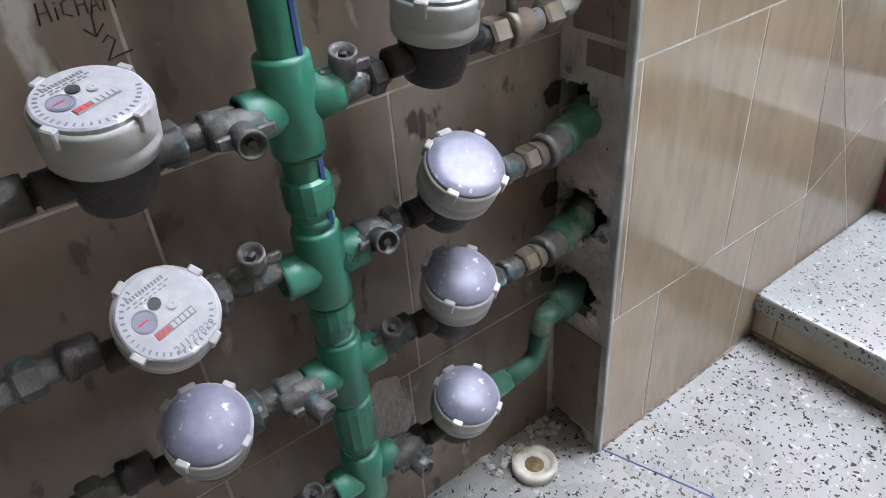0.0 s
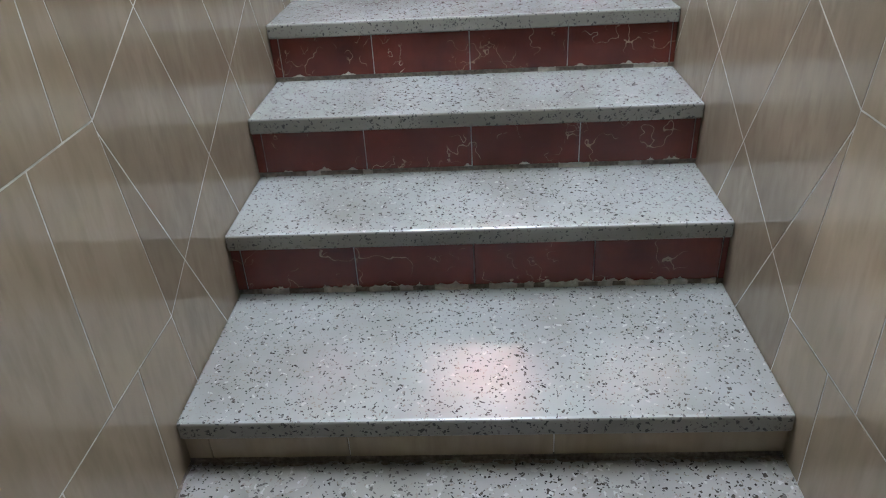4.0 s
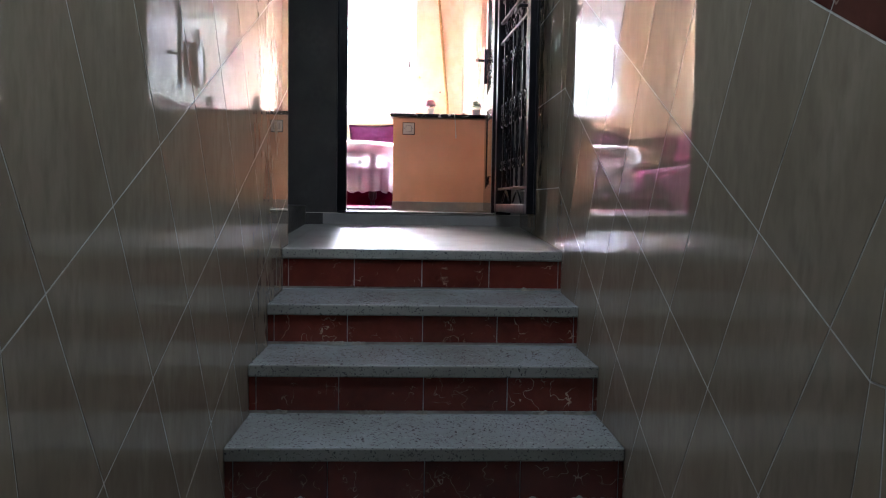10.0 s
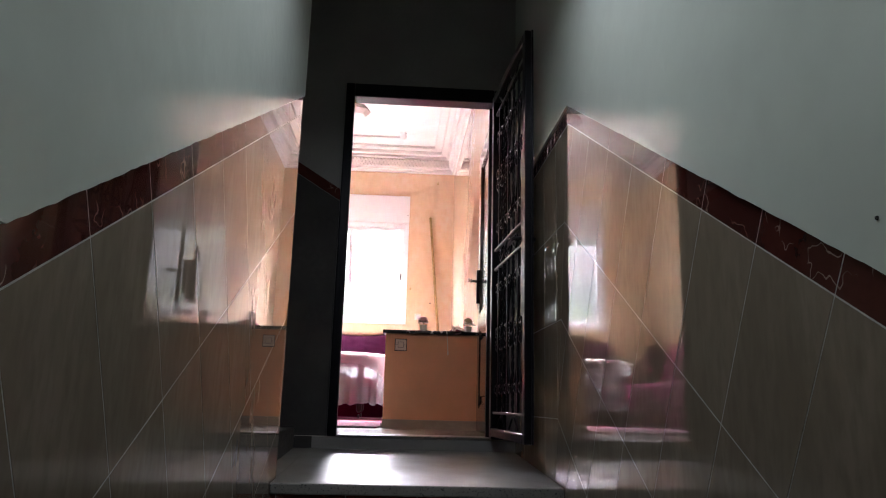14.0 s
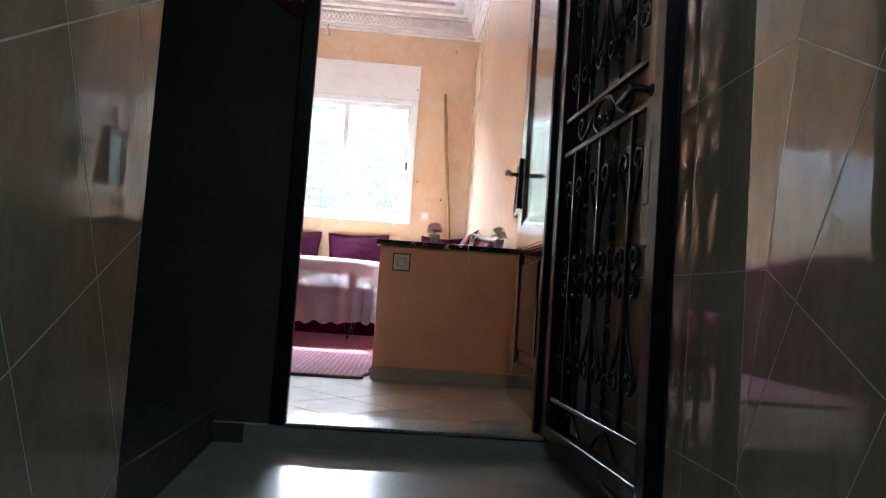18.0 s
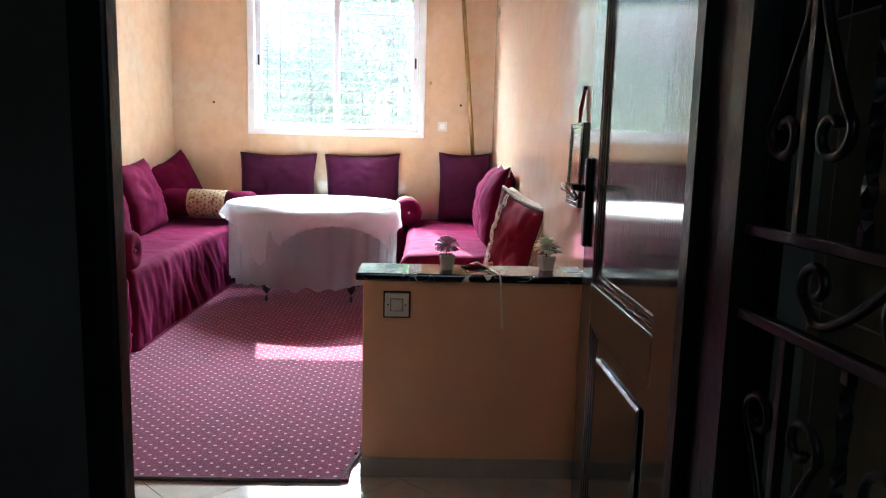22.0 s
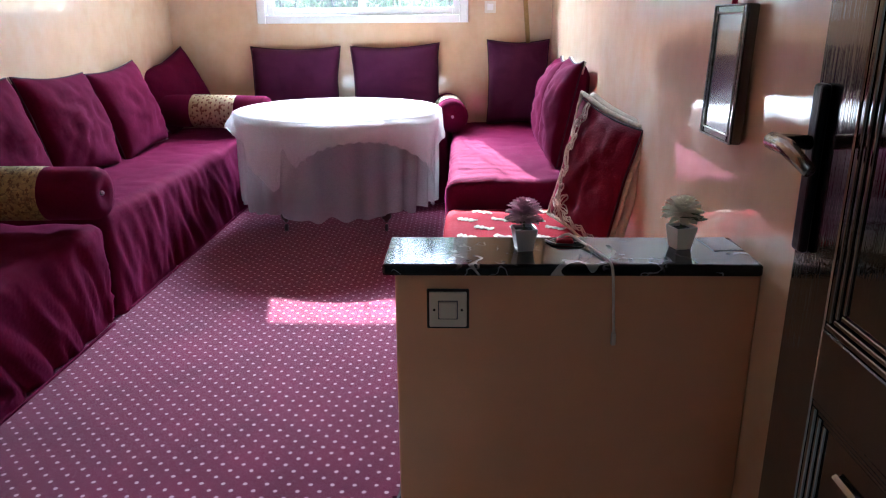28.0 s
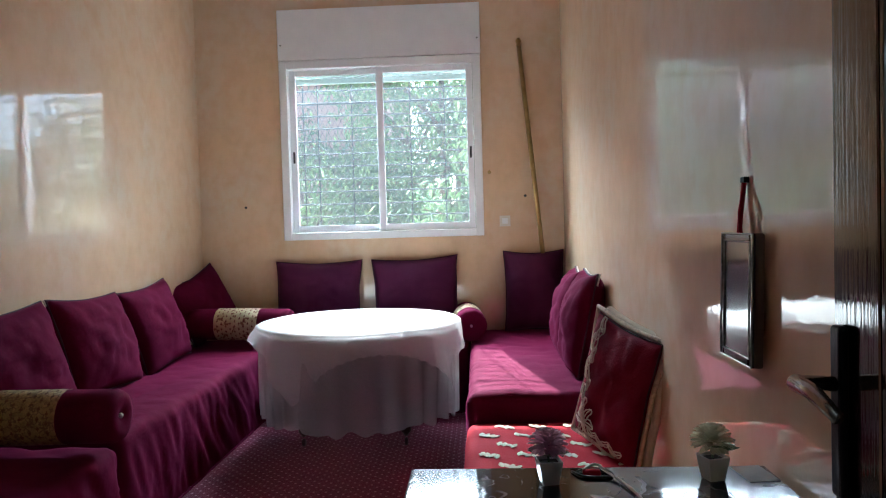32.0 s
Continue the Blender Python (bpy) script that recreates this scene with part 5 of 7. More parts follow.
for k in range(2):
    part("shutter_slat", box(wx + 0.085, wx + 0.097, 0.03, 1.55, 3.755 + 0.055 * k, 3.807 + 0.055 * k, 0.005), SHUTTER, window, "grey-green roller-shutter slat")
    # solid white strips drawn as daylight through the slat's slots
    for m in range(30):
        if k == 0:
            y = 0.05 + m * 0.05
            part("light_slot", box(wx + 0.083, wx + 0.0855, y, y + 0.02, 3.798, 3.803), ALUMINIUM, window)
part("window_sill", box(wx + 0.075, wx + 0.26, -0.02, 1.60, 2.47, 2.518, 0.004), WHITE_PLASTER, window)
structure("window_reveal", box(wx + 0.08, wx + 0.21, 1.582, 1.60, 2.52, 3.92), WHITE_PLASTER, "white plastered window reveal", "window reveal")

grille = thing("window_grille", "dark iron window grille with wire mesh", "window grille")
gx = wx + 0.24
GRILLE_GREY = material("grey_painted_iron", (0.035, 0.038, 0.04), 0.6, spec=0.1, vary=0.2, scale=20)
for k in range(13):
    z = 2.60 + k * 0.103
    part("bar", tube([(gx, -0.05, z), (gx, 1.63, z)], 0.011 if k == 10 else 0.0062, 6), BLACK_IRON if k == 10 else GRILLE_GREY, grille)
for y in (-0.04, 0.30, 0.58, 0.80, 1.06, 1.34, 1.46, 1.62):
    part("upright", tube([(gx + 0.012, y, 2.5), (gx + 0.012, y, 3.95)], 0.005, 6), BLACK_IRON, grille)
bm = bmesh.new()
for s in (-1, 1):
    k = -1.5
    while k < 3.2:
        a, b = (k, 2.55), (k + s * 0.75, 3.9)
        tube([(gx + 0.02, a[0], a[1]), (gx + 0.02, b[0], b[1])], 0.0021, 4, bm, cap=False)
        k += 0.052
part("wire_mesh", bm, BLACK_IRON, grille, "fine diamond wire mesh")

# ---- ceiling plasterwork ----
ceiling = bpy.data.objects["ceiling_room"]
bm = bmesh.new()
X0, X1, Y0, Y1 = DOOR_X + 0.176, ROOM_FAR, ROOM_R, ROOM_L
STEPS = ((0.035, 4.67, 4.705), (0.055, 4.705, 4.73), (0.075, 4.73, 4.86), (0.13, 4.86, 4.89), (0.20, 4.89, 4.94), (0.30, 4.94, 4.981))
for d, z0, z1 in STEPS:
    box(X1 - d, X1, Y0, Y1, z0, z1, 0.004, bm=bm)
    box(X0, X1 - d, Y0, Y0 + d, z0, z1, 0.004, bm=bm)
    box(X0, X1 - d, Y1 - d, Y1, z0, z1, 0.004, bm=bm)
n = 0
y = Y0 + 0.1
while y < Y1 - 0.1:
    for dz, dy in ((0.025, 0.0), (0.065, 0.025), (0.105, 0.0)):
        lathe([(0.017, 0), (0.015, 0.010), (0.006, 0.014), (0, 0.012)], 6, bm, between((X1 - 0.075, y + dy, 4.73 + dz), (X1 - 1, y + dy, 4.73 + dz)))
    box(X1 - 0.088, X1 - 0.074, y + 0.018, y + 0.032, 4.74, 4.85, bm=bm)
    y += 0.05
x = X0 + 0.1
while x < X1 - 0.1:
    for dz, dx in ((0.025, 0.0), (0.065, 0.025), (0.105, 0.0)):
        lathe([(0.017, 0), (0.015, 0.010), (0.006, 0.014), (0, 0.012)], 6, bm, between((x + dx, Y0 + 0.075, 4.73 + dz), (x + dx, Y0 + 1, 4.73 + dz)))
    x += 0.05
for a, b in (((5.6, 0.13), (9.55, 0.13)), ((9.55, 0.13), (9.55, 1.50)), ((9.55, 1.50), (5.6, 1.50)), ((5.6, 1.50), (5.6, 0.13))):
    tube([(*a, 4.978), (*b, 4.978)], 0.022, 8, bm)
    tube([(a[0], a[1], 4.978), (b[0], b[1], 4.978)], 0.030, 4, bm)
for cx, cy in ((9.55, 0.13), (9.55, 1.50), (5.6, 0.13), (5.6, 1.50)):
    for k in range(4):
        lathe([(0.05, 0), (0.045, -0.015), (0.02, -0.03), (0, -0.028)], 8, bm, Matrix.Translation((cx + (0.05 * k if cx < 8 else -0.05 * k), cy, 4.982)))
data = bpy.data.meshes.new("ceiling_room")
whole = bmesh.new()
whole.from_mesh(ceiling.data)
absorb(whole, bm)
whole.to_mesh(data)
whole.free()
data.materials.append(WHITE_PLASTER)
ceiling.data = data

lamp = thing("ceiling_lamp", "small frosted glass ceiling lamp with facets", "ceiling lamp", at=(8.42, 0.68, ROOM_TOP))
part("canopy", lathe([(0.05, 0), (0.048, -0.02), (0.012, -0.03), (0.012, -0.06)], 18), BRASS, lamp, smooth=True)
part("shade", lathe([(0.04, -0.055), (0.12, -0.08), (0.16, -0.14), (0.10, -0.19), (0, -0.20)], 8), WHITE_PLASTER, lamp, "white faceted glass shade")
bulb = thing("wall_bulb", "white bulb in a holder high on the window wall", "light bulb", at=(ROOM_FAR, 1.08, 4.66))
part("holder", tube([(0, 0, 0.04), (-0.04, 0, 0.04), (-0.045, 0, 0.0)], 0.012, 10), PLASTIC, bulb, smooth=True)
part("bulb", lathe([(0.012, 0.0), (0.016, -0.02), (0.029, -0.05), (0.026, -0.075), (0, -0.09)], 16, m=Matrix.Translation((-0.045, 0, 0))), WHITE_PLASTER, bulb, smooth=True)

# ---- soft furnishings ----
BROCADE = material("cream_gold_brocade", (0.60, 0.50, 0.30), 0.6, vary=0.15, scale=20, fine=140, bump=0.3, spots=((0.58, 0.05, 26, (0.22, 0.10, 0.05)),))
PIPING = material("dark_plum_piping", (0.045, 0.006, 0.022), 0.7, vary=0.2, scale=30)
GOLD_BROCADE = material("dull_gold_brocade", (0.36, 0.25, 0.09), 0.6, vary=0.3, scale=40, fine=140, bump=0.3, veins=((34, 0.03, 0.3, (0.13, 0.075, 0.03)),))
GOLD_THREAD = material("brown_brocade_thread", (0.15, 0.07, 0.03), 0.8, vary=0.25, scale=30)
GOLD_CORD = material("gold_cream_cord", (0.66, 0.57, 0.43), 0.7, vary=0.25, scale=80)
CRYSTAL = material("crystal_button", (0.80, 0.80, 0.82), 0.08, 0.3, vary=0.05, scale=30)


def upholstered(x0, x1, y0, y1, z0, z1, r=0.06, wrinkle=0.011, bulge=0.012, seed=0, cell=0.019, sag=0.0):
    """A fabric-covered block: rounded edges, slight bulge, slanting creases on its sides and soft ones on top."""
    bm = bmesh.new()
    c = Vector(((x0 + x1) / 2, (y0 + y1) / 2, (z0 + z1) / 2))
    h = Vector(((x1 - x0) / 2, (y1 - y0) / 2, (z1 - z0) / 2))
    for axis in range(3):
        i, j = (axis + 1) % 3, (axis + 2) % 3
        ni, nj = max(4, round(2 * h[i] / cell)), max(4, round(2 * h[j] / cell))
        for side in (-1, 1):
            if axis == 2 and side < 0:
                continue
            rows = []
            for p in range(ni + 1):
                row = []
                for q in range(nj + 1):
                    co = [0.0, 0.0, 0.0]
                    co[axis], co[i], co[j] = side, -1 + 2 * p / ni, -1 + 2 * q / nj
                    row.append(bm.verts.new(co))
                rows.append(row)
            for p in range(ni):
                for q in range(nj):
                    bm.faces.new((rows[p][q], rows[p + 1][q], rows[p + 1][q + 1], rows[p][q + 1]))
    bmesh.ops.remove_doubles(bm, verts=bm.verts, dist=0.0004)
    crease = lambda value: (1 - min(1.0, abs(value) * 2.6)) ** 2
    for v in bm.verts:
        u = v.co.copy()
        p = Vector((u.x * h.x, u.y * h.y, u.z * h.z))
        core = Vector((max(-h.x + r, min(h.x - r, p.x)), max(-h.y + r, min(h.y - r, p.y)), max(-h.z + 0.01, min(h.z - r, p.z))))
        d = p - core
        if d.length > 1e-6:
            d = d.normalized() * min(d.length, r)
        out = core + d
        n = d.normalized() if d.length > 1e-6 else Vector((0, 0, 1))
        side = 1 - abs(n.z)
        along = out.x if abs(n.y) > abs(n.x) else out.y
        fall = max(0.0, min(1.0, (h.z - out.z) / (2 * h.z)))
        slant = along * 4.4 + out.z * (3.6 + 5.0 * noise.noise((along * 0.7, seed, 7.0))) + seed
        fold = noise.noise((slant * 1.6, out.z * 1.2, seed * 3.1)) * 0.8 - 1.0 * crease(noise.noise((slant, out.z * 1.5, seed))) + 0.7 * noise.noise((slant * 4, out.z * 5, seed)) - 0.35 * crease(noise.noise((slant * 2.6 + 4, out.z * 3, seed))) + 0.3 * noise.noise((slant * 9, out.z * 9, seed))
        top = noise.noise((out.x * 3 + seed, out.y * 4, 2.0)) - 0.7 * crease(noise.noise((out.x * 2.2 + out.y * 3 + seed, out.y * 5 - out.x * 1.2, 5.0))) + 0.3 * noise.noise((out.x * 11, out.y * 9 + seed, 5.0))
        out += n * (side * (wrinkle * 1.3 * fold * (0.45 + fall) + bulge * math.sin(math.pi * fall)) + (1 - side) * wrinkle * 0.8 * top)
        out.z -= sag * (1 - side) * (1 - (u.x ** 2)) * (1 - u.y ** 2) if n.z > 0.5 else 0
        v.co = c + out
    return bm


def pillow(w, hgt, thick, seed=0, n=28, slump=0.0, power=0.42):
    """A stuffed square cushion in the xz plane, thick along y, with pinched corners."""
    bm = bmesh.new()
    sheets = []
    for side in (-1, 1):
        rows = []
        for i in range(n + 1):
            row = []
            for j in range(n + 1):
                u, v = -1 + 2 * i / n, -1 + 2 * j / n
                edge = (1 - u * u) * (1 - v * v)
                t = max(0.0, edge) ** power
                pull = 0.07
                x = w / 2 * u * (1 - pull * (1 - v * v)) + 0.006 * noise.noise((v * 2, seed, u))
                z = hgt / 2 * v * (1 - pull * (1 - u * u)) - slump * max(0, v) * (1 - abs(u)) * 0.5
                y = side * thick / 2 * t * (1 + 0.18 * noise.noise((u * 1.6 + seed, v * 1.6, side))) + 0.010 * noise.noise((u * 3 + seed, v * 3, 4)) * t + 0.004 * noise.noise((u * 9, v * 8 + seed, side * 3)) * t - side * 0.012 * max(0.0, 1 - 3.2 * abs(noise.noise((u * 1.7 + v * 1.2 + seed, v * 2.3 - u * 0.8, seed * 1.7)))) ** 2 * t
                row.append(bm.verts.new((x, y, z)))
            rows.append(row)
        sheets.append(rows)
        for i in range(n):
            for j in range(n):
                bm.faces.new((rows[i][j], rows[i + 1][j], rows[i + 1][j + 1], rows[i][j + 1]))
    bmesh.ops.remove_doubles(bm, verts=bm.verts, dist=0.0008)
    return bm


def pillow_rim(w, hgt, seed=0, slump=0.0, out=0.0):
    pts = []
    n = 18
    for a, b in (((-1, -1), (1, -1)), ((1, -1), (1, 1)), ((1, 1), (-1, 1)), ((-1, 1), (-1, -1))):
        for k in range(n):
            u, v = a[0] + (b[0] - a[0]) * k / n, a[1] + (b[1] - a[1]) * k / n
            x = (w / 2 + out) * u * (1 - 0.07 * (1 - v * v)) + 0.006 * noise.noise((v * 2, seed, u))
            z = (hgt / 2 + out) * v * (1 - 0.07 * (1 - u * u)) - slump * max(0, v) * (1 - abs(u)) * 0.5
            pts.append((x, 0, z))
    return pts


def cushion(place, turn, lean, w=0.62, hgt=0.50, thick=0.235, mat=VELVET, label="burgundy velvet back cushion leaning on the wall", group="velvet back cushions", seed=0, roll=0.0, slump=0.01):
    """A cushion that stands on its lower edge at place. turn: about z; lean: backwards."""
    root = thing("cushion", label, "cushion", group)
    root.matrix_world = pose(*place, 0, 0, turn) @ pose(0, 0, 0, -lean, 0, 0) @ pose(0, 0, hgt / 2, 0, roll, 0)
    part("cover", pillow(w, hgt, thick, seed, slump=slump), mat, root, smooth=True)
    rim = pillow_rim(w, hgt, seed, slump)
    part("piping", tube(rim, 0.005, 6, closed=True), PIPING, root, smooth=True)
    if group == "velvet back cushions":
        part("back_lining", tube([(x, y + 0.010, z + 0.001) for x, y, z in rim[34:56]], 0.0045, 6), CREAM_CLOTH, root, "pale lining edge of the back", smooth=True)
    return root


def bolster(a, b, r, label, cloth=None, thread=None):
    """A round arm roll with a brocade band, gathered ends and crystal buttons."""
    a, b = Vector(a), Vector(b)
    length = (b - a).length
    root = thing("bolster", label, "bolster", "sofa bolsters")
    root.matrix_world = between(a, b)
    prof = [(0.004, 0.022), (r * 0.25, 0.010), (r * 0.6, 0.001), (r * 0.88, 0.008), (r, 0.035), (r * 1.01, length * 0.30)]
    for z0, flip in ((0, 1), (length, -1)):
        bm = lathe([(q, z0 + flip * z) for q, z in prof], 30)
        for v in bm.verts:
            a_ = math.atan2(v.co.y, v.co.x)
            k = max(0.0, 1 - abs(v.co.z - z0) / 0.03)
            v.co.z += flip * 0.006 * k * math.sin(a_ * 15)
        part("end", bm, VELVET, root, smooth=True)
        part("button", lathe([(0.010, 0), (0.011, 0.006), (0.006, 0.012), (0, 0.013)], 8, m=Matrix.Translation((0, 0, z0 + flip * 0.018)) @ (Matrix() if flip < 0 else Matrix.Rotation(math.pi, 4, "X"))), CRYSTAL, root, "small crystal button")
    part("band", lathe([(r * 1.0, length * 0.295), (r * 1.025, length * 0.30), (r * 1.03, length * 0.5), (r * 1.025, length * 0.70), (r * 1.0, length * 0.705)], 30), cloth or BROCADE, root, "cream and gold brocade band", smooth=True)
    pattern = bmesh.new()
    rows, n = max(4, int(length * 0.40 / 0.034)), max(10, int(2 * math.pi * r / 0.036))
    for i in range(rows):
        for k in range(n):
            ang, z = 2 * math.pi * (k + 0.5 * (i % 2)) / n, length * (0.315 + 0.37 * (i + 0.5) / rows)
            centre = Vector((r * 1.034 * math.cos(ang), r * 1.034 * math.sin(ang), z))
            side = Vector((-math.sin(ang), math.cos(ang), 0))
            for du, dv, big in ((0, 0, 0.006), (0.0085, 0, 0.0025), (-0.0085, 0, 0.0025)):
                m = centre + side * du + Vector((0, 0, dv))
                pattern.faces.new([pattern.verts.new(m + side * big * math.cos(a) + Vector((0, 0, big * 1.25 * math.sin(a)))) for a in (0, 1.05, 2.09, 3.14, 4.19, 5.24)])
    tagged(part("brocade_pattern", pattern, thread or BROCADE_RED, root), "dark woven flowers", kind="stuff")
    return root


SEAT_L, SEAT_R = 1.775, 1.795
BROCADE_RED = material("brocade_red_thread", (0.22, 0.05, 0.04), 0.8, vary=0.25, scale=30)


def banquette(dims, label, seed, wrinkle=0.011):
    root = thing("banquette", label, "sofa", "velvet banquettes")
    part("loose_cover", upholstered(*dims, seed=seed, wrinkle=wrinkle, sag=0.012), VELVET, root, smooth=True)
    x0, x1, y0, y1, z0, z1 = dims
    corners = [(x0, y1), (x0, y0), (x1, y0), (x1, y1)] if y0 > 1 else [(x1, y1), (x0, y1), (x0, y0), (x1, y0)]
    for (ax, ay), (bx, by) in zip(corners, corners[1:]):
        n = max(6, int(math.hypot(bx - ax, by - ay) / 0.06))
        path = [(ax + (bx - ax) * k / n, ay + (by - ay) * k / n, z0 + 0.004 + 0.003 * abs(noise.noise((k * 0.7, seed, 0)))) for k in range(1, n)]
        part("hem", tube(path, 0.006, 6), VELVET, root, smooth=True)
    part("base", box(x0 + 0.05, x1 - 0.05, y0 + 0.05, y1 - 0.02, z0, z0 + 0.12, 0.01), TURNED_DARK, root, "dark wooden bench base under the cover")
    return root


TURNED_DARK = material("dark_bench_wood", (0.06, 0.03, 0.02), 0.5, vary=0.3, scale=10, fine=60, bump=0.1)
banquette((6.17, 7.395, 1.54, 2.245, ROOM_Z + 0.012, SEAT_L - 0.03), "burgundy velvet banquette with a creased loose cover", 1, 0.015)
banquette((7.405, 9.96, 1.55, 2.245, ROOM_Z + 0.012, SEAT_L), "long burgundy velvet banquette along the wall", 2, 0.008)
banquette((9.50, 10.12, 0.13, 1.535, ROOM_Z + 0.012, SEAT_L), "burgundy velvet banquette under the window", 3)
banquette((7.95, 10.12, -0.61, 0.115, ROOM_Z + 0.012, SEAT_R), "burgundy velvet banquette beside the round table", 4)

bolster((7.29, 1.47, 1.885), (7.27, 2.22, 1.885), 0.106, "burgundy velvet bolster with a dull gold brocade band", GOLD_BROCADE, GOLD_THREAD)
bolster((9.62, 1.40, 1.925), (9.66, 2.18, 1.935), 0.112, "burgundy velvet bolster with a cream brocade band")
bolster((9.50, 0.11, 1.90), (10.10, 0.16, 1.90), 0.112, "burgundy velvet bolster at the end of the window banquette")

for k, (x, seed, roll) in enumerate(((7.60, 2, -2), (8.28, 3, 2), (8.98, 4, -4))):
    cushion((x, 2.03, SEAT_L - 0.012), 0, 17, w=0.66, hgt=0.54, seed=seed, roll=roll)
cushion((9.80, 2.06, SEAT_L + 0.05), -24, 20, w=0.56, hgt=0.50, seed=5, roll=-17, slump=0.05, label="burgundy velvet cushion slumped in the sofa corner")
cushion((9.99, 1.30, SEAT_L - 0.01), -90, 10, w=0.68, hgt=0.60, seed=6, mat=PLUM, label="plum velvet cushion under the window", group="window cushions")
cushion((9.99, 0.54, SEAT_L - 0.01), -90, 10, w=0.67, hgt=0.61, seed=7, mat=PLUM, label="plum velvet cushion under the window", group="window cushions", roll=-2)
cushion((9.98, -0.37, SEAT_R - 0.01), -90, 9, w=0.46, hgt=0.62, seed=8, mat=PLUM, label="plum velvet cushion in the corner by the pole", group="window cushions")
cushion((9.05, -0.46, SEAT_R - 0.01), 176, 12, w=0.50, hgt=0.54, seed=9, label="burgundy velvet cushion leaning on the bench wall")
cushion((8.50, -0.45, SEAT_R - 0.01), 180, 12, w=0.50, hgt=0.56, seed=10, label="burgundy velvet cushion leaning on the bench wall")


# red seat with cream woven motifs, and its embroidered cushion
def red_seat():
    root = thing("floor_ottoman", "low red cotton seat with cream woven leaf motifs", "ottoman")
    part("mattress", upholstered(6.62, 7.93, -0.605, 0.12, ROOM_Z + 0.012, 1.665, r=0.05, wrinkle=0.003, seed=5), RED_CLOTH, root, smooth=True)
    rg = random.Random(9)
    for i in range(9):
        for j in range(4):
            x, y = 6.74 + i * 0.135, -0.52 + j * 0.155 + (0.075 if i % 2 else 0)
            bm = bmesh.new()
            for k in range(4):
                leaf = lathe([(0.0, -0.030), (0.011, -0.014), (0.013, 0.0), (0.008, 0.018), (0, 0.028)], 6)
                bmesh.ops.transform(leaf, matrix=pose(x + 0.018 * (k - 1.5) * 0.6, y + 0.020 * (k - 1.5), 1.6685, 90, 0, 90 + rg.uniform(-50, 50)) @ Matrix.Diagonal((1, 0.25, 1, 1)), verts=leaf.verts)
                absorb(bm, leaf)
            part("motif", bm, CREAM_CLOTH, root, "cream woven leaf motif")
    return root


red_seat()


CRIMSON = material("deep_crimson_velvet", (0.20, 0.007, 0.030), 0.8, spec=0.1, vary=0.2, scale=6, fine=120, bump=0.2)


def embroidered_cushion():
    w, h = 0.47, 0.55
    root = thing("embroidered_cushion", "red cushion with cream embroidered border and gold cord", "cushion")
    root.matrix_world = pose(7.40, -0.47, 1.655, 0, 0, 204) @ pose(0, 0, 0, -8, 0, 0) @ pose(0, 0, h / 2, 0, 11, 0)
    part("cover", pillow(w, h, 0.15, 11, slump=0.0, power=0.34), CRIMSON, root, smooth=True)
    part("cord", tube([(x, y - 0.012, z) for x, y, z in pillow_rim(w, h, 11, out=0.004)], 0.0105, 6, closed=True), GOLD_CORD, root, "gold and cream cord", smooth=True)
    rim = pillow_rim(w, h, 11, out=0.003)
    part("dark_braid", tube([(x * 0.955, -0.026, z * 0.955) for x, y, z in rim[18:54]], 0.0035, 6), PIPING, root, "dark braid beside the cord")
    part("back_panel", tube([(x * 0.99, 0.022, z * 0.99) for x, y, z in rim[18:54]], 0.020, 8), CREAM_CLOTH, root, "cream fabric edge of the back", smooth=True)

    def surface(u, v):
        t, u = max(0.0, (1 - u * u) * (1 - v * v)) ** 0.34, -u
        y = -0.075 * t * (1 + 0.18 * noise.noise((u * 1.6 + 11, v * 1.6, -1))) + 0.010 * noise.noise((u * 3 + 11, v * 3, 4)) * t + 0.004 * noise.noise((u * 9, v * 8 + 11, -3)) * t
        return Vector((w / 2 * u * (1 - 0.07 * (1 - v * v)), y - 0.007, h / 2 * v * (1 - 0.07 * (1 - u * u))))

    leaves = [(0.60 - 0.09 * math.sin(k * 2.4), -0.60 + 0.165 * k, 95 + 34 * math.sin(k * 2.6), 0.17) for k in range(10)]
    leaves += [(0.46 + 0.17 * math.cos(k * 1.05), -0.70 + 0.15 * math.sin(k * 1.05), 60 * k, 0.17) for k in range(6)]
    leaves += [(0.22 - 0.17 * k, -0.82 + 0.03 * (k % 2), 25 * (-1) ** k, 0.11) for k in range(6)]
    for u, v, turn, size in leaves:
        ca, sa = math.cos(radians(turn)), math.sin(radians(turn))
        loop = []
        for k in range(14):
            a = 2 * math.pi * k / 14
            p, q = size * math.cos(a), size * 0.42 * math.sin(a) * (1 + 0.35 * math.sin(3 * a))
            loop.append(surface(max(-0.97, min(0.97, u + p * ca - q * sa)), max(-0.97, min(0.97, v + (p * sa + q * ca) * 0.8))))
        leaf = part("embroidery", tube(loop, 0.0030, 5, closed=True), CREAM_CLOTH, root, "cream embroidered leaf outline")
        part("vein", tube([loop[0], (loop[3] + loop[11]) / 2 + Vector((0, -0.003, 0)), loop[7]], 0.0026, 5), CREAM_CLOTH, leaf)
    stem = [surface(0.56 + 0.07 * math.sin(k * 1.1), -0.95 + 0.095 * k) for k in range(20)]
    part("stem", tube(stem, 0.0022, 5), CREAM_CLOTH, root, "cream embroidered stem")
    return root


embroidered_cushion()

# ---- round table with its cloths ----
TABLE = Vector((9.07, 0.82, ROOM_Z + 0.012))
TOP, RAD = 0.722, 0.625
LACE_THIN = bpy.data.materials.new("sheer_white_lace")
LACE_THIN.use_nodes = True
_n, _l = LACE_THIN.node_tree.nodes, LACE_THIN.node_tree.links
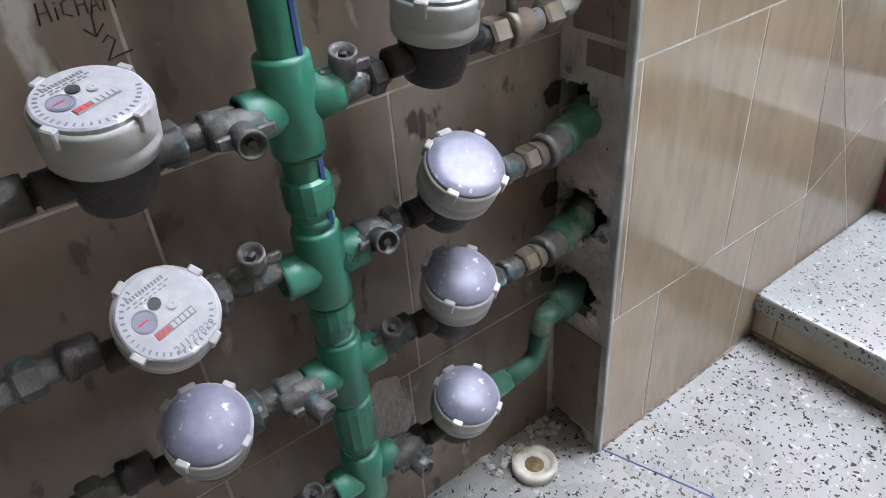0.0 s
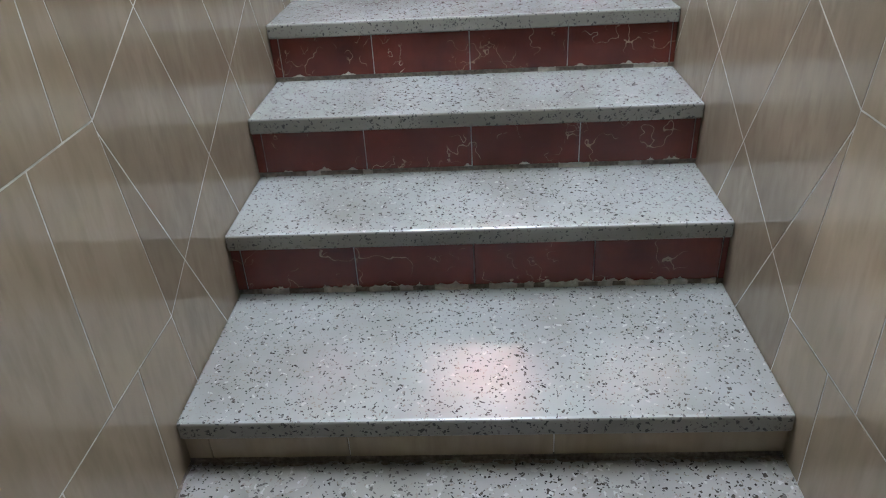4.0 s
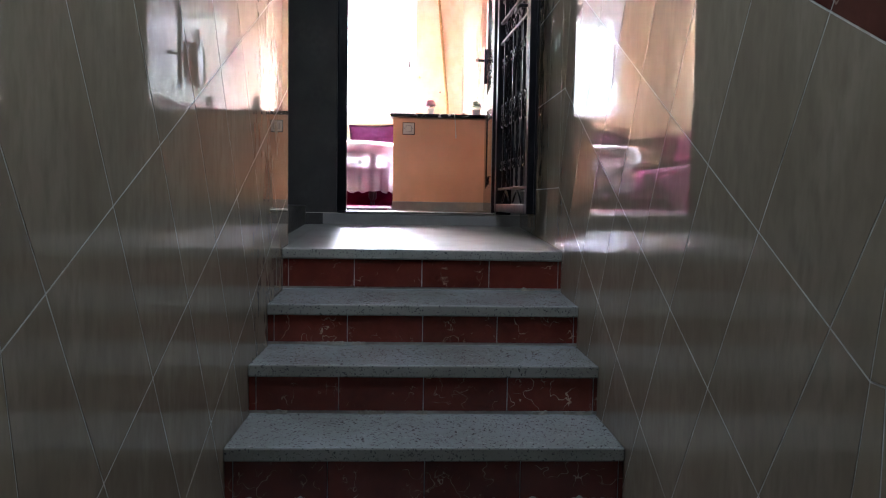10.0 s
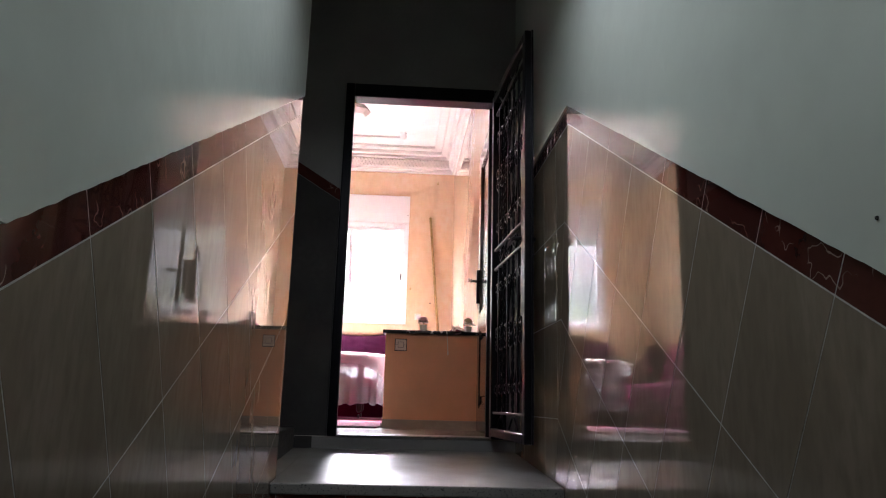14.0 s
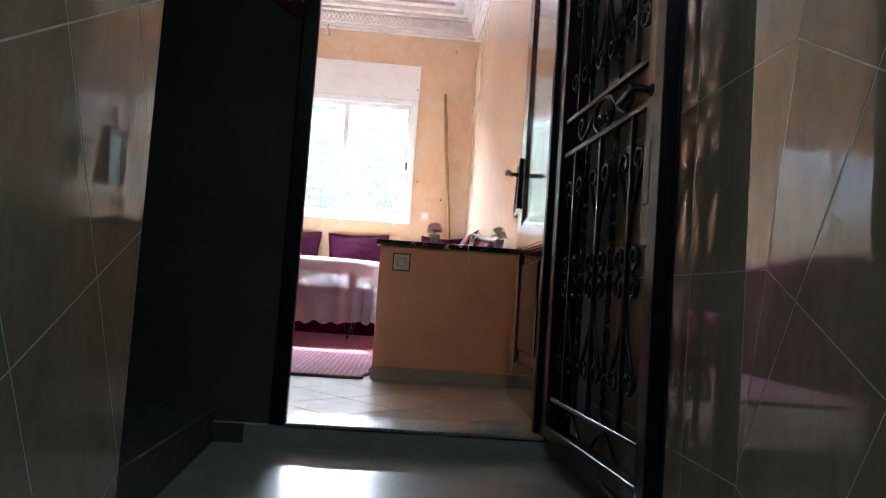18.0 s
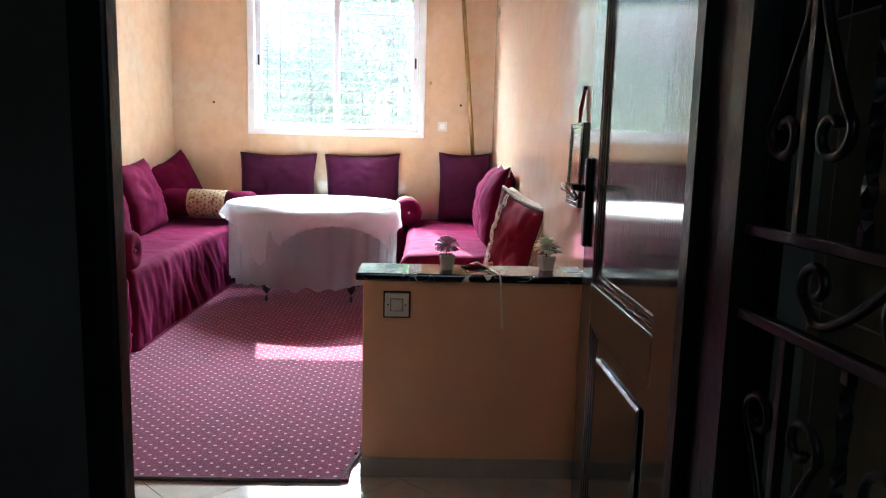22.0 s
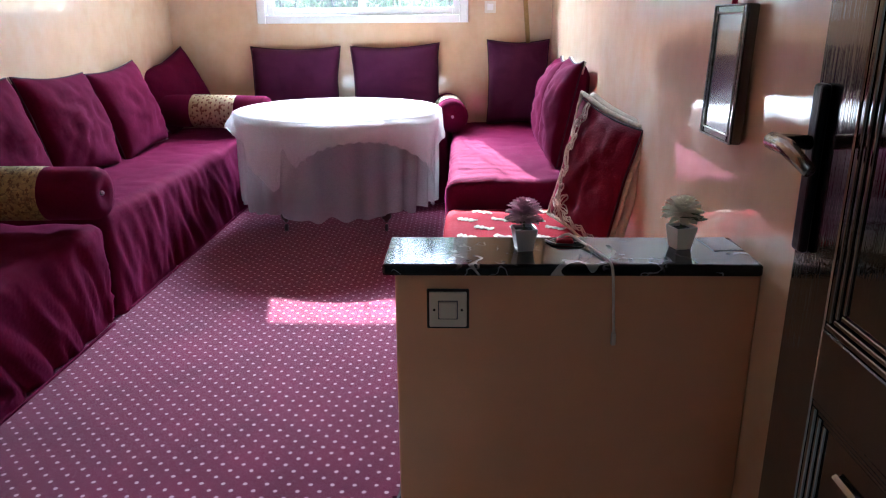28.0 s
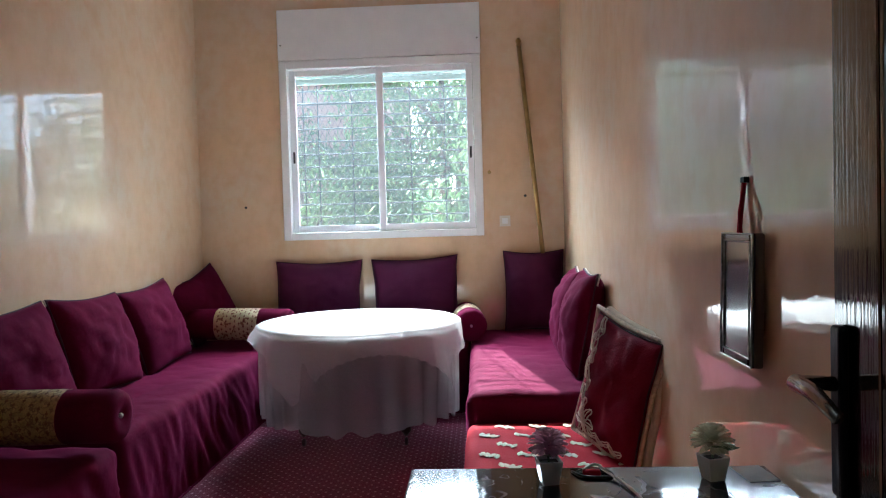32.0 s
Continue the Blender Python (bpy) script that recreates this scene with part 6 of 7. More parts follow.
_p = _n["Principled BSDF"]
_p.inputs["Base Color"].default_value = (0.96, 0.955, 0.955, 1)
_p.inputs["Roughness"].default_value = 0.85
_p.inputs["Subsurface Weight"].default_value = 0.0
_tr, _tl, _m1, _m2 = _n.new("ShaderNodeBsdfTransparent"), _n.new("ShaderNodeBsdfTranslucent"), _n.new("ShaderNodeMixShader"), _n.new("ShaderNodeMixShader")
_tl.inputs[0].default_value = (0.96, 0.955, 0.955, 1)
_c, _v = _n.new("ShaderNodeTexCoord"), _n.new("ShaderNodeTexVoronoi")
_v.inputs["Scale"].default_value = 260
_l.new(_c.outputs["Object"], _v.inputs["Vector"])
_r = _n.new("ShaderNodeMapRange")
_r.inputs[1].default_value, _r.inputs[2].default_value, _r.inputs[3].default_value, _r.inputs[4].default_value = 0.1, 0.7, 0.30, 0.58
_l.new(_v.outputs["Distance"], _r.inputs[0])
_m1.inputs[0].default_value = 0.88
_l.new(_p.outputs[0], _m1.inputs[1])
_l.new(_tl.outputs[0], _m1.inputs[2])
_l.new(_r.outputs[0], _m2.inputs[0])
_l.new(_m1.outputs[0], _m2.inputs[1])
_l.new(_tr.outputs[0], _m2.inputs[2])
_l.new(_m2.outputs[0], _n["Material Output"].inputs[0])
TURNED_WOOD = material("dark_turned_wood", (0.05, 0.022, 0.014), 0.3, vary=0.3, scale=10, fine=60, bump=0.1)
# unseen top, pale so that sunlight through the cloth bounces back
BOUNCE_TOP = material("pale_bounce_top", (0.74, 0.71, 0.66), 0.4, vary=0.08, scale=6, fine=40, bump=0.02)

table = thing("round_table", "round wooden table on turned legs with castors", "table", at=TABLE)
part("tabletop", lathe([(0, TOP - 0.03), (RAD - 0.01, TOP - 0.03), (RAD, TOP - 0.02), (RAD, TOP - 0.008), (RAD - 0.008, TOP - 0.002), (0, TOP - 0.002)], 48), BOUNCE_TOP, table, "hidden table top, made pale to brighten the cloth over it", smooth=False)
part("apron", lathe([(RAD - 0.13, TOP - 0.12), (RAD - 0.11, TOP - 0.12), (RAD - 0.11, TOP - 0.03), (RAD - 0.13, TOP - 0.03)], 40), TURNED_WOOD, table)
for k in range(4):
    a = radians(225 + 90 * k)
    lx, ly = 0.41 * math.cos(a), 0.44 * math.sin(a)
    leg = part("leg", lathe([(0.030, TOP - 0.04), (0.030, 0.52), (0.022, 0.50), (0.034, 0.46), (0.020, 0.42), (0.026, 0.30), (0.018, 0.20), (0.032, 0.15), (0.032, 0.09), (0.018, 0.075), (0.012, 0.06)], 14, m=Matrix.Translation((lx, ly, 0))), TURNED_WOOD, table, smooth=True)
    part("castor", lathe([(0.010, -0.010), (0.022, -0.009), (0.024, 0.0), (0.022, 0.009), (0.010, 0.010)], 14, m=Matrix.Translation((lx, ly, 0.0245)) @ Matrix.Rotation(math.pi / 2, 4, "X")), BLACK_PLASTIC, leg, "small black castor", smooth=True)


def skirt():
    """The long sheer cloth: flat on the table, then hanging in soft folds."""
    bm = bmesh.new()
    n, rows = 300, 16
    rings = [[bm.verts.new((0, 0, TOP + 0.001))]]
    for r in (0.35, 0.6, RAD):
        rings.append([bm.verts.new((r * math.cos(2 * math.pi * k / n), r * math.sin(2 * math.pi * k / n), TOP + 0.001)) for k in range(n)])
    for i in range(1, rows + 1):
        f = i / rows
        ring = []
        for k in range(n):
            a = 2 * math.pi * k / n
            fold = 0.5 + 0.5 * math.sin(a * 27 + 2.6 * math.sin(a * 3) + 1.2 * noise.noise((a * 3, 5, f)))
            r = RAD + 0.006 - 0.045 * f + f ** 0.8 * (0.004 + 0.055 * fold * (0.7 + 0.5 * noise.noise((a * 2, 8, 1)))) + 0.012 * noise.noise((a * 4, f, 3)) * f
            hem = 0.565 + 0.035 * noise.noise((a * 2.5, 0, 1)) + 0.016 * noise.noise((a * 8, 3, 1)) + 0.010 * math.sin(a * 27)
            ring.append(bm.verts.new((r * math.cos(a), r * math.sin(a), TOP - f * hem)))
        rings.append(ring)
    for p, q in zip(rings, rings[1:]):
        for k in range(n):
            if len(p) == 1:
                bm.faces.new((p[0], q[k], q[(k + 1) % n]))
            else:
                bm.faces.new((p[k], q[k], q[(k + 1) % n], p[(k + 1) % n]))
    return bm


def overlay():
    """The square cloth on top: its sides hang short, its corners long and pleated, with a scalloped edge."""
    bm = bmesh.new()
    n, rows = 288, 12
    half, turn = 0.75, radians(19)
    rings = [[bm.verts.new((0, 0, TOP + 0.004))]]
    for r in (0.3, 0.55, RAD):
        rings.append([bm.verts.new((r * math.cos(2 * math.pi * k / n), r * math.sin(2 * math.pi * k / n), TOP + 0.004 + 0.0015 * noise.noise((r * 9, k * 0.1, 3)))) for k in range(n)])
    for i in range(1, rows + 1):
        f = i / rows
        ring = []
        for k in range(n):
            a = 2 * math.pi * k / n
            b = a - turn
            reach = half / max(abs(math.cos(b)), abs(math.sin(b))) - RAD
            corner = math.sin(b * 2) ** 4
            hang = reach * (1 + 0.05 * noise.noise((a * 3, 1, 1))) + 0.006 * math.sin(a * 72)
            pleat = math.sin(b * 12 + 1.3 * math.sin(b * 4)) * (0.2 + corner)
            flip = 0.055 * f * math.exp(-((a - radians(98)) / 0.16) ** 2)
            r = RAD + 0.022 + flip + f * reach * 0.05 + 0.048 * f ** 1.2 * pleat + 0.014 * noise.noise((a * 7, f * 2, 2)) * f
            ring.append(bm.verts.new((r * math.cos(a), r * math.sin(a), TOP + 0.002 - f * hang * 0.95 + 0.5 * flip)))
        rings.append(ring)
    for p, q in zip(rings, rings[1:]):
        for k in range(n):
            if len(p) == 1:
                bm.faces.new((p[0], q[k], q[(k + 1) % n]))
            else:
                bm.faces.new((p[k], q[k], q[(k + 1) % n], p[(k + 1) % n]))
    return bm


cloth = thing("table_skirt_cloth", "long sheer white lace cloth over the round table", "tablecloth", at=TABLE)
part("cloth", skirt(), LACE_THIN, cloth, smooth=True)
cloth = thing("square_tablecloth", "square white lace cloth laid over the table", "tablecloth", at=TABLE)
LACE_DENSE = LACE_THIN.copy()
LACE_DENSE.name = "dense_white_lace"
for node in LACE_DENSE.node_tree.nodes:
    if node.type == "MIX_SHADER" and not node.inputs[0].is_linked:
        node.inputs[0].default_value = 0.62
    if node.type == "MAP_RANGE":
        node.inputs[3].default_value, node.inputs[4].default_value = 0.14, 0.46
part("cloth", overlay(), LACE_DENSE, cloth, smooth=True)

# ---- half wall: switch, flowers, cable, card ----
switch = thing("light_switch", "ivory light switch on a dark wall plate", "light switch", at=(6.02, 0.071, 1.916))
part("back_plate", box(-0.007, 0, -0.0475, 0.0475, -0.0475, 0.0475, 0.002), BLACK_PLASTIC, switch, "thin dark backing plate")
part("plate", box(-0.011, -0.005, -0.042, 0.042, -0.042, 0.042, 0.002), PLASTIC, switch)
part("rocker_gap", box(-0.0122, -0.010, -0.0225, 0.0225, -0.0225, 0.0225), GREY_PRINT, switch)
part("rocker", box(-0.016, -0.010, -0.020, 0.020, -0.020, 0.020, 0.002), PLASTIC, switch)
for y in (-0.031, 0.031):
    part("screw", lathe([(0.003, 0.011), (0.003, 0.0125), (0, 0.013)], 8, m=between((0, y, 0), (-1, y, 0))), BLACK_PLASTIC, switch)

def petal_cloth(name, colour):
    """Thin dyed cloth that glows when the light stands behind it."""
    mat = material(name, colour, 0.7, vary=0.15, scale=40)
    nodes, links = mat.node_tree.nodes, mat.node_tree.links
    through_light, blend = nodes.new("ShaderNodeBsdfTranslucent"), nodes.new("ShaderNodeMixShader")
    through_light.inputs[0].default_value, blend.inputs[0].default_value = (*colour, 1), 0.7
    links.new(nodes["Principled BSDF"].outputs[0], blend.inputs[1])
    links.new(through_light.outputs[0], blend.inputs[2])
    links.new(blend.outputs[0], nodes["Material Output"].inputs[0])
    return mat


PINK = petal_cloth("pink_fabric_petals", (0.98, 0.80, 0.88))
CREAM = petal_cloth("cream_fabric_petals", (0.98, 0.97, 0.86))
LEAF = material("dark_green_leaves", (0.045, 0.10, 0.035), 0.5, vary=0.3, scale=30)
SOIL = material("dark_soil", (0.03, 0.02, 0.015), 0.95, vary=0.4, scale=80, bump=0.5)
POT = material("glossy_white_ceramic", (0.84, 0.83, 0.81), 0.15, vary=0.04, scale=12, bump=0.0)


def flower_pot(place, petals, label, size, seed):
    root = thing("flower_pot", label, "potted flower", "flowers on the half wall", at=place, turn=8 * seed)
    root.matrix_world = root.matrix_world @ Matrix.Scale(0.86, 4)
    bm = bmesh.new()
    ring = lambda w, z: [bm.verts.new((sx * w, sy * w, z)) for sx, sy in ((-1, -1), (1, -1), (1, 1), (-1, 1))]
    loops = [ring(0.021, 0.0), ring(0.031, 0.062), ring(0.027, 0.062), ring(0.025, 0.050)]
    for a, b in zip(loops, loops[1:]):
        for k in range(4):
            bm.faces.new((a[k], a[(k + 1) % 4], b[(k + 1) % 4], b[k]))
    bm.faces.new(loops[0][::-1])
    bmesh.ops.bevel(bm, geom=[e for e in bm.edges], offset=0.002, segments=2, affect="EDGES", profile=0.5)
    part("pot", bm, POT, root, "small square tapered white pot")
    part("soil", box(-0.0262, 0.0262, -0.0262, 0.0262, 0.044, 0.055, 0.003), SOIL, root)
    rg = random.Random(seed)
    part("stem", tube([(0, 0, 0.05), (0.004, 0.002, 0.10)], 0.003, 6), LEAF, root)
    for k in range(9 if seed == 2 else 7):
        a, ln = rg.uniform(0, 6.28), rg.uniform(0.038, 0.062)
        if seed == 2 and k < 4:
            a, ln = radians(-95 + 14 * k), 0.075
        pts = [(0.006, 0), (0.3 * ln, 0.013), (0.6 * ln, 0.017), (0.85 * ln, 0.010), (ln, 0.0), (0.85 * ln, -0.010), (0.6 * ln, -0.017), (0.3 * ln, -0.013)]
        bm = prism(pts, lambda u, v, w: Vector((u, v, w + 0.35 * u - 3.2 * u * u)), 0.001)
        bmesh.ops.transform(bm, matrix=pose(0, 0, 0.068 + 0.003 * k, 0, 0, math.degrees(a)), verts=bm.verts)
        part("leaf", bm, LEAF, root)
    bloom = part("bloom_core", lathe([(0.0, 0.090), (0.012, 0.092), (0.014, 0.102), (0, 0.110)], 10), petals, root)
    for layer, (count, ln, up) in enumerate(((22, 0.046, -8), (22, 0.046, 12), (20, 0.044, 32), (18, 0.041, 50), (14, 0.037, 66), (9, 0.032, 80))):
        for k in range(count):
            pts = [(0.004, -0.003), (ln * 0.6 * size, -0.0080), (ln * 0.9 * size, -0.0066), (ln * size, 0.0), (ln * 0.9 * size, 0.0066), (ln * 0.6 * size, 0.0080), (0.004, 0.003)]
            bm = prism(pts, lambda u, v, w: Vector((u, v, w + 60 * v * v - 1.5 * u * u)), 0.0008)
            bmesh.ops.transform(bm, matrix=Matrix.Translation((0.002, 0.001, 0.094 + 0.002 * layer)) @ pose(0, 0, 0, 0, 0, 360 * (k + 0.5 * layer + rg.uniform(-0.2, 0.2)) / count) @ pose(0, 0, 0, 0, -up + rg.uniform(-7, 7), 0), verts=bm.verts)
            part("petal", bm, petals, bloom)
    return root


flower_pot((6.095, -0.102, 2.0315), PINK, "pink fabric flower in a small white pot", 1.15, 1)
flower_pot((6.11, -0.462, 2.0315), CREAM, "cream fabric flower in a small white pot", 1.2, 2)
cable = thing("phone_cable", "white charging cable hanging over the half wall", "cable")
part("cord", tube(smooth_line([(6.165, -0.185, 2.035), (6.175, -0.215, 2.045), (6.14, -0.235, 2.040), (6.07, -0.262, 2.037), (6.0, -0.278, 2.036), (5.979, -0.284, 2.02), (5.979, -0.290, 1.95), (5.982, -0.296, 1.87)]), 0.0032, 7), PLASTIC, cable, smooth=True)
part("plug", box(5.977, 5.987, -0.301, -0.291, 1.845, 1.875, 0.002), PLASTIC, cable)
trinket = thing("red_trinket", "small red and dark cord trinket on the marble", "trinket")
part("cord", tube(smooth_line([(6.15, -0.165, 2.034), (6.17, -0.195, 2.036), (6.15, -0.245, 2.034), (6.12, -0.235, 2.035), (6.125, -0.18, 2.035), (6.16, -0.16, 2.034)]), 0.003, 6), BLACK_PLASTIC, trinket, smooth=True)
part("body", box(6.128, 6.152, -0.222, -0.182, 2.0312, 2.044, 0.005, segments=2), RED_CLOTH, trinket, smooth=True)
card = thing("paper_card", "grey paper card lying on the marble top", "card", at=(6.14, -0.562, 2.0312), turn=6)
part("card", box(-0.05, 0.05, -0.034, 0.034, 0, 0.0015), material("grey_card", (0.42, 0.41, 0.40), 0.5, vary=0.1, scale=20), card)

# ---- on the room walls ----
picture = thing("hanging_picture", "small dark framed glass picture on a red ribbon", "picture frame", at=(6.315, ROOM_R + 0.006, 2.235))
picture.matrix_world = pose(6.315, ROOM_R + 0.018, 2.252, 0, 0, 0) @ pose(0, 0, 0, 1.5, 0, 0)
pw, ph = 0.215, 0.315
PICTURE_GLASS = material("dark_picture_glass", (0.10, 0.12, 0.14), 0.2, vary=0.1, scale=8, bump=0.0, coat=1.0, coat_rough=0.07)
PICTURE_GLASS.node_tree.nodes["Principled BSDF"].inputs["Coat IOR"].default_value = 1.8
SILVER_EDGE = material("tarnished_silver_beading", (0.42, 0.40, 0.36), 0.35, 0.9, vary=0.35, scale=60, bump=0.1)
for g0, g1, y0 in ((0.0, 0.0035, 0.0165), (0.0185, 0.0215, 0.0160)):
    for a, b, c, d in ((-pw / 2 + g0, -pw / 2 + g1, g0, ph - g0), (pw / 2 - g1, pw / 2 - g0, g0, ph - g0), (-pw / 2 + g1, pw / 2 - g1, g0, g1), (-pw / 2 + g1, pw / 2 - g1, ph - g1, ph - g0)):
        part("beading", box(a, b, y0, 0.0205, c, d, 0.001), SILVER_EDGE, picture, "thin silvery beading")
for a, b, c, d in ((-pw / 2, -pw / 2 + 0.022, 0, ph), (pw / 2 - 0.022, pw / 2, 0, ph), (-pw / 2 + 0.022, pw / 2 - 0.022, 0, 0.024), (-pw / 2 + 0.022, pw / 2 - 0.022, ph - 0.024, ph)):
    part("frame_bar", box(a, b, -0.010, 0.018, c, d, 0.005, segments=2), DARK_WOOD, picture)
part("picture_glass", box(-pw / 2 + 0.02, pw / 2 - 0.02, 0.008, 0.0155, 0.022, ph - 0.022), PICTURE_GLASS, picture, "dark glass that mirrors the room")
part("ribbon", tube([(-0.006, 0.010, ph - 0.02), (-0.012, 0.016, ph + 0.05), (0.0, 0.0, ph + 0.125)], 0.005, 5), RED_CLOTH, picture, "red ribbon")
part("ribbon", tube([(0.010, 0.010, ph - 0.02), (0.014, 0.004, ph + 0.05), (0.004, 0.0, ph + 0.125)], 0.0065, 5), RED_CLOTH, picture, "red ribbon")
part("hook", box(-0.012, 0.016, -0.034, 0.006, ph + 0.122, ph + 0.137, 0.002), BLACK_IRON, picture)

socket = thing("wall_socket", "small white wall socket beside the window", "socket", at=(ROOM_FAR, -0.163, 2.628))
part("plate", box(-0.008, 0, -0.042, 0.042, -0.042, 0.042, 0.002), PLASTIC, socket)
part("insert", box(-0.011, -0.007, -0.022, 0.022, -0.022, 0.022, 0.001), ALUMINIUM, socket)
pole = thing("curtain_pole", "brass curtain pole leaning in the room corner", "pole")
part("rod", tube([(10.07, -0.46, SEAT_R + 0.4), (10.125, -0.30, 3.97)], 0.018, 12), BRASS, pole, smooth=True)
part("lower_rod", tube([(10.052, -0.51, ROOM_Z + 0.52), (10.07, -0.46, SEAT_R + 0.4)], 0.018, 12), BRASS, pole, smooth=True)
part("finial", lathe([(0.013, 0), (0.020, 0.01), (0.014, 0.025), (0.022, 0.045), (0.010, 0.065), (0, 0.07)], 12, m=between((10.125, -0.30, 3.965), (10.127, -0.293, 4.06))), BRASS, pole, smooth=True)
for y, z, name, label in ((-0.05, 3.01, "wall_hook", "small metal hook beside the window"), (-0.325, 2.82, "wall_plug", "dark wall plug in the stucco"), (1.885, 2.79, "wall_plug", "dark wall plug in the stucco"), (-0.39, 4.53, "pole_bracket", "small brass bracket high in the corner")):
    ob = thing(name, label, name.replace("_", " "), at=(ROOM_FAR, y, z))
    if name == "wall_plug":
        part("plug", lathe([(0.011, 0), (0.010, 0.004), (0.004, 0.005), (0, 0.003)], 10, m=between((0, 0, 0), (-1, 0, 0))), BLACK_PLASTIC, ob)
    else:
        part("plate", lathe([(0.014, 0), (0.013, 0.006), (0, 0.008)], 12, m=between((0, 0, 0), (-1, 0, 0))), BRASS, ob)
        part("arm", tube([(-0.006, 0, 0), (-0.035, 0, -0.004), (-0.045, 0, 0.012)], 0.005, 8), BRASS, ob, smooth=True)
# skirting of the entry walls and the carpet's bound edge
structure("baseboard_left", box(6.152, 6.164, 1.50, 1.54, ROOM_Z, 1.35, 0.002), GREY_SKIRT, "grey tile skirting at the wall end", "skirting")
structure("baseboard_entry", box(DOOR_X + 0.18, 6.152, 1.488, 1.499, ROOM_Z, 1.35, 0.002), GREY_SKIRT, "grey tile skirting of the entry", "skirting")
structure("baseboard_right", box(DOOR_X + 0.18, 6.007, ROOM_R + 0.001, ROOM_R + 0.012, ROOM_Z, 1.35, 0.002), GREY_SKIRT, "grey tile skirting beside the half wall", "skirting")
bind = bmesh.new()
tube([(5.958, 0.262, ROOM_Z + 0.007), (5.958, 0.8, ROOM_Z + 0.008), (5.957, 1.49, ROOM_Z + 0.007)], 0.0085, 6, bind)
tube([(5.958, 0.262, ROOM_Z + 0.007), (6.20, 0.205, ROOM_Z + 0.009), (6.23, 0.203, ROOM_Z + 0.03)], 0.0085, 6, bind)
tagged(mesh_object("carpet_binding", bind, CARPET_EDGE), "frayed grey binding along the carpet edge", "carpet edge")

# ---- outside the window ----
GRASS = material("dry_grass_ground", (0.30, 0.27, 0.19), 0.95, vary=0.3, scale=2, fine=30, bump=0.3)
HOUSE_RED = material("terracotta_render", (0.40, 0.215, 0.17), 0.8, vary=0.12, scale=1.2, fine=12)
BARK = material("grey_brown_bark", (0.12, 0.085, 0.06), 0.9, vary=0.3, scale=8, fine=40, bump=0.6)
LEAF_MATS = []
for k, c in enumerate(((0.058, 0.095, 0.040), (0.084, 0.12, 0.055), (0.047, 0.078, 0.035))):
    m = bpy.data.materials.new("tree_leaf")
    m.use_nodes = True
    n_, l_ = m.node_tree.nodes, m.node_tree.links
    b_ = n_["Principled BSDF"]
    b_.inputs["Base Color"].default_value, b_.inputs["Roughness"].default_value = (*c, 1), 0.45
    t_, x_ = n_.new("ShaderNodeBsdfTranslucent"), n_.new("ShaderNodeMixShader")
    t_.inputs[0].default_value = (c[0] * 1.9, c[1] * 2.0, c[2] * 1.5, 1)
    x_.inputs[0].default_value = 0.4
    l_.new(b_.outputs[0], x_.inputs[1])
    l_.new(t_.outputs[0], x_.inputs[2])
    l_.new(x_.outputs[0], n_["Material Output"].inputs[0])
    LEAF_MATS.append(m)
structure("ground", box(10.45, 400, -200, 200, -0.5, 0.0), GRASS, "dry grassy ground outside", "ground")


def tree(x, y, height, spread, seed):
    rg = random.Random(seed)
    root = thing("tree", "leafy green tree outside the barred window", "tree", "garden trees", at=(x, y, 0))
    part("trunk", tube([(0, 0, -0.05), (0.06, 0.05, height * 0.3), (rg.uniform(-0.2, 0.2), 0.1, height * 0.75)], [0.13, 0.10, 0.04], 10), BARK, root, smooth=True)
    tips = []
    for k in range(16):
        a, z = rg.uniform(0, 6.28), height * rg.uniform(0.22, 0.75)
        d = spread * rg.uniform(0.45, 1.0)
        tip = (d * math.cos(a), d * math.sin(a), z + height * rg.uniform(0.02, 0.26))
        part("limb", tube([(0.04, 0.04, z), (tip[0] * 0.5, tip[1] * 0.5, z + (tip[2] - z) * 0.7), tip], [0.04, 0.025, 0.008], 6), BARK, root)
        tips.append((Vector((0.04, 0.04, z)), Vector(tip)))
    verts, faces, mats = [], [], []
    for k in range(int(4200 * (height / 4.6) ** 1.5)):
        a, b = rg.choice(tips)
        c = a.lerp(b, rg.uniform(0.35, 1.1)) + Vector((rg.gauss(0, 0.22), rg.gauss(0, 0.22), rg.gauss(0, 0.2)))
        q = Euler((rg.uniform(0, 6.28), rg.uniform(0, 6.28), rg.uniform(0, 6.28))).to_matrix()
        ln, wd = rg.uniform(0.05, 0.10), rg.uniform(0.012, 0.022)
        i = len(verts)
        verts += [tuple(c + q @ Vector(p)) for p in ((-ln, 0, 0), (0, -wd, 0.006), (ln, 0, 0), (0, wd, 0.006))]
        faces.append((i, i + 1, i + 2, i + 3))
        mats.append(rg.randrange(3))
    data = bpy.data.meshes.new("crown")
    data.from_pydata(verts, [], faces)
    for m in LEAF_MATS:
        data.materials.append(m)
    data.polygons.foreach_set("material_index", mats)
    crown = new("crown", data)
    crown.parent = root
    return root


for x, y, h, s, seed in ((16.3, 0.5, 7.0, 2.2, 7), (19.5, 1.6, 8.2, 2.7, 8), (14.2, 0.2, 4.6, 1.7, 1), (15.0, 2.6, 4.4, 1.8, 2), (14.8, -2.3, 4.8, 1.9, 3), (17.5, 1.2, 5.6, 2.3, 4), (18.0, -1.2, 5.2, 2.2, 5), (18.5, 4.6, 5.6, 2.4, 6)):
    tree(x, y, h, s, seed)
house = thing("terracotta_house", "terracotta rendered house behind the garden trees", "house", at=(22, 4.0, 0))
part("wall", box(0, 6, -1.8, 5, -0.3, 7.5), HOUSE_RED, house)
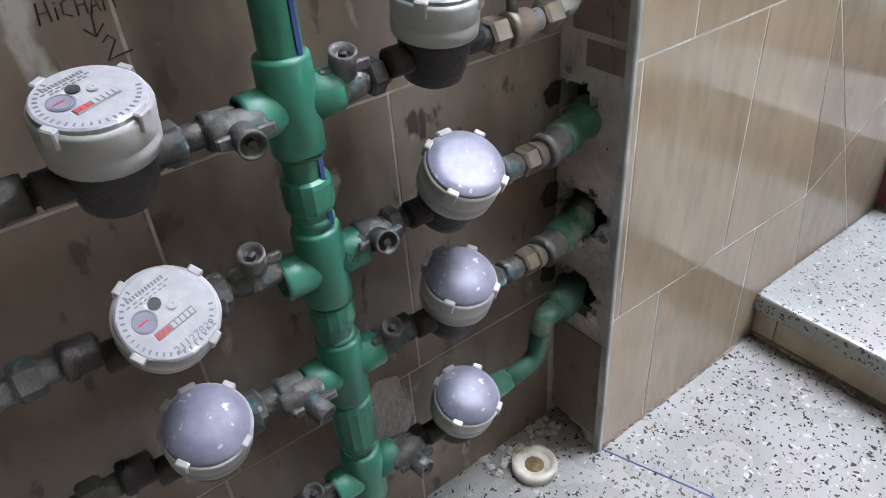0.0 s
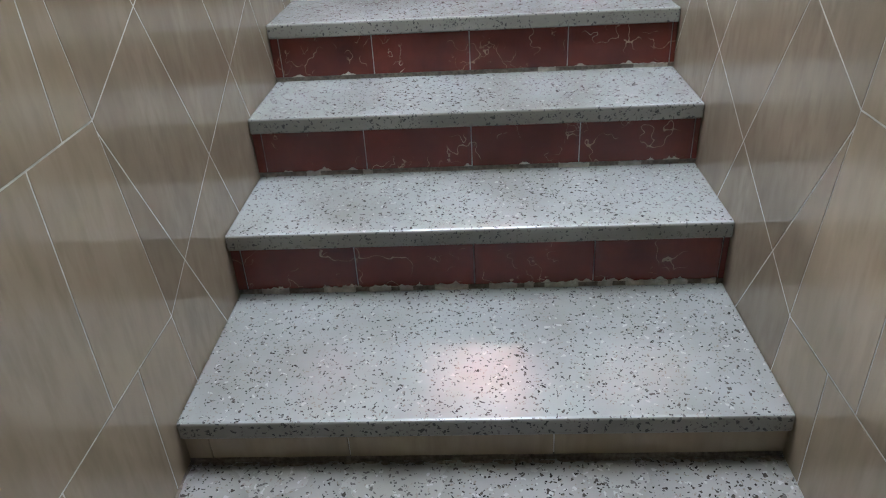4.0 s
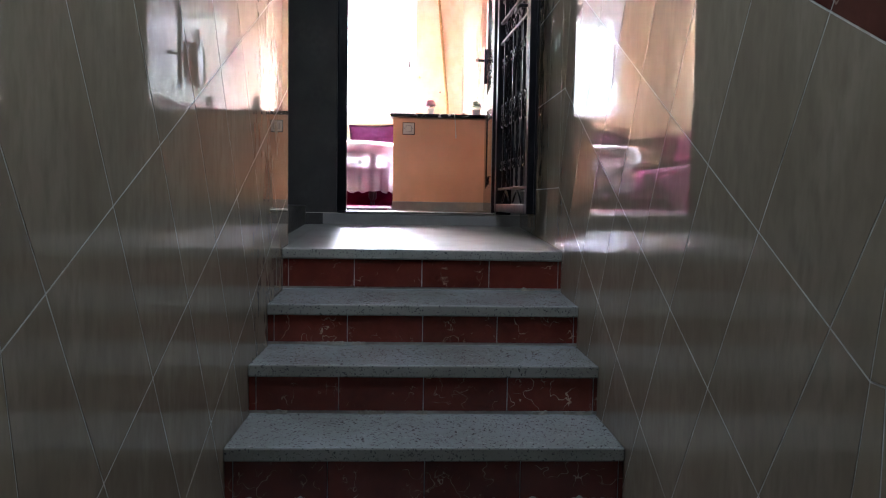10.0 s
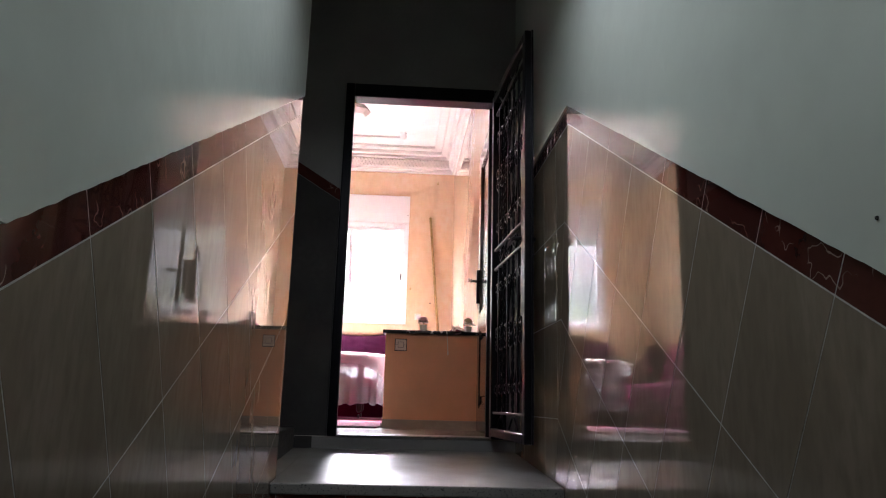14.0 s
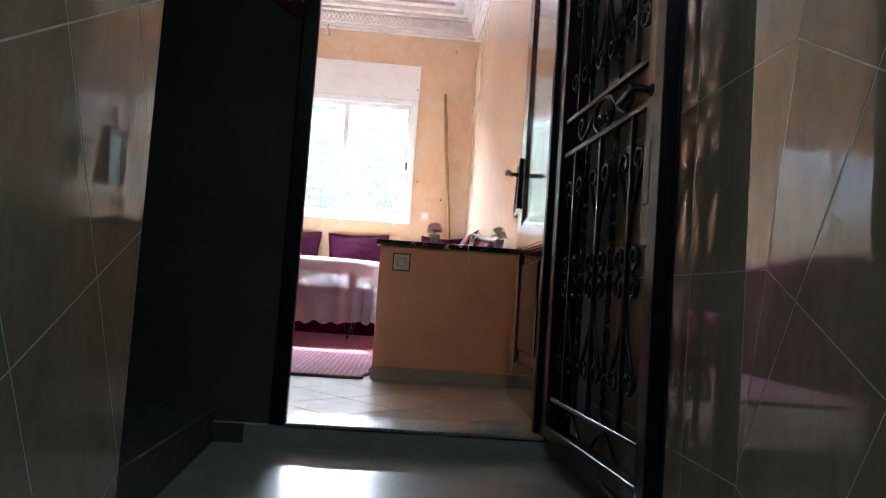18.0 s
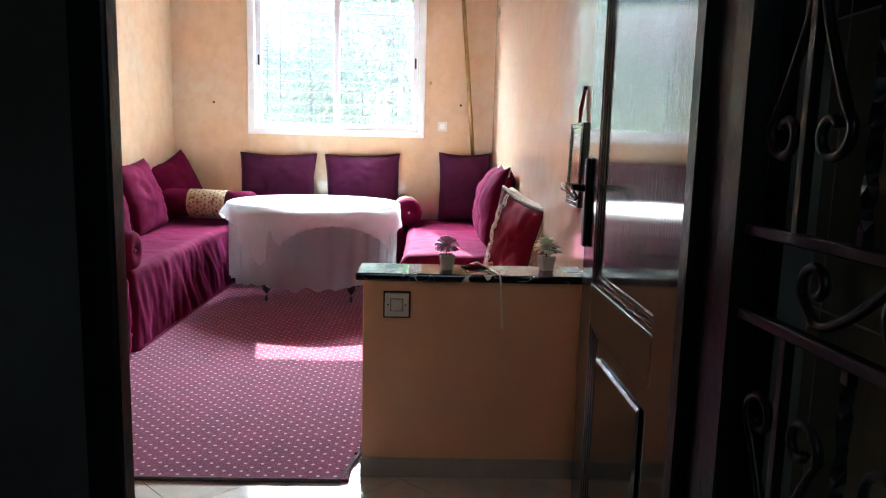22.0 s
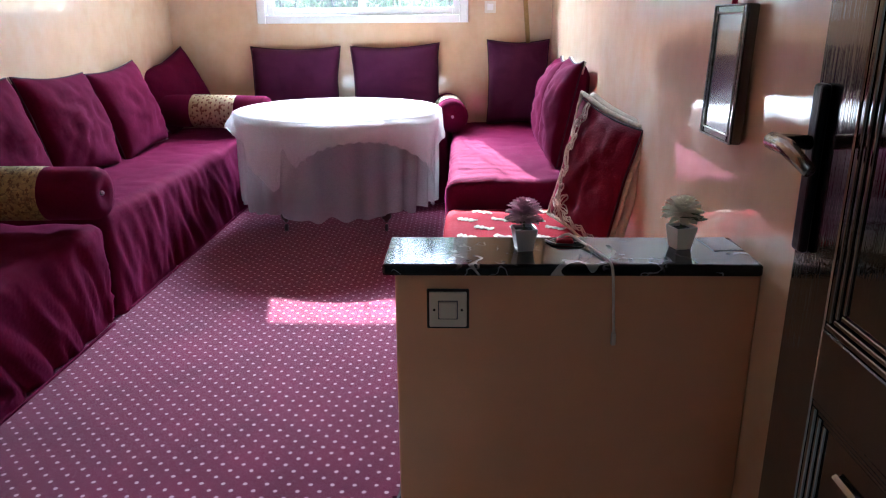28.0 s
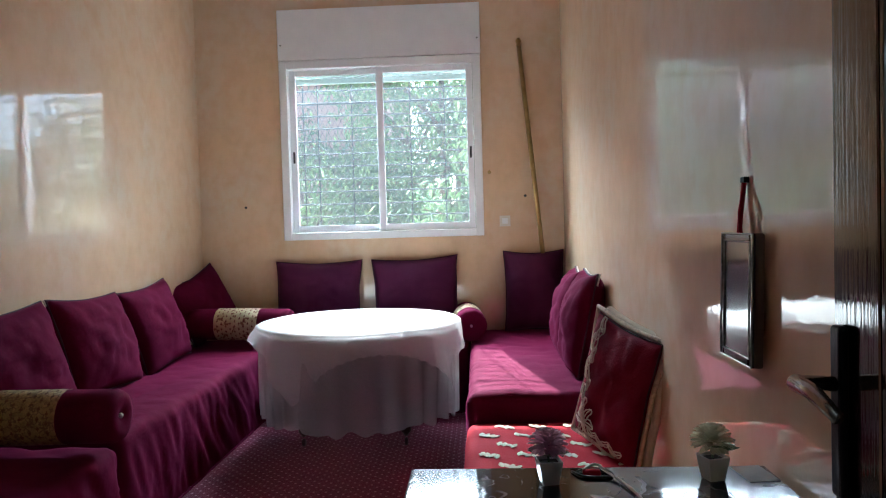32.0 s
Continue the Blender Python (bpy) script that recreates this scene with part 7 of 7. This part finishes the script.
part("roof", box(-0.3, 6.3, -2.1, 5.3, 7.5, 7.75, 0.02), WHITE_PLASTER, house)
for z in (1.2, 4.4):
    for y in (1.7, 3.6):
        w = part("window", box(-0.03, 0.02, y, y + 1.0, z, z + 1.3, 0.01), ALUMINIUM, house)
        part("pane", box(-0.035, -0.031, y + 0.08, y + 0.92, z + 0.08, z + 1.22), BLACK_PLASTIC, w)

# ---- pieces of walls, floors and stairs ----
tile_wall(wall_left, LEFT, 1, RAKE_L, 0.903, 3.527, None, 2.110, (0.538, 1.05), COURSES_LEFT)
tile_wall(wall_right, RIGHT, -1, RAKE_R, -1.6, DOOR_X - 0.002, SECOND, 2.094, (0.538, 1.05), COURSES)
for n, (x, z) in enumerate(NOSES):
    low = 0.0 if n == 0 else NOSES[n - 1][1]
    cuts = [LEFT, 0.53, 0.25, -0.155, RIGHT] if n == 0 else [LEFT, 0.555, 0.28, -0.005, -0.29, RIGHT + 0.015, RIGHT]
    for a, b in zip(cuts, cuts[1:]):
        part("riser_tile", box(x + 0.0165, x + 0.0225, b + 0.0015, a - 0.0015, low + 0.012, z - 0.0445), WALL_TILE if n == 0 else RED_TILE, stairs)
MORTAR = material("crusted_pale_mortar", (0.50, 0.45, 0.37), 0.9, vary=0.3, scale=30, fine=120, bump=0.5)
smear = random.Random(21)
for n, (x, z) in enumerate(NOSES[1:], 1):
    low, y = NOSES[n - 1][1], RIGHT + 0.02
    while y < LEFT - 0.05:
        w = smear.uniform(0.02, 0.10)
        if smear.random() < (0.75 if n == 1 else 0.22):
            steps = max(5, int(w / 0.007))
            outline = [(y, low + 0.0005), (y + w, low + 0.0005)]
            outline += [(y + w * (1 - k / steps), low + 0.010 + 0.009 * abs(noise.noise((y * 40 + k * 0.9, n, 1.5))) + 0.003 * smear.random() * (n == 1)) for k in range(steps + 1)]
            part("mortar_smear", prism(outline, lambda u, v, q: Vector((x + 0.0155 - q, u, v)), -0.004), MORTAR, stairs, "crusted pale mortar along the riser foot")
        y += w + smear.uniform(0.005, 0.06)
part("slab_joint", box(3.40, DOOR_X - 0.03, 0.293, 0.297, LANDING_Z - 0.01, LANDING_Z + 0.0012), BLACK_PLASTIC, stairs, "dark joint of the landing slab")
for v in stairs.children[-1].data.vertices:
    v.co.z += 0.062 * (v.co.x - 3.372) / (DOOR_X - 3.372)
wall_meters = bpy.data.objects["wall_meters"]
for z0, z1, shift in ((0.0, 0.30, 0.0), (0.30, 0.735, 0.02), (0.735, 1.16, 0.05), (1.16, 1.58, 0.05)):
    x = 0.60 - 0.29 * 8 + shift
    while x < 0.9:
        x1 = min(x + 0.29, 0.898)
        if x1 - x > 0.02:
            part("tile", prism([(max(x, -1.6) + 0.0019, z0 + 0.0019), (x1 - 0.0019, z0 + 0.0019), (x1 - 0.0019, z1 - 0.0019), (max(x, -1.6) + 0.0019, z1 - 0.0019)], lambda u, v, w: Vector((u, 0.70 - w, v)), 0.0008), NICHE_TILE, wall_meters)
        x += 0.29
part("painted_plaster", box(-1.6, 0.9, 0.698, 0.703, 1.58, 5.6), STAIR_PAINT, wall_meters)
# diagonal cream tiles of the entry floor
floor_room = bpy.data.objects["floor_room"]
SIDE = 0.335
for i in range(-22, 22):
    for j in range(-22, 22):
        cx, cy = 5.523 + (i + j) * SIDE / math.sqrt(2), 0.286 + (i - j) * SIDE / math.sqrt(2)
        h = SIDE / math.sqrt(2) - 0.0022
        cell = [(cx + h, cy), (cx, cy + h), (cx - h, cy), (cx, cy - h)]
        for a, b, c in ((-1, 0, -(DOOR_X - 0.012)), (1, 0, 6.4), (0, -1, 0.62), (0, 1, 1.5)):
            cell = clip(cell, a, b, c) if cell else cell
        if len(cell) > 2 and area2(cell) > 0.001:
            part("floor_tile", prism(cell, lambda u, v, w: Vector((u, v, ROOM_Z + w)), 0.0035), FLOOR_TILE, floor_room)
